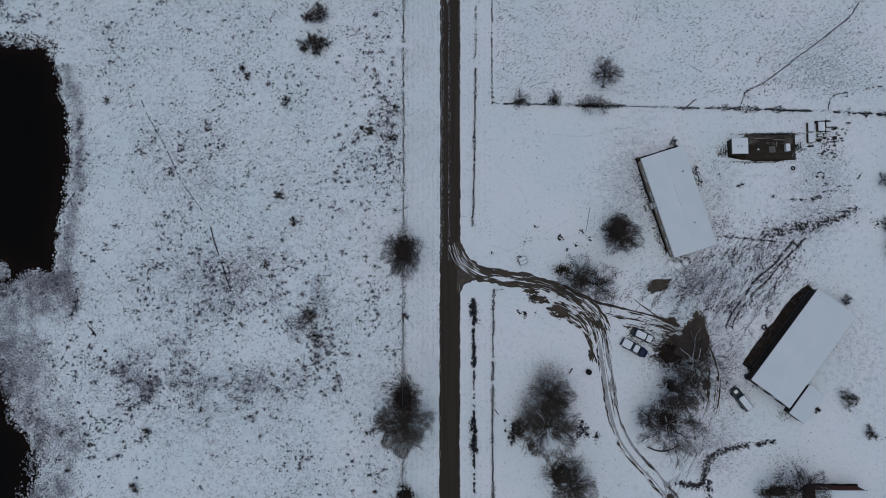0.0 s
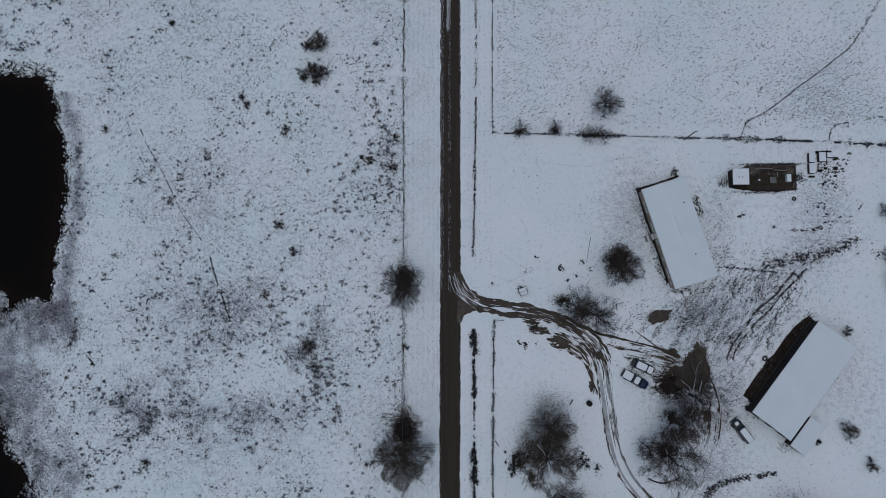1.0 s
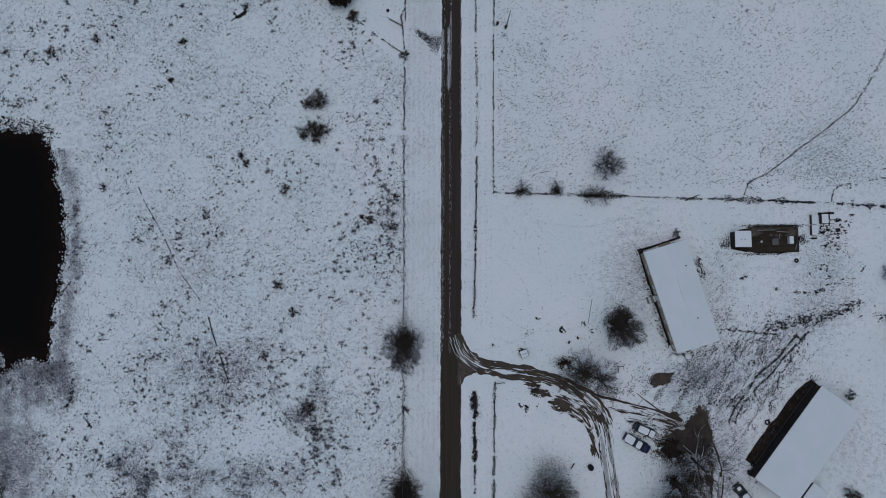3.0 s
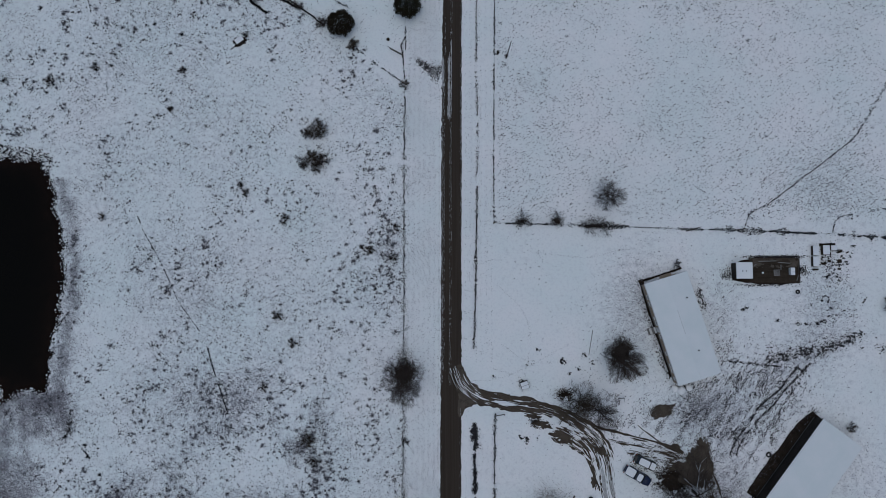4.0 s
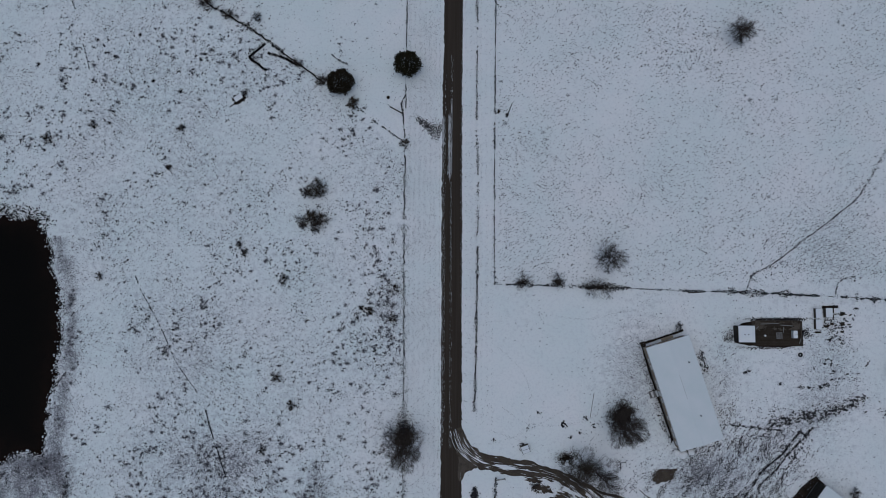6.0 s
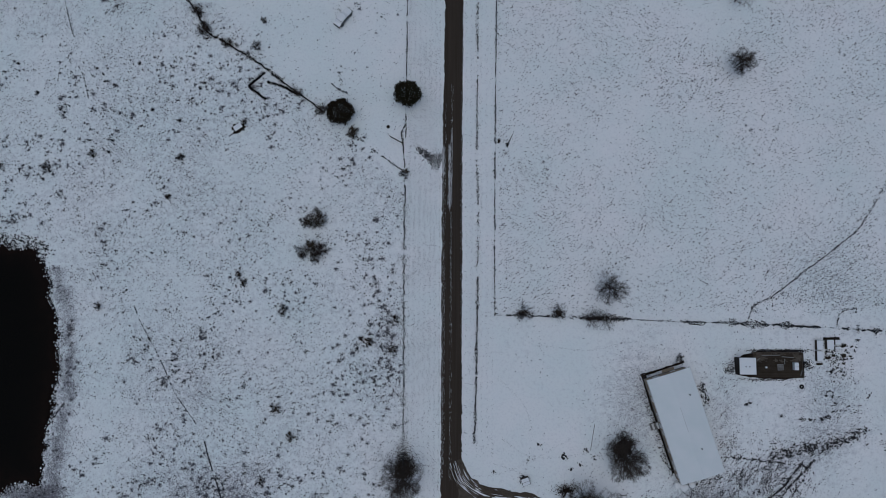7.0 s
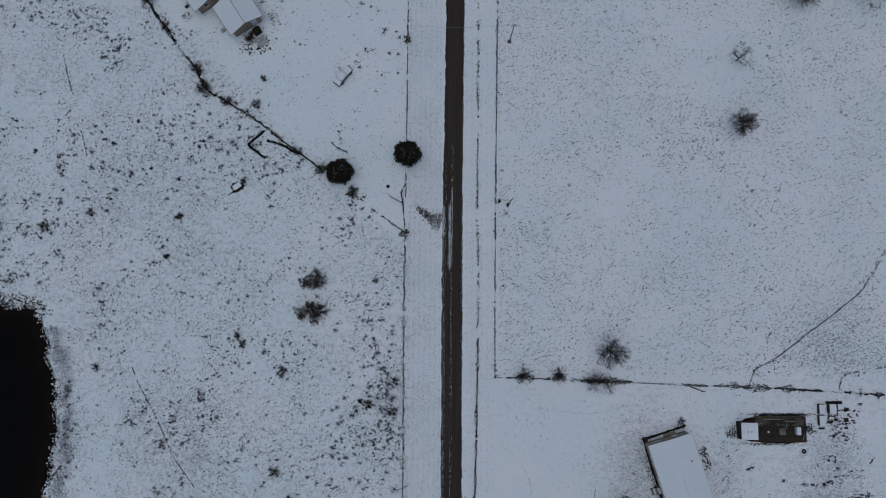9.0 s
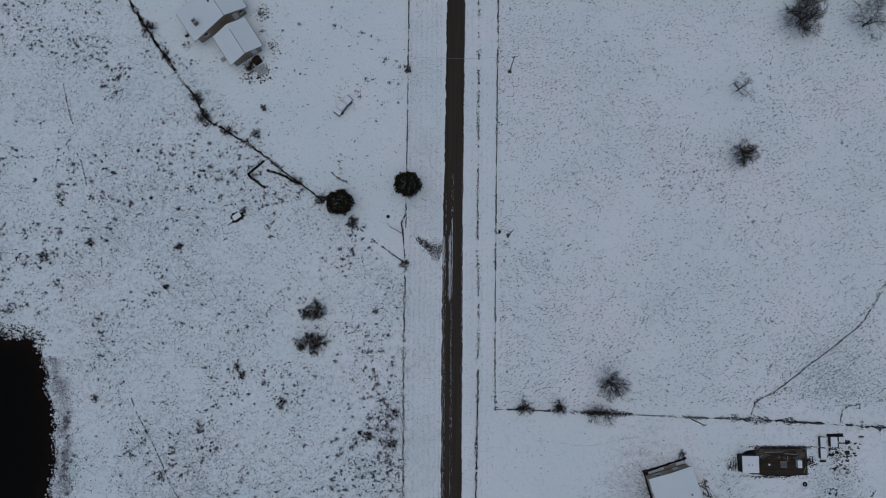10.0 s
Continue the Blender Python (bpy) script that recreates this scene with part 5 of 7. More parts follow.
SHRUBS = (
    (10.6, 35.7, 3.2, 1.7, 0.6), (16.9, 35.8, 3.2, 1.7, 0.65), (22.7, 35.0, 3, 1.8, 0.45), (25.0, 34.6, 3.4, 2.1, 0.45),
    (-27.2, 52.6, 2.2, 1.9, 1.6), (-29.0, 52.0, 1.8, 1.3, 0.9), (-28.2, 47.5, 2.0, 1.3, 1.6), (-26.4, 46.8, 1.8, 1.5, 1.2), (-29.6, 46.6, 1.6, 1.4, 1.0), (-27.4, 45.6, 1.4, 1.2, 0.8),
    (67.5, -18.3, 1.8, 1.6, 1.3), (71.2, -24.2, 1.6, 1.1, 1.1), (76.4, 20.3, 2.5, 1.7, 1.3), (76.4, 12.5, 2, 1.6, 1.0), (76.7, 8.2, 2.4, 1.9, 1.2),
    (-33.0, 35.9, 1.3, 0.95, 1.0), (-34.0, 18.2, 1.4, 1.0, 1.5), (-31.2, 13.3, 1.3, 0.85, 1.3), (-17.3, 30.3, 1.3, 0.85, 1.3), (-18.9, 30.9, 0.9, 0.5, 1.0), (-28.2, -4.0, 1.7, 1.3, 1.3), (-26.6, -7.6, 1.2, 1.2, 0.5), (-41.5, 42.2, 1.0, 0.7, 0.8), (-40.5, 40.9, 1.0, 0.8, 0.7), (-67.3, 36.6, 1.1, 0.8, 0.8), (-57.4, -24.8, 1.3, 0.8, 1.2), (-59.4, -34.8, 1.4, 0.95, 1.2), (-36.4, 5.3, 1.1, 0.8, 0.5), (-12.6, 34.4, 1.2, 0.9, 0.9), (-13.2, 29.0, 1.2, 0.9, 0.9), (-71.7, -2.6, 1.2, 1.0, 0.35),
    (-10.5, -4.0, 1.2, 0.7, 0.9), (-10.8, 98.1, 1.4, 0.7, 1.3), (-11.1, 61.2, 1.5, 0.9, 1.3), (6.3, 67.3, 0.6, 0.3, 1.0), (8.3, 97.8, 0.5, 0.3, 0.9), (7.9, 66.7, 0.5, 0.3, 1.0),
    (-49.2, 88.9, 2.2, 1.7, 0.9), (-51.0, 92.6, 2.0, 1.4, 0.8), (-44.8, 86.2, 1.8, 1.2, 0.9), (-60.6, 106.4, 2.2, 1.5, 1.2), (-57.5, 101.2, 1.6, 0.9, 1.1), (-31.5, 76.7, 1.6, 1.0, 1.0), (-26.6, 73.2, 1.8, 1.2, 1.0), (-39.4, 85.6, 1.4, 1.2, 0.5), (-38.2, 90.8, 1.0, 0.6, 0.8), (-20.8, 68.9, 1.6, 1.1, 1.7),
    (-53.3, 64.3, 1.1, 0.9, 0.7), (-78.6, 62.3, 1.3, 1.0, 1.0), (-70.0, 65.2, 1.1, 0.9, 0.7), (-55.2, 56.9, 1.0, 0.6, 1.2), (38.5, 27.6, 1.2, 0.8, 0.9), (68.0, -1.0, 1.4, 1.0, 1.0), (62.4, -20.4, 1.0, 0.5, 1.2), (-41.2, 71.0, 1.1, 0.8, 0.7), (12.6, -0.4, 0.6, 0.9, 0.5),
)
for k, (x, y, h, sp, tw) in enumerate(SHRUBS):
    brown = tw > 1.2
    bare_tree("shrub", x, y, h, sp, 300 + k, "dark brown leafless shrub rising from snow" if brown else "small leafless shrub with thin grey twigs", "shrub", 9 if sp > 1 else 7, tw * (0.9 if sp > 1 else 0.7), False, BARK, BROWN_TWIG if brown else TWIG)


def evergreen(x, y, r, h, seed, leaf=NEEDLE):
    """A dense dark evergreen: trunk and a crown of many small leafy sprays, with snow caught on some."""
    rng = np.random.default_rng(seed)
    tree = thing("evergreen_tree", x, y, 0, "dense dark evergreen tree with flecks of snow" if leaf is NEEDLE else "dense brownish evergreen tree beside the hedge", "tree", "evergreens by the fence")
    child("trunk", raw_mesh("trunk", *frusta([(0, 0, -0.2, 0, 0, h * 0.8, 0.16, 0.05)], 8), BARK, True), tree)

    def sprays(n, size, shell, lift):
        d = rng.normal(0, 1, (n, 3))
        d /= np.linalg.norm(d, axis=1, keepdims=True)
        d[:, 2] = np.abs(d[:, 2]) * np.sign(rng.random(n) - 0.25)
        a = np.arctan2(d[:, 1], d[:, 0])
        k = 0.98 + 0.05 * np.sin(2 * a + seed) + 0.06 * np.sin(5 * a + seed) + 0.04 * np.sin(11 * a + 2 * seed) + rng.normal(0, 0.05, n)
        p = d * (k * rng.uniform(shell, 1.0, n))[:, None] * [r, r, h * 0.48] + [0, 0, h * 0.5 + lift]
        u = rng.normal(0, 1, (n, 3)) + d
        u /= np.linalg.norm(u, axis=1, keepdims=True)
        w = np.cross(u, rng.normal(0, 1, (n, 3)))
        w /= np.linalg.norm(w, axis=1, keepdims=True)
        s = size * rng.uniform(0.6, 1.4, n)[:, None]
        v = np.stack([p - 0.4 * u * s, p + 0.45 * w * s, p + u * s, p - 0.45 * w * s], 1).reshape(-1, 3)
        return v, (np.array([[0, 1, 2, 3]]) + 4 * np.arange(n)[:, None])

    child("crown", raw_mesh("crown", *sprays(5200, 0.20, 0.72, 0), leaf), tree)
    v, f = sprays(46 if leaf is NEEDLE else 10, 0.12, 0.98, 0.04)
    child("snow_flecks", raw_mesh("snow_flecks", v, f, SNOW), tree, label="flecks of white snow")
    return tree


evergreen(-23.0, 72.4, 2.45, 4.2, 1, BROWN_NEEDLE)
evergreen(-10.6, 75.8, 2.45, 4.2, 2)

HEDGE = Line((-68, 116), (-65.0, 112.0), (-62.8, 108.5), (-61.0, 105.9), (-59.4, 103.6), (-57.4, 101.0), (-55.6, 98.2), (-53.8, 95.6), (-51.8, 93.6), (-50.3, 90.9), (-48.7, 88.3), (-44.7, 86.1), (-39.2, 82.6), (-31.6, 76.7), (-26.2, 72.9))
s = RNG.uniform(0, HEDGE.length, 2300)
s = s[(vnoise(s, 0 * s, 3.3, 131) + 0.5 * vnoise(s, 0 * s, 1.1, 132) > -0.75)]
x, y = HEDGE.at(s, RNG.normal(0, 0.17, len(s)) * np.clip(0.75 + 1.1 * vnoise(s, 0 * s, 1.4, 134), 0.25, 2) + 0.16 * vnoise(s, 0 * s, 0.9, 133))
k = RNG.random(len(x)) < 1 - 0.8 * round_patch(x, y, -54.3, 96.3, 2.2, 2.2)
x, y = x[k], y[k]
tufts("hedge_growth", x, y, 0.066 * RNG.lognormal(0, 0.4, len(x)), 0.5, DARK_GRASS, "dark overgrown weeds along a field boundary", "hedge", sides=8)
x, y = np.array([-64.3, -62.6, -62.0, -61.3, -57.4, -56.9, -51.4, -50.6, -49.9, -49.2, -48.4, -47.3, -50.8, -49.0]), np.array([111.0, 108.4, 107.2, 106.2, 101.0, 100.1, 93.4, 91.6, 90.3, 89.3, 88.2, 87.6, 92.4, 87.4])
fuzz("hedge_growth", x, y, 60, 0.34, 0.30, 0.085, LITTER, "brown tangled weeds along a field boundary", "hedge")
for ln in (Line((-37.8, 80.6), (-39.5, 79.2), (-40.8, 77.9)), Line((-40.7, 77.8), (-39, 76.6), (-37.4, 75.4)), Line((-37.2, 78.8), (-34.5, 78.0), (-31.6, 76.4))):
    x, y = beside(ln, int(42 * ln.length), 0.12)
    tufts("pen_growth", x, y, RNG.uniform(0.06, 0.15, len(x)), 0.5, DARK_GRASS, "dark weeds along an old pen fence", "weeds")
for cx_, cy_, n, sp in ((-10.6, -17.0, 380, 1.6), (20.6, -24.4, 160, 0.9), (-10.7, 9.6, 220, 1.3), (28.2, 12.4, 260, 1.6), (57, -31.6, 260, 2.0), (19.6, -30.6, 200, 1.2), (41, -5.5, 160, 1.6), (38, -13, 300, 2.2), (36.5, -22, 300, 2.0), (-28.3, -5.5, 220, 1.9), (12.6, -0.3, 60, 0.6), (34.1, 20.0, 40, 0.8), (36.2, 11.0, 50, 0.9), (41.5, 5.6, 120, 1.3), (42.0, 22.5, 40, 0.5), (43.1, 20.3, 40, 0.5), (46.2, 13, 60, 0.9), (52, -15.8, 60, 0.8), (56.5, -21.0, 60, 0.7), (22.6, 8.0, 30, 1.3), (62, 1.6, 40, 0.7), (10.3, 6.5, 40, 0.35), (-36.9, 103.0, 60, 0.6), (-39.2, 109.6, 120, 0.8), (-53.4, 103.2, 40, 0.5), (54.5, 29.1, 260, 1.9), (58.5, 29.1, 260, 1.6), (60.9, 26.6, 160, 0.6), (47.6, 26.0, 160, 0.7), (54, 24.0, 160, 2.4), (66, 28.5, 120, 1.4), (67, 25, 100, 1.8)):
    n = int(1.5 * n)
    x, y = RNG.normal(cx_, sp, n), RNG.normal(cy_, sp * 0.9 if cy_ not in (29.1, 24.0) else 0.16, n)
    tufts("litter_bits", x, y, RNG.uniform(0.03, 0.10, n), 0.1, CLOD, "dark leaf litter and weeds on snow", "litter", ang=0.5, long=1.5)


# flecked leaf litter under the dense tree, and dark weeds at its skirts
for cx_, cy_, sx, sy, n in ((15.3, -16.2, 1.6, 2.0, 5200), (14.6, -19.6, 2.2, 2.0, 5200), (12.2, -21.8, 1.6, 1.6, 1800), (19.3, -31.0, 1.3, 1.3, 1200)):
    x, y = RNG.normal(cx_, sx, n), RNG.normal(cy_, sy, n)
    wisps("leaf_litter", x, y, RNG.uniform(0.10, 0.24, n), RNG.uniform(0.04, 0.085, n), BROWN_TWIG, "brown leaf litter flecked with snow", "leaf litter", 0.2, 0.6)
    x, y = RNG.normal(cx_, sx, n // 4), RNG.normal(cy_, sy, n // 4)
    wisps("snow_flecks", x, y, RNG.uniform(0.10, 0.26, n // 4), RNG.uniform(0.04, 0.08, n // 4), SNOW, "flecks of snow on leaf litter", "snow", 0.2, 0.5, 0.12, 0.12)
for cx_, cy_, n, sp in ((9.6, -23.4, 18, 1.0), (21.0, -24.6, 14, 0.9), (9.2, -26.0, 8, 0.7), (12.4, -27.2, 6, 0.6)):
    fuzz("skirt_weeds", RNG.normal(cx_, sp, n), RNG.normal(cy_, sp, n), 34, 0.16, 0.26, 0.10, DARK_GRASS, "dark weeds poking through snow below the tree", "weeds", squash=1.6)


# ---- fences ----
def wire_fence(line, every, label, height=1.15, s1=None):
    fence = thing("wire_fence", 0, 0, 0, label, "fence", z=0)
    me = raw_mesh("post", *frusta([(0, 0, -0.3, 0, 0, height, 0.06, 0.055), (0, 0, height, 0, 0, height + 0.02, 0.055, 0.005)], 7), OLD_WOOD)
    spots = np.arange(0, s1 or line.length, every)
    px, py = line.at(spots, 0.03 * np.sin(spots))
    pz = ground_z(px, py)
    for a, b, c in zip(px, py, pz):
        child("post", me, fence, (a, b, c))
    for k in (0.35, 0.7, 1.05):
        rows = [(px[i], py[i], pz[i] + k * height, px[i + 1], py[i + 1], pz[i + 1] + k * height, 0.006, 0.006) for i in range(len(px) - 1)]
        child("wire", raw_mesh("wire", *frusta(rows, 3), METAL), fence, label="thin steel wire")
    return fence


wire_fence(Line((-10.9, -60), (-10.95, 8), (-11.05, 40), (-11.15, 60), (-11.2, 64.5)), 3.6, "old wire fence on weathered posts beside the verge")
wire_fence(Line((-11.4, 67.6), (-11.0, 74), (-10.9, 90), (-10.9, 130)), 3.6, "old wire fence on weathered posts beside the verge")
wire_fence(Line((5.45, 35.3), (5.6, 64), (6.2, 112), (6.4, 130)), 3.6, "wire fence on weathered posts along the field")
wire_fence(Line((5.55, 0.9), (5.4, -8), (5.2, -23), (5.3, -60)), 3.6, "wire fence on weathered posts along the lawn")
wire_fence(EAST_FENCE, 4.0, "wire fence between the field and the yard")
wire_fence(Line((-37.8, 80.6), (-39.5, 79.2), (-40.8, 77.9)), 1.6, "low old pen fence among weeds", 0.9)


# ---- dwellings ----
def pierced(bm, axis, at, thick, a0, a1, z0, z1, holes):
    """A wall along x or y, built up round its openings (from, to, sill, head)."""
    def put(p0, p1, q0, q1):
        if p1 - p0 > 0.01 and q1 - q0 > 0.01:
            box(bm, *((p0, p1, at, at + thick) if axis == "x" else (at, at + thick, p0, p1)), q0, q1)

    cur = a0
    for h0, h1, s0, s1 in sorted(holes):
        put(cur, h0, z0, z1)
        put(h0, h1, z0, s0)
        put(h0, h1, s1, z1)
        cur = h1
    put(cur, a1, z0, z1)
    return bm


def window(house, axis, face, out, h0, h1, s0, s1, name="window"):
    """A framed window or door in an opening; out is the side of the wall that looks outside."""
    ob = new(name)
    ob.parent = house
    f = 0.06

    def put(p0, p1, q0, q1, d0, d1):
        lo, hi = sorted((face + out * d0, face + out * d1))
        return (p0, p1, lo, hi, q0, q1) if axis == "x" else (lo, hi, p0, p1, q0, q1)

    part("window_frame" if name == "window" else "door_frame", boxes(put(h0, h0 + f, s0, s1, -0.12, 0.03), put(h1 - f, h1, s0, s1, -0.12, 0.03), put(h0 + f, h1 - f, s0, s0 + f, -0.12, 0.03), put(h0 + f, h1 - f, s1 - f, s1, -0.12, 0.03)), WHITE, ob)
    if name == "window":
        mid = (s0 + s1) / 2
        part("pane", boxes(put(h0 + f, h1 - f, s0 + f, mid - 0.02, -0.09, -0.07)), GLASS, ob)
        part("pane", boxes(put(h0 + f, h1 - f, mid + 0.02, s1 - f, -0.09, -0.07)), GLASS, ob)
        part("window_sill", boxes(put(h0 - 0.04, h1 + 0.04, s0 - 0.05, s0, -0.02, 0.08)), WHITE, ob)
    else:
        part("door_leaf", boxes(put(h0 + f, h1 - f, s0 + f, s1 - f, -0.10, -0.05)), WHITE, ob)
        part("door_handle", boxes(put(h1 - f - 0.14, h1 - f - 0.06, s0 + 0.95, s0 + 1.02, -0.05, 0.0)), METAL, ob)
    return ob


def gable_house(name, x, y, rz, w, l, eave, ridge, wall, label, category, west=(), east=(), north=(), south=(), base=0.5, over=0.22, z=None, trim=WHITE, rx=0.0):
    """A long gabled building, its ridge along its own y axis, rx metres off the middle. Openings: (kind, from, to, sill, head)."""
    house = thing(name, x, y, rz, label, category, z=z)
    hw, hl, t = w / 2 - over, l / 2 - over, 0.18
    plain = lambda rows: [r[1:] for r in rows]
    part("foundation", boxes((-hw + 0.03, hw - 0.03, -hl + 0.03, hl - 0.03, -0.4, base)), BRICK, house)
    part("wall", pierced(bmesh.new(), "y", -hw, t, -hl, hl, base, eave, plain(west)), wall, house)
    part("wall", pierced(bmesh.new(), "y", hw - t, t, -hl, hl, base, eave, plain(east)), wall, house)
    top = eave + (ridge - eave) * hw / (w / 2) - 0.02
    for side, rows in ((-1, south), (1, north)):
        bm = pierced(bmesh.new(), "x", hl - t if side > 0 else -hl, t, -hw + t, hw - t, base, eave, plain(rows))
        y0 = hl - t if side > 0 else -hl
        prism(bm, [(-hw, eave), (hw, eave), (rx, eave + (top - eave) * 0.97)], y0, y0 + t)
        part("gable_wall", bm, wall, house)
    for side in (-1, 1):
        slope = (ridge - eave) / (w / 2 - side * rx)

        def slab(x1, up0, up1, e):
            low = ridge - slope * (x1 - side * rx)
            return prism(bmesh.new(), [(rx, ridge + up0), (side * x1, low + up0), (side * x1, low + up1), (rx, ridge + up1)], -l / 2 - e, l / 2 + e)
        part("roof", slab(w / 2, 0.0, 0.1, 0.0), METAL, house, "sheet metal roof slope")
        part("roof_snow", slab(w / 2 - 0.03, 0.104, 0.20, -0.03), ROOF_SNOW, house, "smooth unbroken snow layer")
        part("fascia", boxes((side * (w / 2 + 0.004), side * (w / 2 + 0.03), -l / 2, l / 2, eave - 0.1, eave + 0.11) if side > 0 else (-(w / 2 + 0.03), -(w / 2 + 0.004), -l / 2, l / 2, eave - 0.1, eave + 0.11)), trim, house)
    for axis, face, out, rows in (("y", -hw, -1, west), ("y", hw, 1, east), ("x", hl, 1, north), ("x", -hl, -1, south)):
        for kind, h0, h1, s0, s1 in rows:
            window(house, axis, face, out, h0, h1, s0, s1, kind)
    return house


W_ = "window"
HOME = gable_house("mobile_home", 38.2, 16.4, 17.2, 7.85, 18.6, 3.0, 3.35, TAN, "long tan mobile home under a snowy low roof", "house",
    west=((W_, 6.3, 7.1, 1.35, 2.5), (W_, 5.1, 5.9, 1.35, 2.5), (W_, 1.5, 2.3, 1.35, 2.5), (W_, 2.5, 3.1, 1.35, 2.5), (W_, -0.9, -0.1, 1.35, 2.5), ("door", 0.25, 1.15, 0.62, 2.65), (W_, -4.0, -3.3, 1.35, 2.5), (W_, -6.2, -5.5, 1.35, 2.5), (W_, -7.1, -6.4, 1.35, 2.5), (W_, -8.5, -7.9, 1.35, 2.5)),
    north=(("door", 1.0, 1.95, 0.62, 2.65), (W_, -2.4, -1.4, 1.4, 2.4)), east=((W_, 4, 5, 1.35, 2.5), (W_, -2, -1, 1.35, 2.5), (W_, -6, -5, 1.35, 2.5)), south=((W_, -1.2, -0.2, 1.4, 2.4),), base=0.6)
for vx, vy in ((2.3, 4.85), (1.3, -4.4)):
    part("vent_pipe", tube(bmesh.new(), vx, vy, 3.15, 3.72, 0.10, 0.10, 10), BLACK_PAINT, HOME, "black roof vent pipe")
part("ridge_cap", boxes((-0.02, 0.02, -1.0, 3.2, 3.52, 3.552)), SLUSH, HOME, "bare strip of grey ridge cap")

to_home = HOME.matrix_world


def near_home(name, lx, ly, label, category, rz=0):
    p = to_home @ Vector((lx, ly, 0))
    return thing(name, p.x, p.y, 17.2 + rz, label, category, z=ground_at(p.x, p.y))


steps = near_home("entry_steps", -3.72, 0.7, "grey wooden entry steps against the tan wall", "steps")
for k in range(4):
    part("tread", boxes((-1.5 + 0.36 * k, -1.5 + 0.36 * k + 0.33, -0.55, 0.55, 0.12 + 0.15 * k, 0.17 + 0.15 * k), bevel=0.01), WHITE if k % 2 else GREY_WOOD, steps)
for side in (-0.6, 0.55):
    bm = bmesh.new()
    prism(bm, [(-1.6, -0.05), (-1.6, 0.1), (-0.1, 0.66), (-0.02, 0.66), (-0.02, -0.05)], side, side + 0.05)
    part("stringer", bm, OLD_WOOD, steps)
porch = near_home("porch", 0.9, 9.05, "small grey porch against the gable wall", "porch")
part("deck", boxes((-1.1, 1.1, 0.1, 0.62, 0.42, 0.5)), TAN, porch)
for a, b in ((-1.05, 0.55), (0.98, 0.55), (-1.05, 0.15), (0.98, 0.15)):
    part("leg", boxes((a, a + 0.07, b - 0.03, b + 0.04, -0.05, 0.42)), OLD_WOOD, porch)
part("awning", boxes((-1.2, 1.2, -0.02, 0.34, 2.72, 2.78)), TAN, porch, "tan awning over the door")

gable_house("long_barn", 59.06, -9.36, -37.4, 8.05, 19.85, 2.8, 3.2, BROWN_WALL, "long dark brown building under a plain snowy roof", "house",
    south=((W_, -1.8, -0.8, 1.3, 2.4), ("door", 1.0, 1.95, 0.4, 2.5)), base=0.3, over=0.12, trim=BROWN_WALL)
annex = thing("lean_to_shed", 59.5, -19.0, -37.2, "low lean-to shed with a snow-covered roof", "shed")
part("wall", boxes((-1.45, 1.4, -2.95, -2.8, -0.1, 2.2), (-1.45, 1.4, 2.8, 2.95, -0.1, 2.2), (1.25, 1.4, -2.8, 2.8, -0.1, 2.2), (-1.45, -1.3, -2.8, 2.8, -0.1, 2.2)), BROWN_WALL, annex)
part("roof", boxes((-1.55, 1.55, -3.12, 3.12, 2.204, 2.3)), METAL, annex)
part("roof_snow", boxes((-1.52, 1.52, -3.09, 3.09, 2.304, 2.4), bevel=0.04), ROOF_SNOW, annex, "smooth unbroken snow layer")
gable_house("red_shed", 64.35, -41.1, 0, 8.8, 15.6, 2.9, 3.05, RED_WALL, "red-brown shed with a snow-covered roof", "shed", north=((W_, -2.5, -1.5, 1.2, 2.2),), base=0.2, over=0.12, trim=RED_WALL)

FARM = gable_house("farmhouse", -47.8, 108.7, 35.0, 11.8, 6.8, 2.8, 4.8, TAN, "tan gabled house with snow on its roof", "house",
    south=((W_, -3.9, -3.0, 1.2, 2.3), ("door", 2.6, 3.6, 0.42, 2.5), (W_, 3.95, 4.75, 1.2, 2.3)), base=0.4, over=0.72, trim=BROWN_WALL, rx=1.5)
chim = part("chimney", boxes((-4.1, -3.3, -1.35, -0.55, 3.2, 4.75), bevel=0.02), BRICK, FARM, "square block chimney on the roof")
part("chimney_cap", boxes((-4.16, -3.24, -1.41, -0.49, 4.755, 4.83)), SLUSH, chim)
part("flue", tube(bmesh.new(), -3.85, -0.95, 4.835, 5.05, 0.16, 0.15, 10), RUBBER, chim)
part("flue", tube(bmesh.new(), -3.55, -0.95, 4.835, 5.0, 0.12, 0.11, 10), RUBBER, chim)
part("vent_pipe", tube(bmesh.new(), 0.55, 0.7, 4.4, 5.05, 0.16, 0.16, 10), RUBBER, FARM, "black roof vent pipe")
WING = gable_house("garage_wing", -42.7, 102.75, 33.2, 7.1, 6.65, 2.55, 3.75, TAN, "tan garage wing with snow on its gable roof", "garage",
    south=(("door", 1.0, 2.0, 0.3, 2.3),), base=0.2, over=0.66, trim=BROWN_WALL)
part("ridge_cap", boxes((-0.06, 0.06, -3.2, 2.2, 3.9, 3.965)), METAL, WING, "bare grey ridge strip")
part("ridge_cap", boxes((1.45, 1.55, -3.35, 2.6, 4.95, 5.015)), METAL, FARM, "bare grey ridge strip")

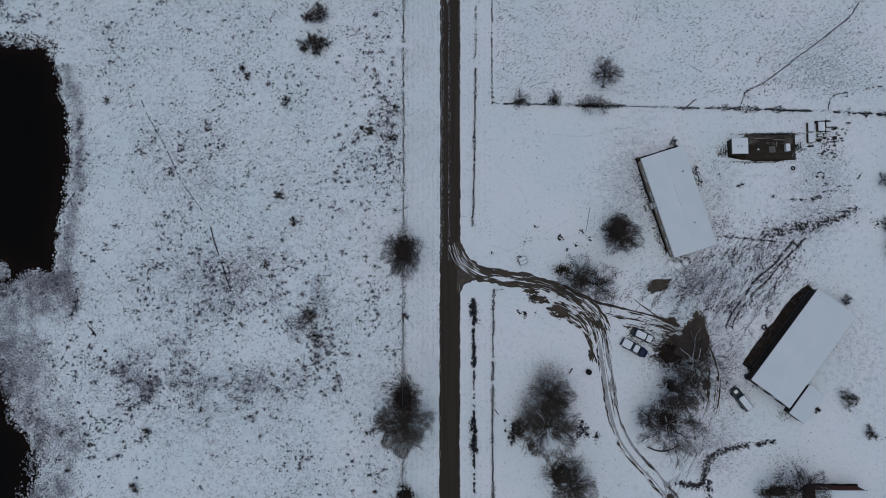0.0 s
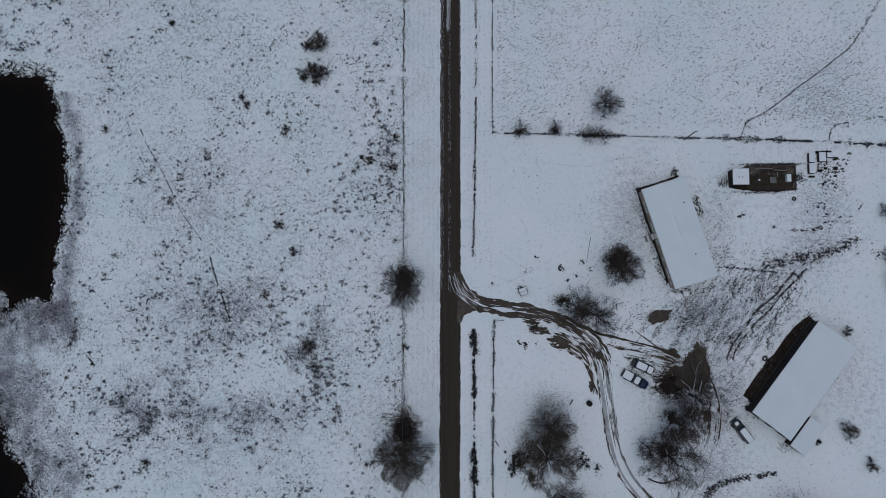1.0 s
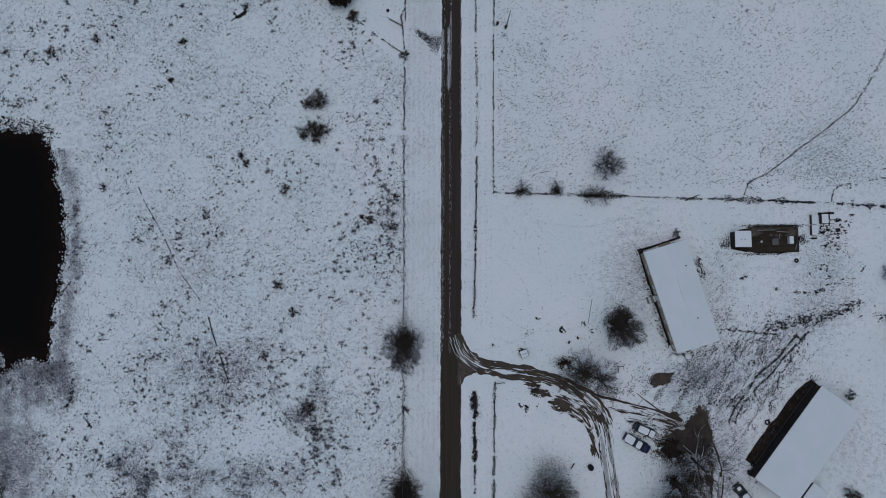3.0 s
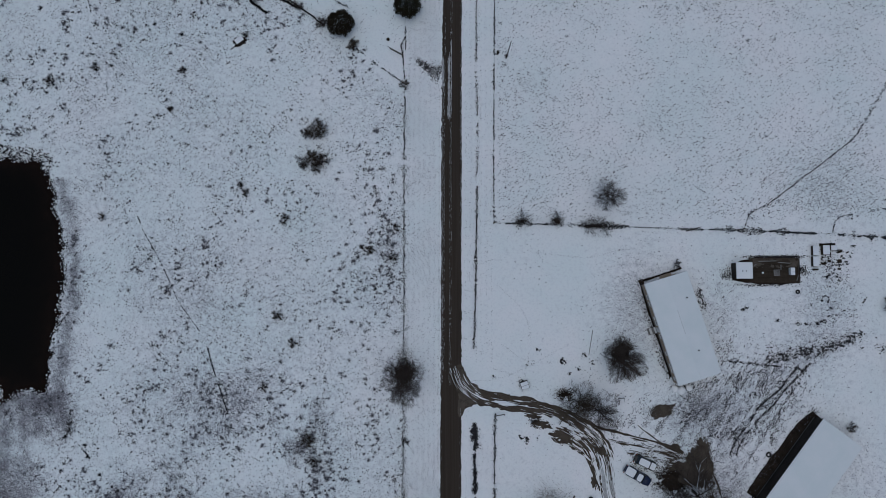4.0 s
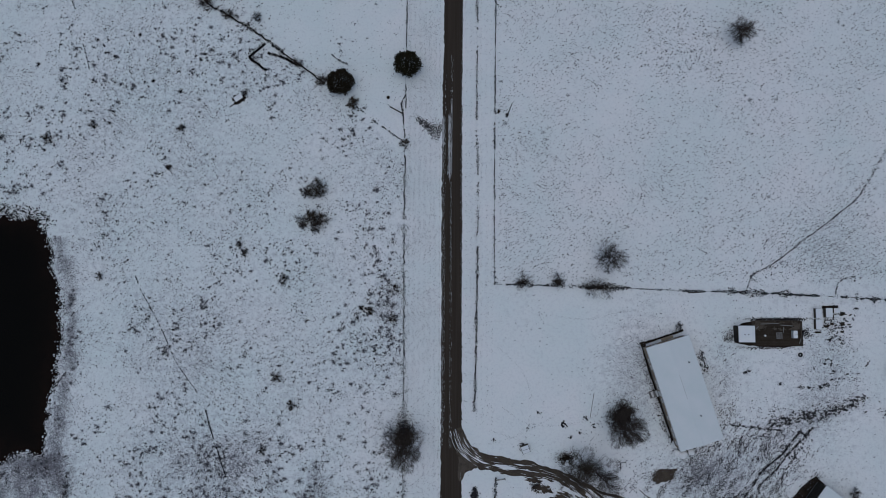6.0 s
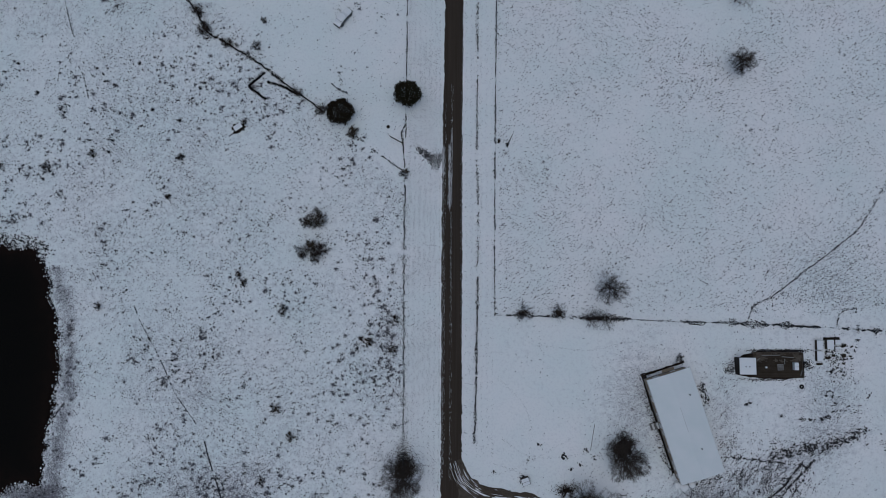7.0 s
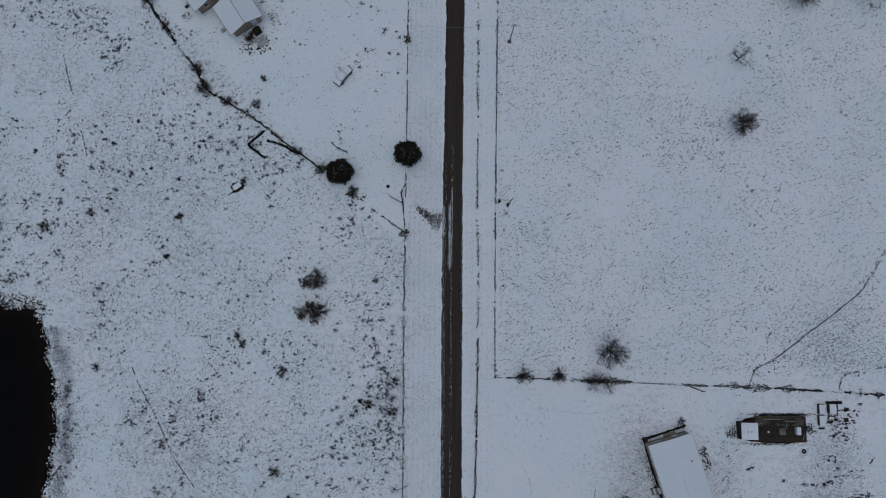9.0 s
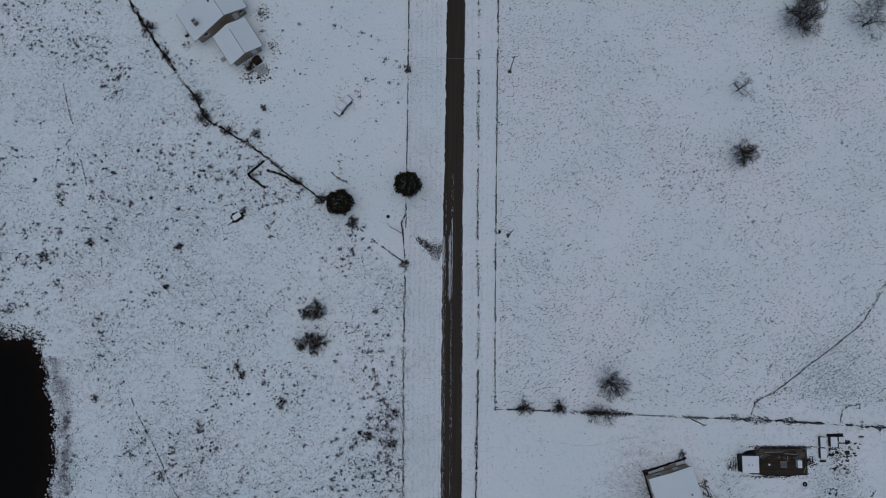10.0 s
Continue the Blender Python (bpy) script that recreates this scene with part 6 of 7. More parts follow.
patio = thing("patio_slab", -39.0, 98.3, 33.9, "pale snowy patio slab edged with stones", "patio")
part("slab", boxes((-0.9, 1.1, -1.1, 0.8, -0.05, 0.12), bevel=0.02), SLUSH, patio)
for k, (sx, sy, sr) in enumerate(((1.3, -0.9, 0.2), (0.9, -1.35, 0.16), (0.3, -1.5, 0.2), (-0.4, -1.3, 0.15), (1.35, 0.1, 0.16), (-1.0, -1.2, 0.2))):
    bm = bmesh.new()
    bmesh.ops.create_icosphere(bm, subdivisions=1, radius=sr, matrix=Matrix.Translation((sx, sy, 0.08)) @ Matrix.Rotation(k, 4, "Z") @ Matrix.Diagonal((1.2, 0.8, 0.7, 1)))
    part("stone", bm, LITTER, patio)
x, y = RNG.normal(-39.9, 1.1, 160), RNG.normal(98.7, 1.0, 160)
tufts("patio_litter", x, y, RNG.uniform(0.05, 0.15, 160), 0.12, CLOD, "dark litter strewn round the patio", "litter")
hut = thing("dog_kennel", -39.6, 99.9, 33.9, "small dark kennel beside the garage", "kennel")
part("wall", boxes((-0.7, 0.7, -0.55, 0.55, -0.05, 0.9)), BROWN_WALL, hut)
part("roof", prism(bmesh.new(), [(-0.8, 0.904), (0.8, 0.904), (0, 1.3)], -0.65, 0.65), LITTER, hut)
bare_tree("shrub", -41.0, 98.6, 1.2, 1.1, 777, "tangled brush pile beside the garage wall", "shrub", 9, 1.0, False, BARK, TWIG)
step_ = thing("concrete_step", -46.3, 100.3, 33.2, "pale snow-dusted concrete step by the garage", "step")
part("slab", boxes((-0.45, 0.45, -0.35, 0.35, -0.05, 0.25), bevel=0.02), SLUSH, step_)
crate = thing("snowy_bin", -53.5, 105.1, 33.9, "small snow-topped bin against the house", "bin")
part("body", boxes((-0.35, 0.35, -0.3, 0.3, -0.03, 0.9), bevel=0.02), BLACK_PAINT, crate)
part("snow_cap", boxes((-0.33, 0.33, -0.28, 0.28, 0.902, 0.98), bevel=0.03), SNOW, crate)


# ---- yard: small shed, platform, stacks ----
shed = thing("garden_shed", 49.68, 26.55, 0, "small shed with a square snowy roof", "shed")
part("wall", boxes((-1.35, 1.35, -1.35, -1.23, -0.05, 2.0), (-1.35, 1.35, 1.23, 1.35, -0.05, 2.0), (-1.35, -1.23, -1.23, 1.23, -0.05, 2.0), (1.23, 1.35, -1.23, 1.23, -0.05, 2.0)), BROWN_WALL, shed)
part("roof", boxes((-1.45, 1.45, -1.47, 1.47, 2.004, 2.08)), METAL, shed)
part("roof_snow", boxes((-1.43, 1.43, -1.45, 1.45, 2.084, 2.18), bevel=0.04), SNOW, shed, "smooth unbroken snow layer")
for vx in (-0.35, 0.3):
    part("roof_vent", tube(bmesh.new(), vx, -0.1, 2.15, 2.24, 0.16, 0.1, 10), SLUSH, shed, "small snow-dusted roof vent")
deck = thing("timber_platform", 55.7, 26.6, 0, "low dark wet timber platform cleared of snow", "platform", z=0.0)
plank_me = bpy.data.meshes.new("plank")
bm = boxes((-4.3, 4.3, -0.094, 0.094, 0, 0.045))
bm.to_mesh(plank_me)
bm.free()
plank_me.materials.append(DARK_WOOD)
for k in range(22):
    child("plank", plank_me, deck, (0.02 * math.sin(7 * k), -2.1 + 0.2 * k, 0.22 + 0.006 * math.sin(3.7 * k)))
for yy in (-2.0, 0.0, 2.0):
    part("joist", boxes((-4.25, 4.25, yy - 0.06, yy + 0.06, -0.1, 0.205)), OLD_WOOD, deck)
part("edge_board", boxes((-4.36, 4.36, 2.21, 2.27, 0.05, 0.42)), OLD_WOOD, deck)
part("edge_board", boxes((4.38, 4.44, -2.2, 2.2, 0.05, 0.42)), OLD_WOOD, deck)
x, y = scatter(700, 51.5, 60.3, 27.2, 28.7, lambda a, b: 0.35 + 0.6 * vnoise(a, b, 1.2, 141))
tufts("frost_patches", x, y, RNG.uniform(0.05, 0.2, len(x)), 0.02, GRAVEL, "thin grey frost along the platform edge", "frost", ang=0, long=2.0, lift=0.26 - ground_z(x, y))
pal = thing("pallet", 56.2, 26.2, 3, "grey wooden pallet on the dark platform", "pallet", z=0.28)
for k in range(6):
    part("slat", boxes((-0.55, 0.55, -0.52 + 0.19 * k, -0.39 + 0.19 * k, 0.09, 0.11)), GREY_WOOD, pal)
for a in (-0.5, 0, 0.42):
    part("bearer", boxes((a, a + 0.09, -0.52, 0.56, 0.0, 0.088)), OLD_WOOD, pal)
freezer = thing("white_chest", 58.7, 26.45, 0, "white chest with a dark gap across its lid", "chest", z=0.28)
part("body", boxes((-0.36, 0.36, -0.65, 0.65, 0, 0.75), bevel=0.03), WHITE, freezer)
part("lid", boxes((-0.37, 0.37, -0.66, -0.05, 0.755, 0.82), bevel=0.02), SNOW, freezer)
part("lid", boxes((-0.37, 0.37, 0.03, 0.66, 0.755, 0.82), bevel=0.02), SNOW, freezer)
bucket = thing("bucket", 53.6, 26.2, 0, "small round snow-filled bucket on the platform", "bucket", z=0.28)
part("body", tube(bmesh.new(), 0, 0, 0, 0.34, 0.16, 0.2, 14), METAL, bucket)
part("snow_fill", tube(bmesh.new(), 0, 0, 0.342, 0.38, 0.18, 0.14, 14), SNOW, bucket)
for k, (a, b, ln, rz) in enumerate(((54.6, 28.3, 3.2, 2), (57.6, 28.0, 2.2, -4), (57.0, 27.2, 0.9, 88), (59.9, 25.3, 1.1, 70), (52.3, 27.5, 0.9, 40))):
    board = thing("loose_board", a, b, rz, "loose weathered board lying on the platform", "board", "boards on the platform", z=0.28)
    part("board_body", boxes((-ln / 2, ln / 2, -0.07, 0.07, 0, 0.03)), GREY_WOOD, board)


def pallet_stack(x, y, w, l, h, rz=0, snow=True):
    st = thing("pallet_stack", x, y, rz, "stack of dark timber pallets topped with snow" if snow else "low stack of dark timber with patchy snow", "pallet stack", "timber stacks in the yard")
    n = max(2, int(h / 0.14))
    for k in range(n):
        z0 = h * k / n
        part("deck_board", boxes((-w / 2, w / 2, -l / 2, l / 2, z0 + 0.06, z0 + h / n - 0.01)), OLD_WOOD if snow else DARK_WOOD, st)
        part("bearer", boxes((-w / 2 + 0.03, w / 2 - 0.03, -l / 2 + 0.05, -l / 2 + 0.15, z0, z0 + 0.056), (-w / 2 + 0.03, w / 2 - 0.03, l / 2 - 0.15, l / 2 - 0.05, z0, z0 + 0.056)), OLD_WOOD, st)
    if snow:
        part("snow_cap", boxes((-w / 2 + 0.02, w / 2 - 0.02, -l / 2 + 0.02, l / 2 - 0.02, h, h + 0.1), bevel=0.03), SNOW, st, "even cap of white snow")
    return st


for row in ((63.1, 30.2, 1.05, 1.7, 0.7), (63.05, 28.25, 1.05, 1.8, 0.7), (64.9, 30.3, 1.2, 1.7, 0.8), (66.4, 30.7, 1.1, 0.9, 0.6), (66.3, 29.7, 0.9, 0.5, 0.5), (64.8, 28.7, 0.9, 0.35, 0.4)):
    pallet_stack(*row)
for row in ((64.7, 27.9, 0.8, 0.3, 0.3), (65.7, 28.3, 0.5, 0.35, 0.3), (67.6, 30.0, 0.7, 0.35, 0.3, 20), (67.5, 28.3, 0.6, 0.6, 0.35, 10), (68.7, 28.2, 0.5, 0.25, 0.25), (67.4, 26.9, 0.5, 0.3, 0.25, -15), (63.2, 26.8, 1.0, 0.3, 0.25), (69.0, 29.9, 0.5, 0.2, 0.2, 30)):
    pallet_stack(*row, snow=False)
x, y = RNG.normal(66.6, 1.6, 260), np.repeat([30.3, 29.2, 28.3, 27.0, 25.6], 52) + RNG.normal(0, 0.22, 260)
fuzz("stack_weeds", x[::9], y[::9], 10, 0.14, 0.22, 0.09, DARK_GRASS, "dark weeds and bark among timber stacks", "weeds")


# ---- vehicles ----
def vehicle(name, x, y, rz, length, width, height, paint, outline, cab, snow, label, buried=False):
    """A parked vehicle, front along its own x axis. outline: side view; cab: glasshouse x0, x1, belt, roof; snow: boxes."""
    car = thing(name, x, y, rz, label, "car")
    top = sorted((a, b) for a, b in outline if b > 0.4)
    xs = np.concatenate([[-0.5, -0.495, -0.48], np.linspace(-0.45, 0.45, 21), [0.48, 0.495, 0.5]])
    bm, rings = bmesh.new(), []
    for u in xs:
        end = abs(2 * u) ** 9
        w, zt = 0.5 * width * (1 - 0.13 * abs(2 * u) ** 4 - 0.30 * end), height * (np.interp(u, *zip(*top)) - 0.04 * end)
        zb = height * (outline[0][1] + 0.03 * end)
        side = [(0.86, zb), (0.98, zb + 0.12), (1.0, 0.5 * (zb + zt)), (0.97, zt - 0.10), (0.90, zt - 0.02), (0.6, zt + 0.012), (0.0, zt + 0.02)]
        rings.append([bm.verts.new((u * length, -w * a, b)) for a, b in side] + [bm.verts.new((u * length, w * a, b)) for a, b in side[-2::-1]])
    for p, q in zip(rings, rings[1:]):
        for k in range(len(p)):
            bm.faces.new((p[k - 1], p[k], q[k], q[k - 1]))
    bm.faces.new(rings[0])
    bm.faces.new(rings[-1])
    for f in bm.faces:
        f.smooth = len(f.verts) == 4
    bmesh.ops.recalc_face_normals(bm, faces=bm.faces)
    part("body", bm, paint, car)
    x0, x1, z0, z1 = cab[0] * length, cab[1] * length, cab[2] * height, height
    bm = prism(bmesh.new(), [(x0, z0 + 0.002), (x1, z0 + 0.002), (x1 - 0.55, z1 - 0.05), (x0 + cab[3], z1 - 0.05)], -width / 2 + 0.08, width / 2 - 0.08)
    for v in bm.verts:
        if v.co.z > z0 + 0.2:
            v.co.y *= 0.84
    bmesh.ops.bevel(bm, geom=[e for e in bm.edges if e.calc_length() < 1.3 or max(v.co.z for v in e.verts) > z0 + 0.2], offset=0.07, segments=2, affect="EDGES", profile=0.6)
    part("windows", bm, GLASS, car, "dark glazing")
    part("roof_panel", boxes((x0 + cab[3] - 0.05, x1 - 0.5, -width * 0.39, width * 0.39, z1 - 0.048, z1), bevel=0.02), paint, car)
    for s in snow:
        bm = boxes((s[0] * length, s[1] * length, -width * s[2], width * s[2], s[3] * height - 0.05, s[3] * height + 0.1))
        bmesh.ops.bevel(bm, geom=[e for e in bm.edges if abs(e.verts[0].co.z - e.verts[1].co.z) > 0.1], offset=0.24 * min(1.0, 2 * width * s[2], length * (s[1] - s[0])), segments=4, affect="EDGES", profile=0.5)
        bmesh.ops.bevel(bm, geom=[e for e in bm.edges if min(v.co.z for v in e.verts) > s[3] * height], offset=0.06, segments=2, affect="EDGES", profile=0.5)
        part("snow_cap", bm, SNOW, car, "layer of white snow")
    if buried:
        bm = prism(bmesh.new(), [(x0 - 0.05, z0 + 0.03), (x1 + 0.05, z0 + 0.03), (x1 - 0.5, z1 - 0.01), (x0 + cab[3] - 0.05, z1 - 0.01)], -width / 2 + 0.12, width / 2 - 0.12)
        part("snow_cap", bm, SNOW, car, "layer of white snow")
    for fx in (0.31, -0.30):
        for side in (-1, 1):
            bm = bmesh.new()
            bmesh.ops.create_cone(bm, cap_ends=True, segments=18, radius1=0.34, radius2=0.34, depth=0.22, matrix=Matrix.Translation((fx * length, side * (width / 2 - 0.09), 0.33)) @ Matrix.Rotation(radians(90), 4, "X"))
            tyre = part("wheel", bm, RUBBER, car)
            bm = bmesh.new()
            bmesh.ops.create_cone(bm, cap_ends=True, segments=14, radius1=0.2, radius2=0.18, depth=0.03, matrix=Matrix.Translation((fx * length, side * (width / 2 + 0.035), 0.33)) @ Matrix.Rotation(radians(90), 4, "X"))
            part("rim", bm, METAL, tyre)
    for side in (-1, 1):
        part("headlight", boxes((length / 2 - 0.06, length / 2 + 0.015, side * width * 0.36 - 0.16, side * width * 0.36 + 0.16, 0.40 * height, 0.50 * height), bevel=0.015), LAMP_GLASS, car)
        part("tail_light", boxes((-length / 2 - 0.015, -length / 2 + 0.05, side * width * 0.40 - 0.09, side * width * 0.40 + 0.09, 0.40 * height, 0.53 * height), bevel=0.015), RED_LENS, car)
        part("mirror", boxes((x1 - 0.55, x1 - 0.42, side * (width / 2 + 0.08) - 0.08, side * (width / 2 + 0.08) + 0.08, z0 - 0.02, z0 + 0.12), bevel=0.02), paint, car)
    part("bumper", boxes((length / 2 - 0.04, length / 2 + 0.06, -width * 0.46, width * 0.46, 0.30, 0.46), bevel=0.03), BLACK_PAINT, car)
    part("bumper", boxes((-length / 2 - 0.06, -length / 2 + 0.04, -width * 0.46, width * 0.46, 0.30, 0.46), bevel=0.03), BLACK_PAINT, car)
    return car


SEDAN = [(-0.5, 0.2), (0.5, 0.2), (0.5, 0.48), (0.46, 0.56), (0.16, 0.63), (-0.30, 0.64), (-0.5, 0.58)]
PICKUP = [(-0.5, 0.25), (0.5, 0.25), (0.5, 0.54), (0.47, 0.60), (0.20, 0.64), (-0.08, 0.64), (-0.5, 0.60)]
vehicle("pickup_truck", 30.5, -9.55, -29.5, 4.85, 1.72, 1.65, BLUE_PAINT, PICKUP, (-0.10, 0.24, 0.63, 0.15), [(-0.47, -0.12, 0.42, 0.61), (-0.055, 0.13, 0.37, 1.0)], "dark blue pickup truck with snow on bed and roof")
vehicle("sedan", 31.95, -7.35, -25, 4.0, 1.62, 1.4, BLACK_PAINT, SEDAN, (-0.42, 0.24, 0.62, 0.45), [(-0.33, 0.13, 0.36, 1.0), (0.18, 0.46, 0.37, 0.60)], "dark sedan with snow on roof and bonnet")
vehicle("estate_car", 49.0, -18.45, 127, 4.5, 1.68, 1.6, BLACK_PAINT, SEDAN, (-0.49, 0.22, 0.62, 0.18), [(-0.45, 0.13, 0.33, 1.0), (0.29, 0.42, 0.20, 0.58)], "dark grey estate car with a snow-covered roof")
vehicle("sedan", -23.0, 91.1, 52.5, 4.1, 1.6, 1.38, SILVER, SEDAN, (-0.38, 0.22, 0.62, 0.45), [(-0.27, 0.09, 0.40, 1.0), (0.18, 0.47, 0.44, 0.62), (-0.49, -0.36, 0.44, 0.63)], "parked sedan wholly covered with snow", True)

# ---- small things ----
cab_ = thing("utility_cabinet", 10.8, 6.05, 20, "small pale utility cabinet topped with snow", "cabinet")
part("body", boxes((-0.72, 0.72, -0.66, 0.66, -0.03, 0.9), bevel=0.02), OLD_WOOD, cab_)
part("snow_cap", boxes((-0.66, 0.66, -0.02, 0.62, 0.902, 1.0), bevel=0.03), SNOW, cab_, "snow lying on the back half")
part("snow_cap", boxes((-0.66, 0.66, -0.62, -0.07, 0.902, 0.98), bevel=0.03), SNOW, cab_, "snow lying on the front half")
part("side_pole", tube(bmesh.new(), -0.95, 0.2, -0.1, 1.4, 0.06, 0.05, 8), OLD_WOOD, cab_)
frame_ = thing("cattle_frame", 28.05, 3.3, 5, "three-sided low metal frame in the snow", "frame")
part("rail", boxes((-0.55, 0.55, 0.45, 0.55, 0.4, 0.5)), BLACK_PAINT, frame_)
part("rail", boxes((-0.55, -0.45, -0.55, 0.45, 0.4, 0.5)), BLACK_PAINT, frame_)
part("rail", boxes((0.47, 0.53, -0.2, 0.45, 0.4, 0.48)), METAL, frame_)
for a, b in ((-0.5, 0.5), (0.5, 0.5), (-0.5, -0.5)):
    part("leg", boxes((a - 0.04, a + 0.04, b - 0.04, b + 0.04, -0.05, 0.4)), BLACK_PAINT, frame_)
rail_ = thing("rail_panel", 6.3, 0.75, 9, "short grey timber rail at the lawn corner", "rail")
part("rail", boxes((-0.95, 0.95, -0.04, 0.04, 0.85, 1.0), bevel=0.01), GREY_WOOD, rail_)
part("rail", boxes((-0.95, 0.95, -0.03, 0.03, 0.4, 0.52), bevel=0.01), GREY_WOOD, rail_)
for a in (-0.9, 0.9):
    part("post", boxes((a - 0.06, a + 0.06, -0.16, -0.04, -0.1, 1.1), bevel=0.01), GREY_WOOD, rail_)
corner = thing("corner_post", 5.45, 35.25, 0, "stout dark fence corner post with brace", "post")
part("post", tube(bmesh.new(), 0, 0, -0.2, 1.35, 0.11, 0.10, 10), OLD_WOOD, corner)
child("brace", raw_mesh("brace", *frusta([(0.0, 0.0, 1.0, 1.3, -0.02, 0.05, 0.05, 0.05)], 7), OLD_WOOD, True), corner)
fuzz("post_weeds", np.array([5.4, 5.55, 5.6, 5.45, 5.5]), np.array([35.2, 35.5, 36.4, 37.4, 38.2]), 22, 0.14, 0.22, 0.07, DARK_GRASS, "dark weeds round a fence corner", "weeds")
for sx_, sy_, sr_, tall in ((37.5, 5.5, 0.62, 0.5), (38.7, 5.2, 0.75, 0.6), (40.1, 5.7, 0.6, 0.7)):
    mound = thing("snow_mound", sx_, sy_, 20, "snow mound over garden clutter beside the wall", "snow mound")
    bm = bmesh.new()
    bmesh.ops.create_icosphere(bm, subdivisions=3, radius=sr_)
    for v in bm.verts:
        v.co = v.co * (1 + 0.22 * noise.noise(v.co * 2.6 + Vector((sx_, sy_, 0))))
        v.co.z = max(-0.05, v.co.z * tall + 0.08)
    for f in bm.faces:
        f.smooth = True
    part("mound", bm, SNOW, mound)
fuzz("mound_weeds", np.array([38.0, 38.3, 39.3, 39.5, 40.6, 37.0]), np.array([5.9, 5.6, 5.9, 5.4, 6.2, 5.9]), 22, 0.2, 0.24, 0.08, DARK_GRASS, "dark weeds between the snow mounds", "weeds")
barrel = thing("barrel", 22.4, -13.9, 0, "dark open barrel standing in snow", "barrel")
part("body", tube(bmesh.new(), 0, 0, -0.05, 0.85, 0.48, 0.5, 20), RUBBER, barrel)
part("rim", tube(bmesh.new(), 0, 0, 0.852, 0.88, 0.5, 0.46, 20), RUBBER, barrel)
log = thing("log", 19.3, -13.7, 60, "short dark log lying on snow", "log")
part("log_body", boxes((-0.5, 0.5, -0.1, 0.1, 0.0, 0.2), bevel=0.06), BARK, log)


def tyre_ring(x, y, r, label):
    ob = thing("tyre", x, y, 0, label, "tyre")
    rows = [(r * math.cos(a), r * math.sin(a), 0.13, r * math.cos(a + 0.4), r * math.sin(a + 0.4), 0.13, 0.13, 0.13) for a in np.arange(0, 6.28, 0.393)]
    child("tread", raw_mesh("tread", *frusta(rows, 8), RUBBER, True), ob)
    return ob


tyre_ring(59.9, 22.8, 0.28, "black rubber tyre lying in the snow")
tyre_ring(53.7, -5.9, 0.36, "black rubber tyre lying on churned snow")
tyre_ring(55.8, -16.4, 0.25, "black rubber tyre beside the brown building")
tyre_ring(50.9, -13.2, 0.3, "black rubber tyre beside the brown building")
for k, (x0, y0, x1, y1, r) in enumerate(((5.6, -20.6, 6.3, -21.6, 0.09), (23.2, 15.9, 22.4, 11.4, 0.045))):
    pole = thing("fallen_pole", 0, 0, 0, "thin dark fallen pole lying on snow", "pole", z=0)
    z0, z1 = ground_at(x0, y0) + r, ground_at(x1, y1) + r
    child("pole_body", raw_mesh("pole_body", *frusta([(x0, y0, z0, x1, y1, z1, r, r * 0.8)], 8), BARK, True), pole)
sheet("hutch_soil", [blob(-42.45, 70.05, 1.3, 0.95, 35, 0.3, 0.03, 66)], LITTER, "dark bare soil round a small hutch", "soil")
hutch = thing("feed_hutch", -42.4, 70.0, 35, "small hutch with a snowy lid in the pasture", "hutch")
part("body", boxes((-0.75, 0.75, -0.45, 0.45, -0.05, 0.7), bevel=0.02), OLD_WOOD, hutch)
part("snow_cap", boxes((-0.8, 0.8, -0.5, 0.5, 0.704, 0.8), bevel=0.03), SNOW, hutch)
stone = thing("boulder", -14.3, 70.1, 0, "single dark boulder in the snow", "boulder")
bm = bmesh.new()
bmesh.ops.create_icosphere(bm, subdivisions=2, radius=0.32)
for v in bm.verts:
    v.co = v.co * (1 + 0.18 * noise.noise(v.co * 4)) * 1.0
    v.co.z = v.co.z * 0.7 + 0.12
part("rock", bm, LITTER, stone)
def utility_pole(x, y, h, lean, arm, label, wood=GREY_WOOD):
    mast = thing("utility_pole", x, y, 12, label, "pole")
    child("pole_shaft", raw_mesh("pole_shaft", *frusta([(0, 0, -0.3, lean, 0, h, 0.12, 0.07), (lean, 0, h, lean, 0, h + 0.02, 0.07, 0.01)], 10), wood, True), mast)
    if arm:
        part("crossarm", boxes((lean - arm, lean + arm, -0.05, 0.05, h - 0.45, h - 0.35), bevel=0.01), OLD_WOOD, mast)
        for side in (-1, 1):
            part("insulator", tube(bmesh.new(), lean + side * (arm - 0.08), 0, h - 0.349, h - 0.18, 0.05, 0.035, 8), METAL, mast)
    return mast


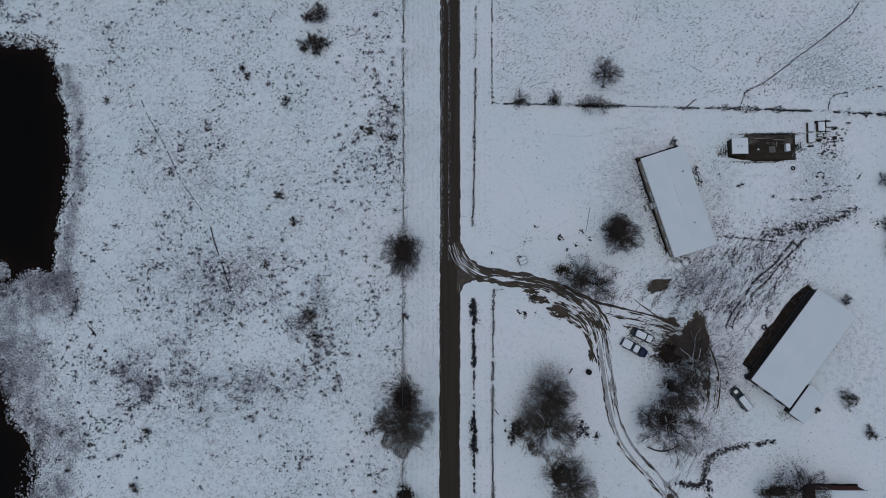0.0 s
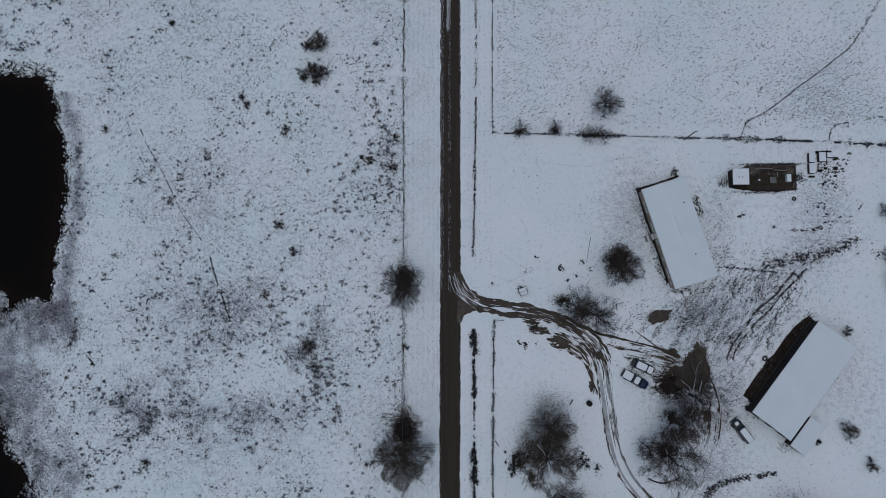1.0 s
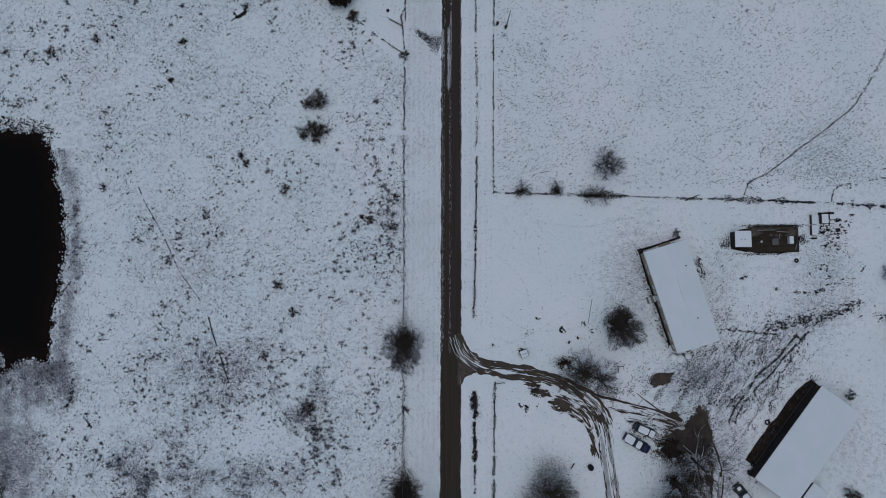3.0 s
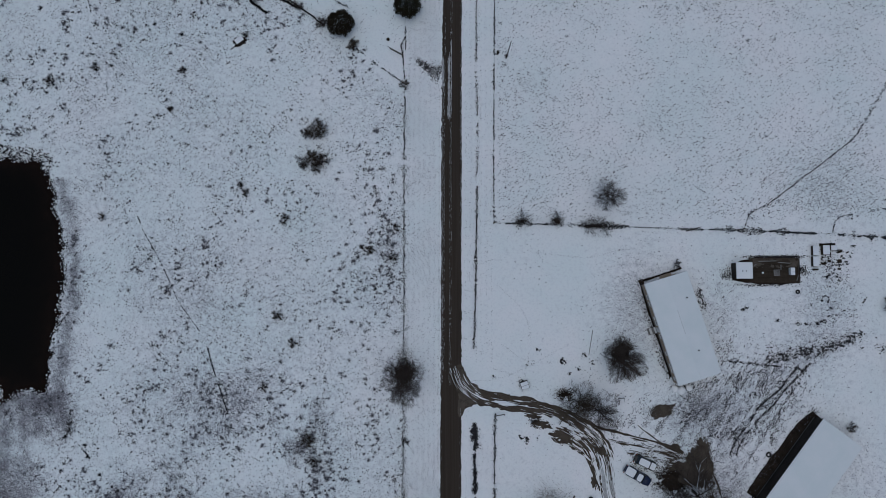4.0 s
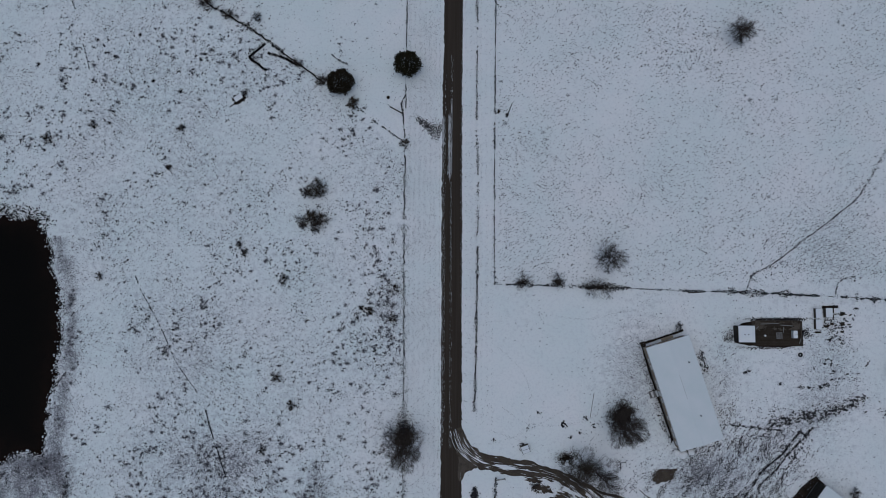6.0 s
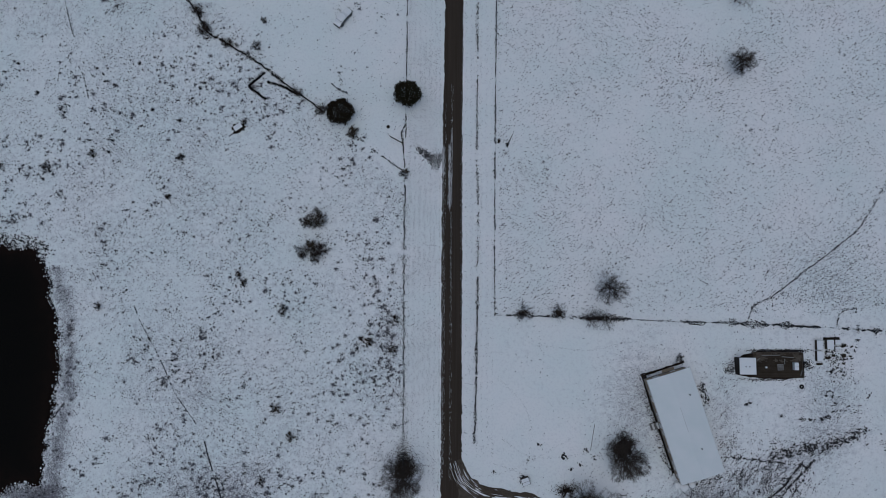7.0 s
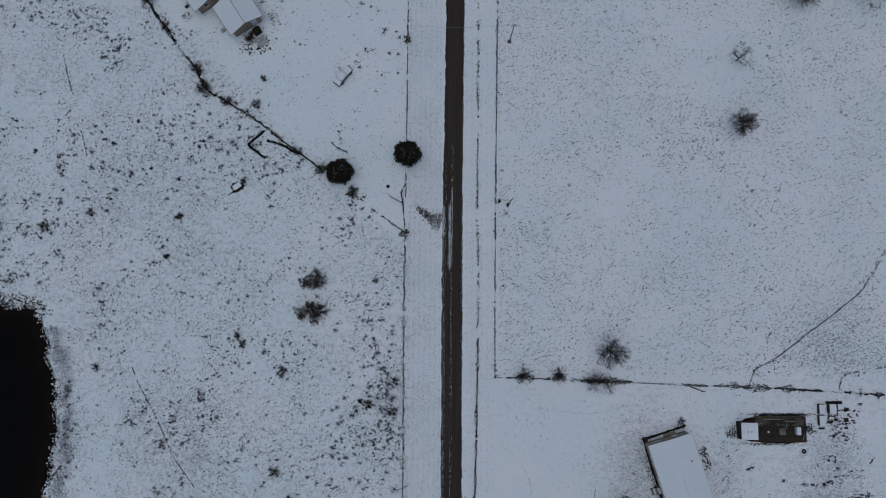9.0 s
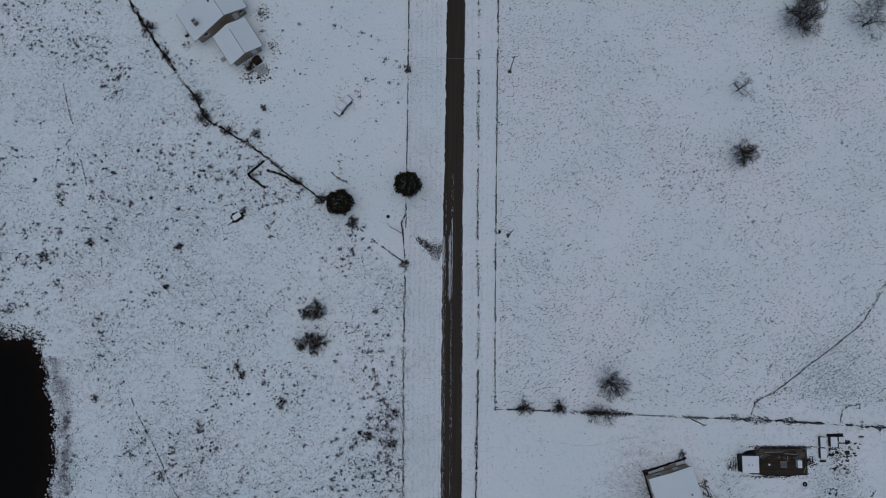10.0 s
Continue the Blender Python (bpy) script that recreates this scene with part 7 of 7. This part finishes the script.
utility_pole(40.5, 33.8, 6.2, 0.0, 0.45, "tall thin wooden utility pole by the fence", OLD_WOOD)
utility_pole(8.3, 97.9, 7.0, 0.35, 0.55, "wooden utility pole with insulators in the field")
utility_pole(8.0, 66.8, 6.6, 0.3, 0, "plain wooden utility pole in the snowy field")
utility_pole(-10.72, 98.0, 7.0, 0.2, 0, "wooden utility pole standing on the fence line")
u = np.linspace(0, 1, 25)
sag = np.stack([-10.52 + 19.16 * u, 98.04 - 0.06 * u, 6.95 - 4.0 * u * (1 - u)], -1)
cable = thing("overhead_cable", 0, 0, 0, "thin grey cable slung across the road", "cable", z=0)
child("cable_run", raw_mesh("cable_run", *frusta([(*a, *b, 0.016, 0.016) for a, b in zip(sag, sag[1:])], 4), METAL, True), cable)
x, y = np.repeat([-40.3, -41.6, -38.3, -41.0, -39.0], 26) + RNG.normal(0, 0.7, 130), np.repeat([98.6, 97.4, 96.6, 96.6, 97.6], 26) + RNG.normal(0, 0.5, 130)
tufts("yard_clutter", x, y, RNG.uniform(0.05, 0.2, 130), 0.2, LITTER, "dark weeds and clutter beside the porch", "clutter")
gate = thing("field_gate", -12.7, 67.5, -29, "dark old field gate standing open", "gate")
for k in range(5):
    part("bar", boxes((-1.4, 1.4, -0.02, 0.02, 0.25 + 0.2 * k, 0.29 + 0.2 * k)), OLD_WOOD, gate)
for a in (-1.42, 0, 1.38):
    part("upright", boxes((a, a + 0.05, -0.025, 0.025, -0.05, 1.2)), OLD_WOOD, gate)
cart = thing("garden_cart", 50.3, -14.6, 40, "dark metal garden cart beside the building", "cart")
part("tray", boxes((-0.5, 0.5, -0.35, 0.35, 0.4, 0.6), bevel=0.03), BLACK_PAINT, cart)
part("handle", boxes((0.5, 1.1, -0.03, 0.03, 0.5, 0.56)), METAL, cart)
for side in (-0.4, 0.4):
    bm = bmesh.new()
    bmesh.ops.create_cone(bm, cap_ends=True, segments=16, radius1=0.25, radius2=0.25, depth=0.08, matrix=Matrix.Translation((0, side, 0.22)) @ Matrix.Rotation(radians(90), 4, "X"))
    part("wheel", bm, RUBBER, cart)
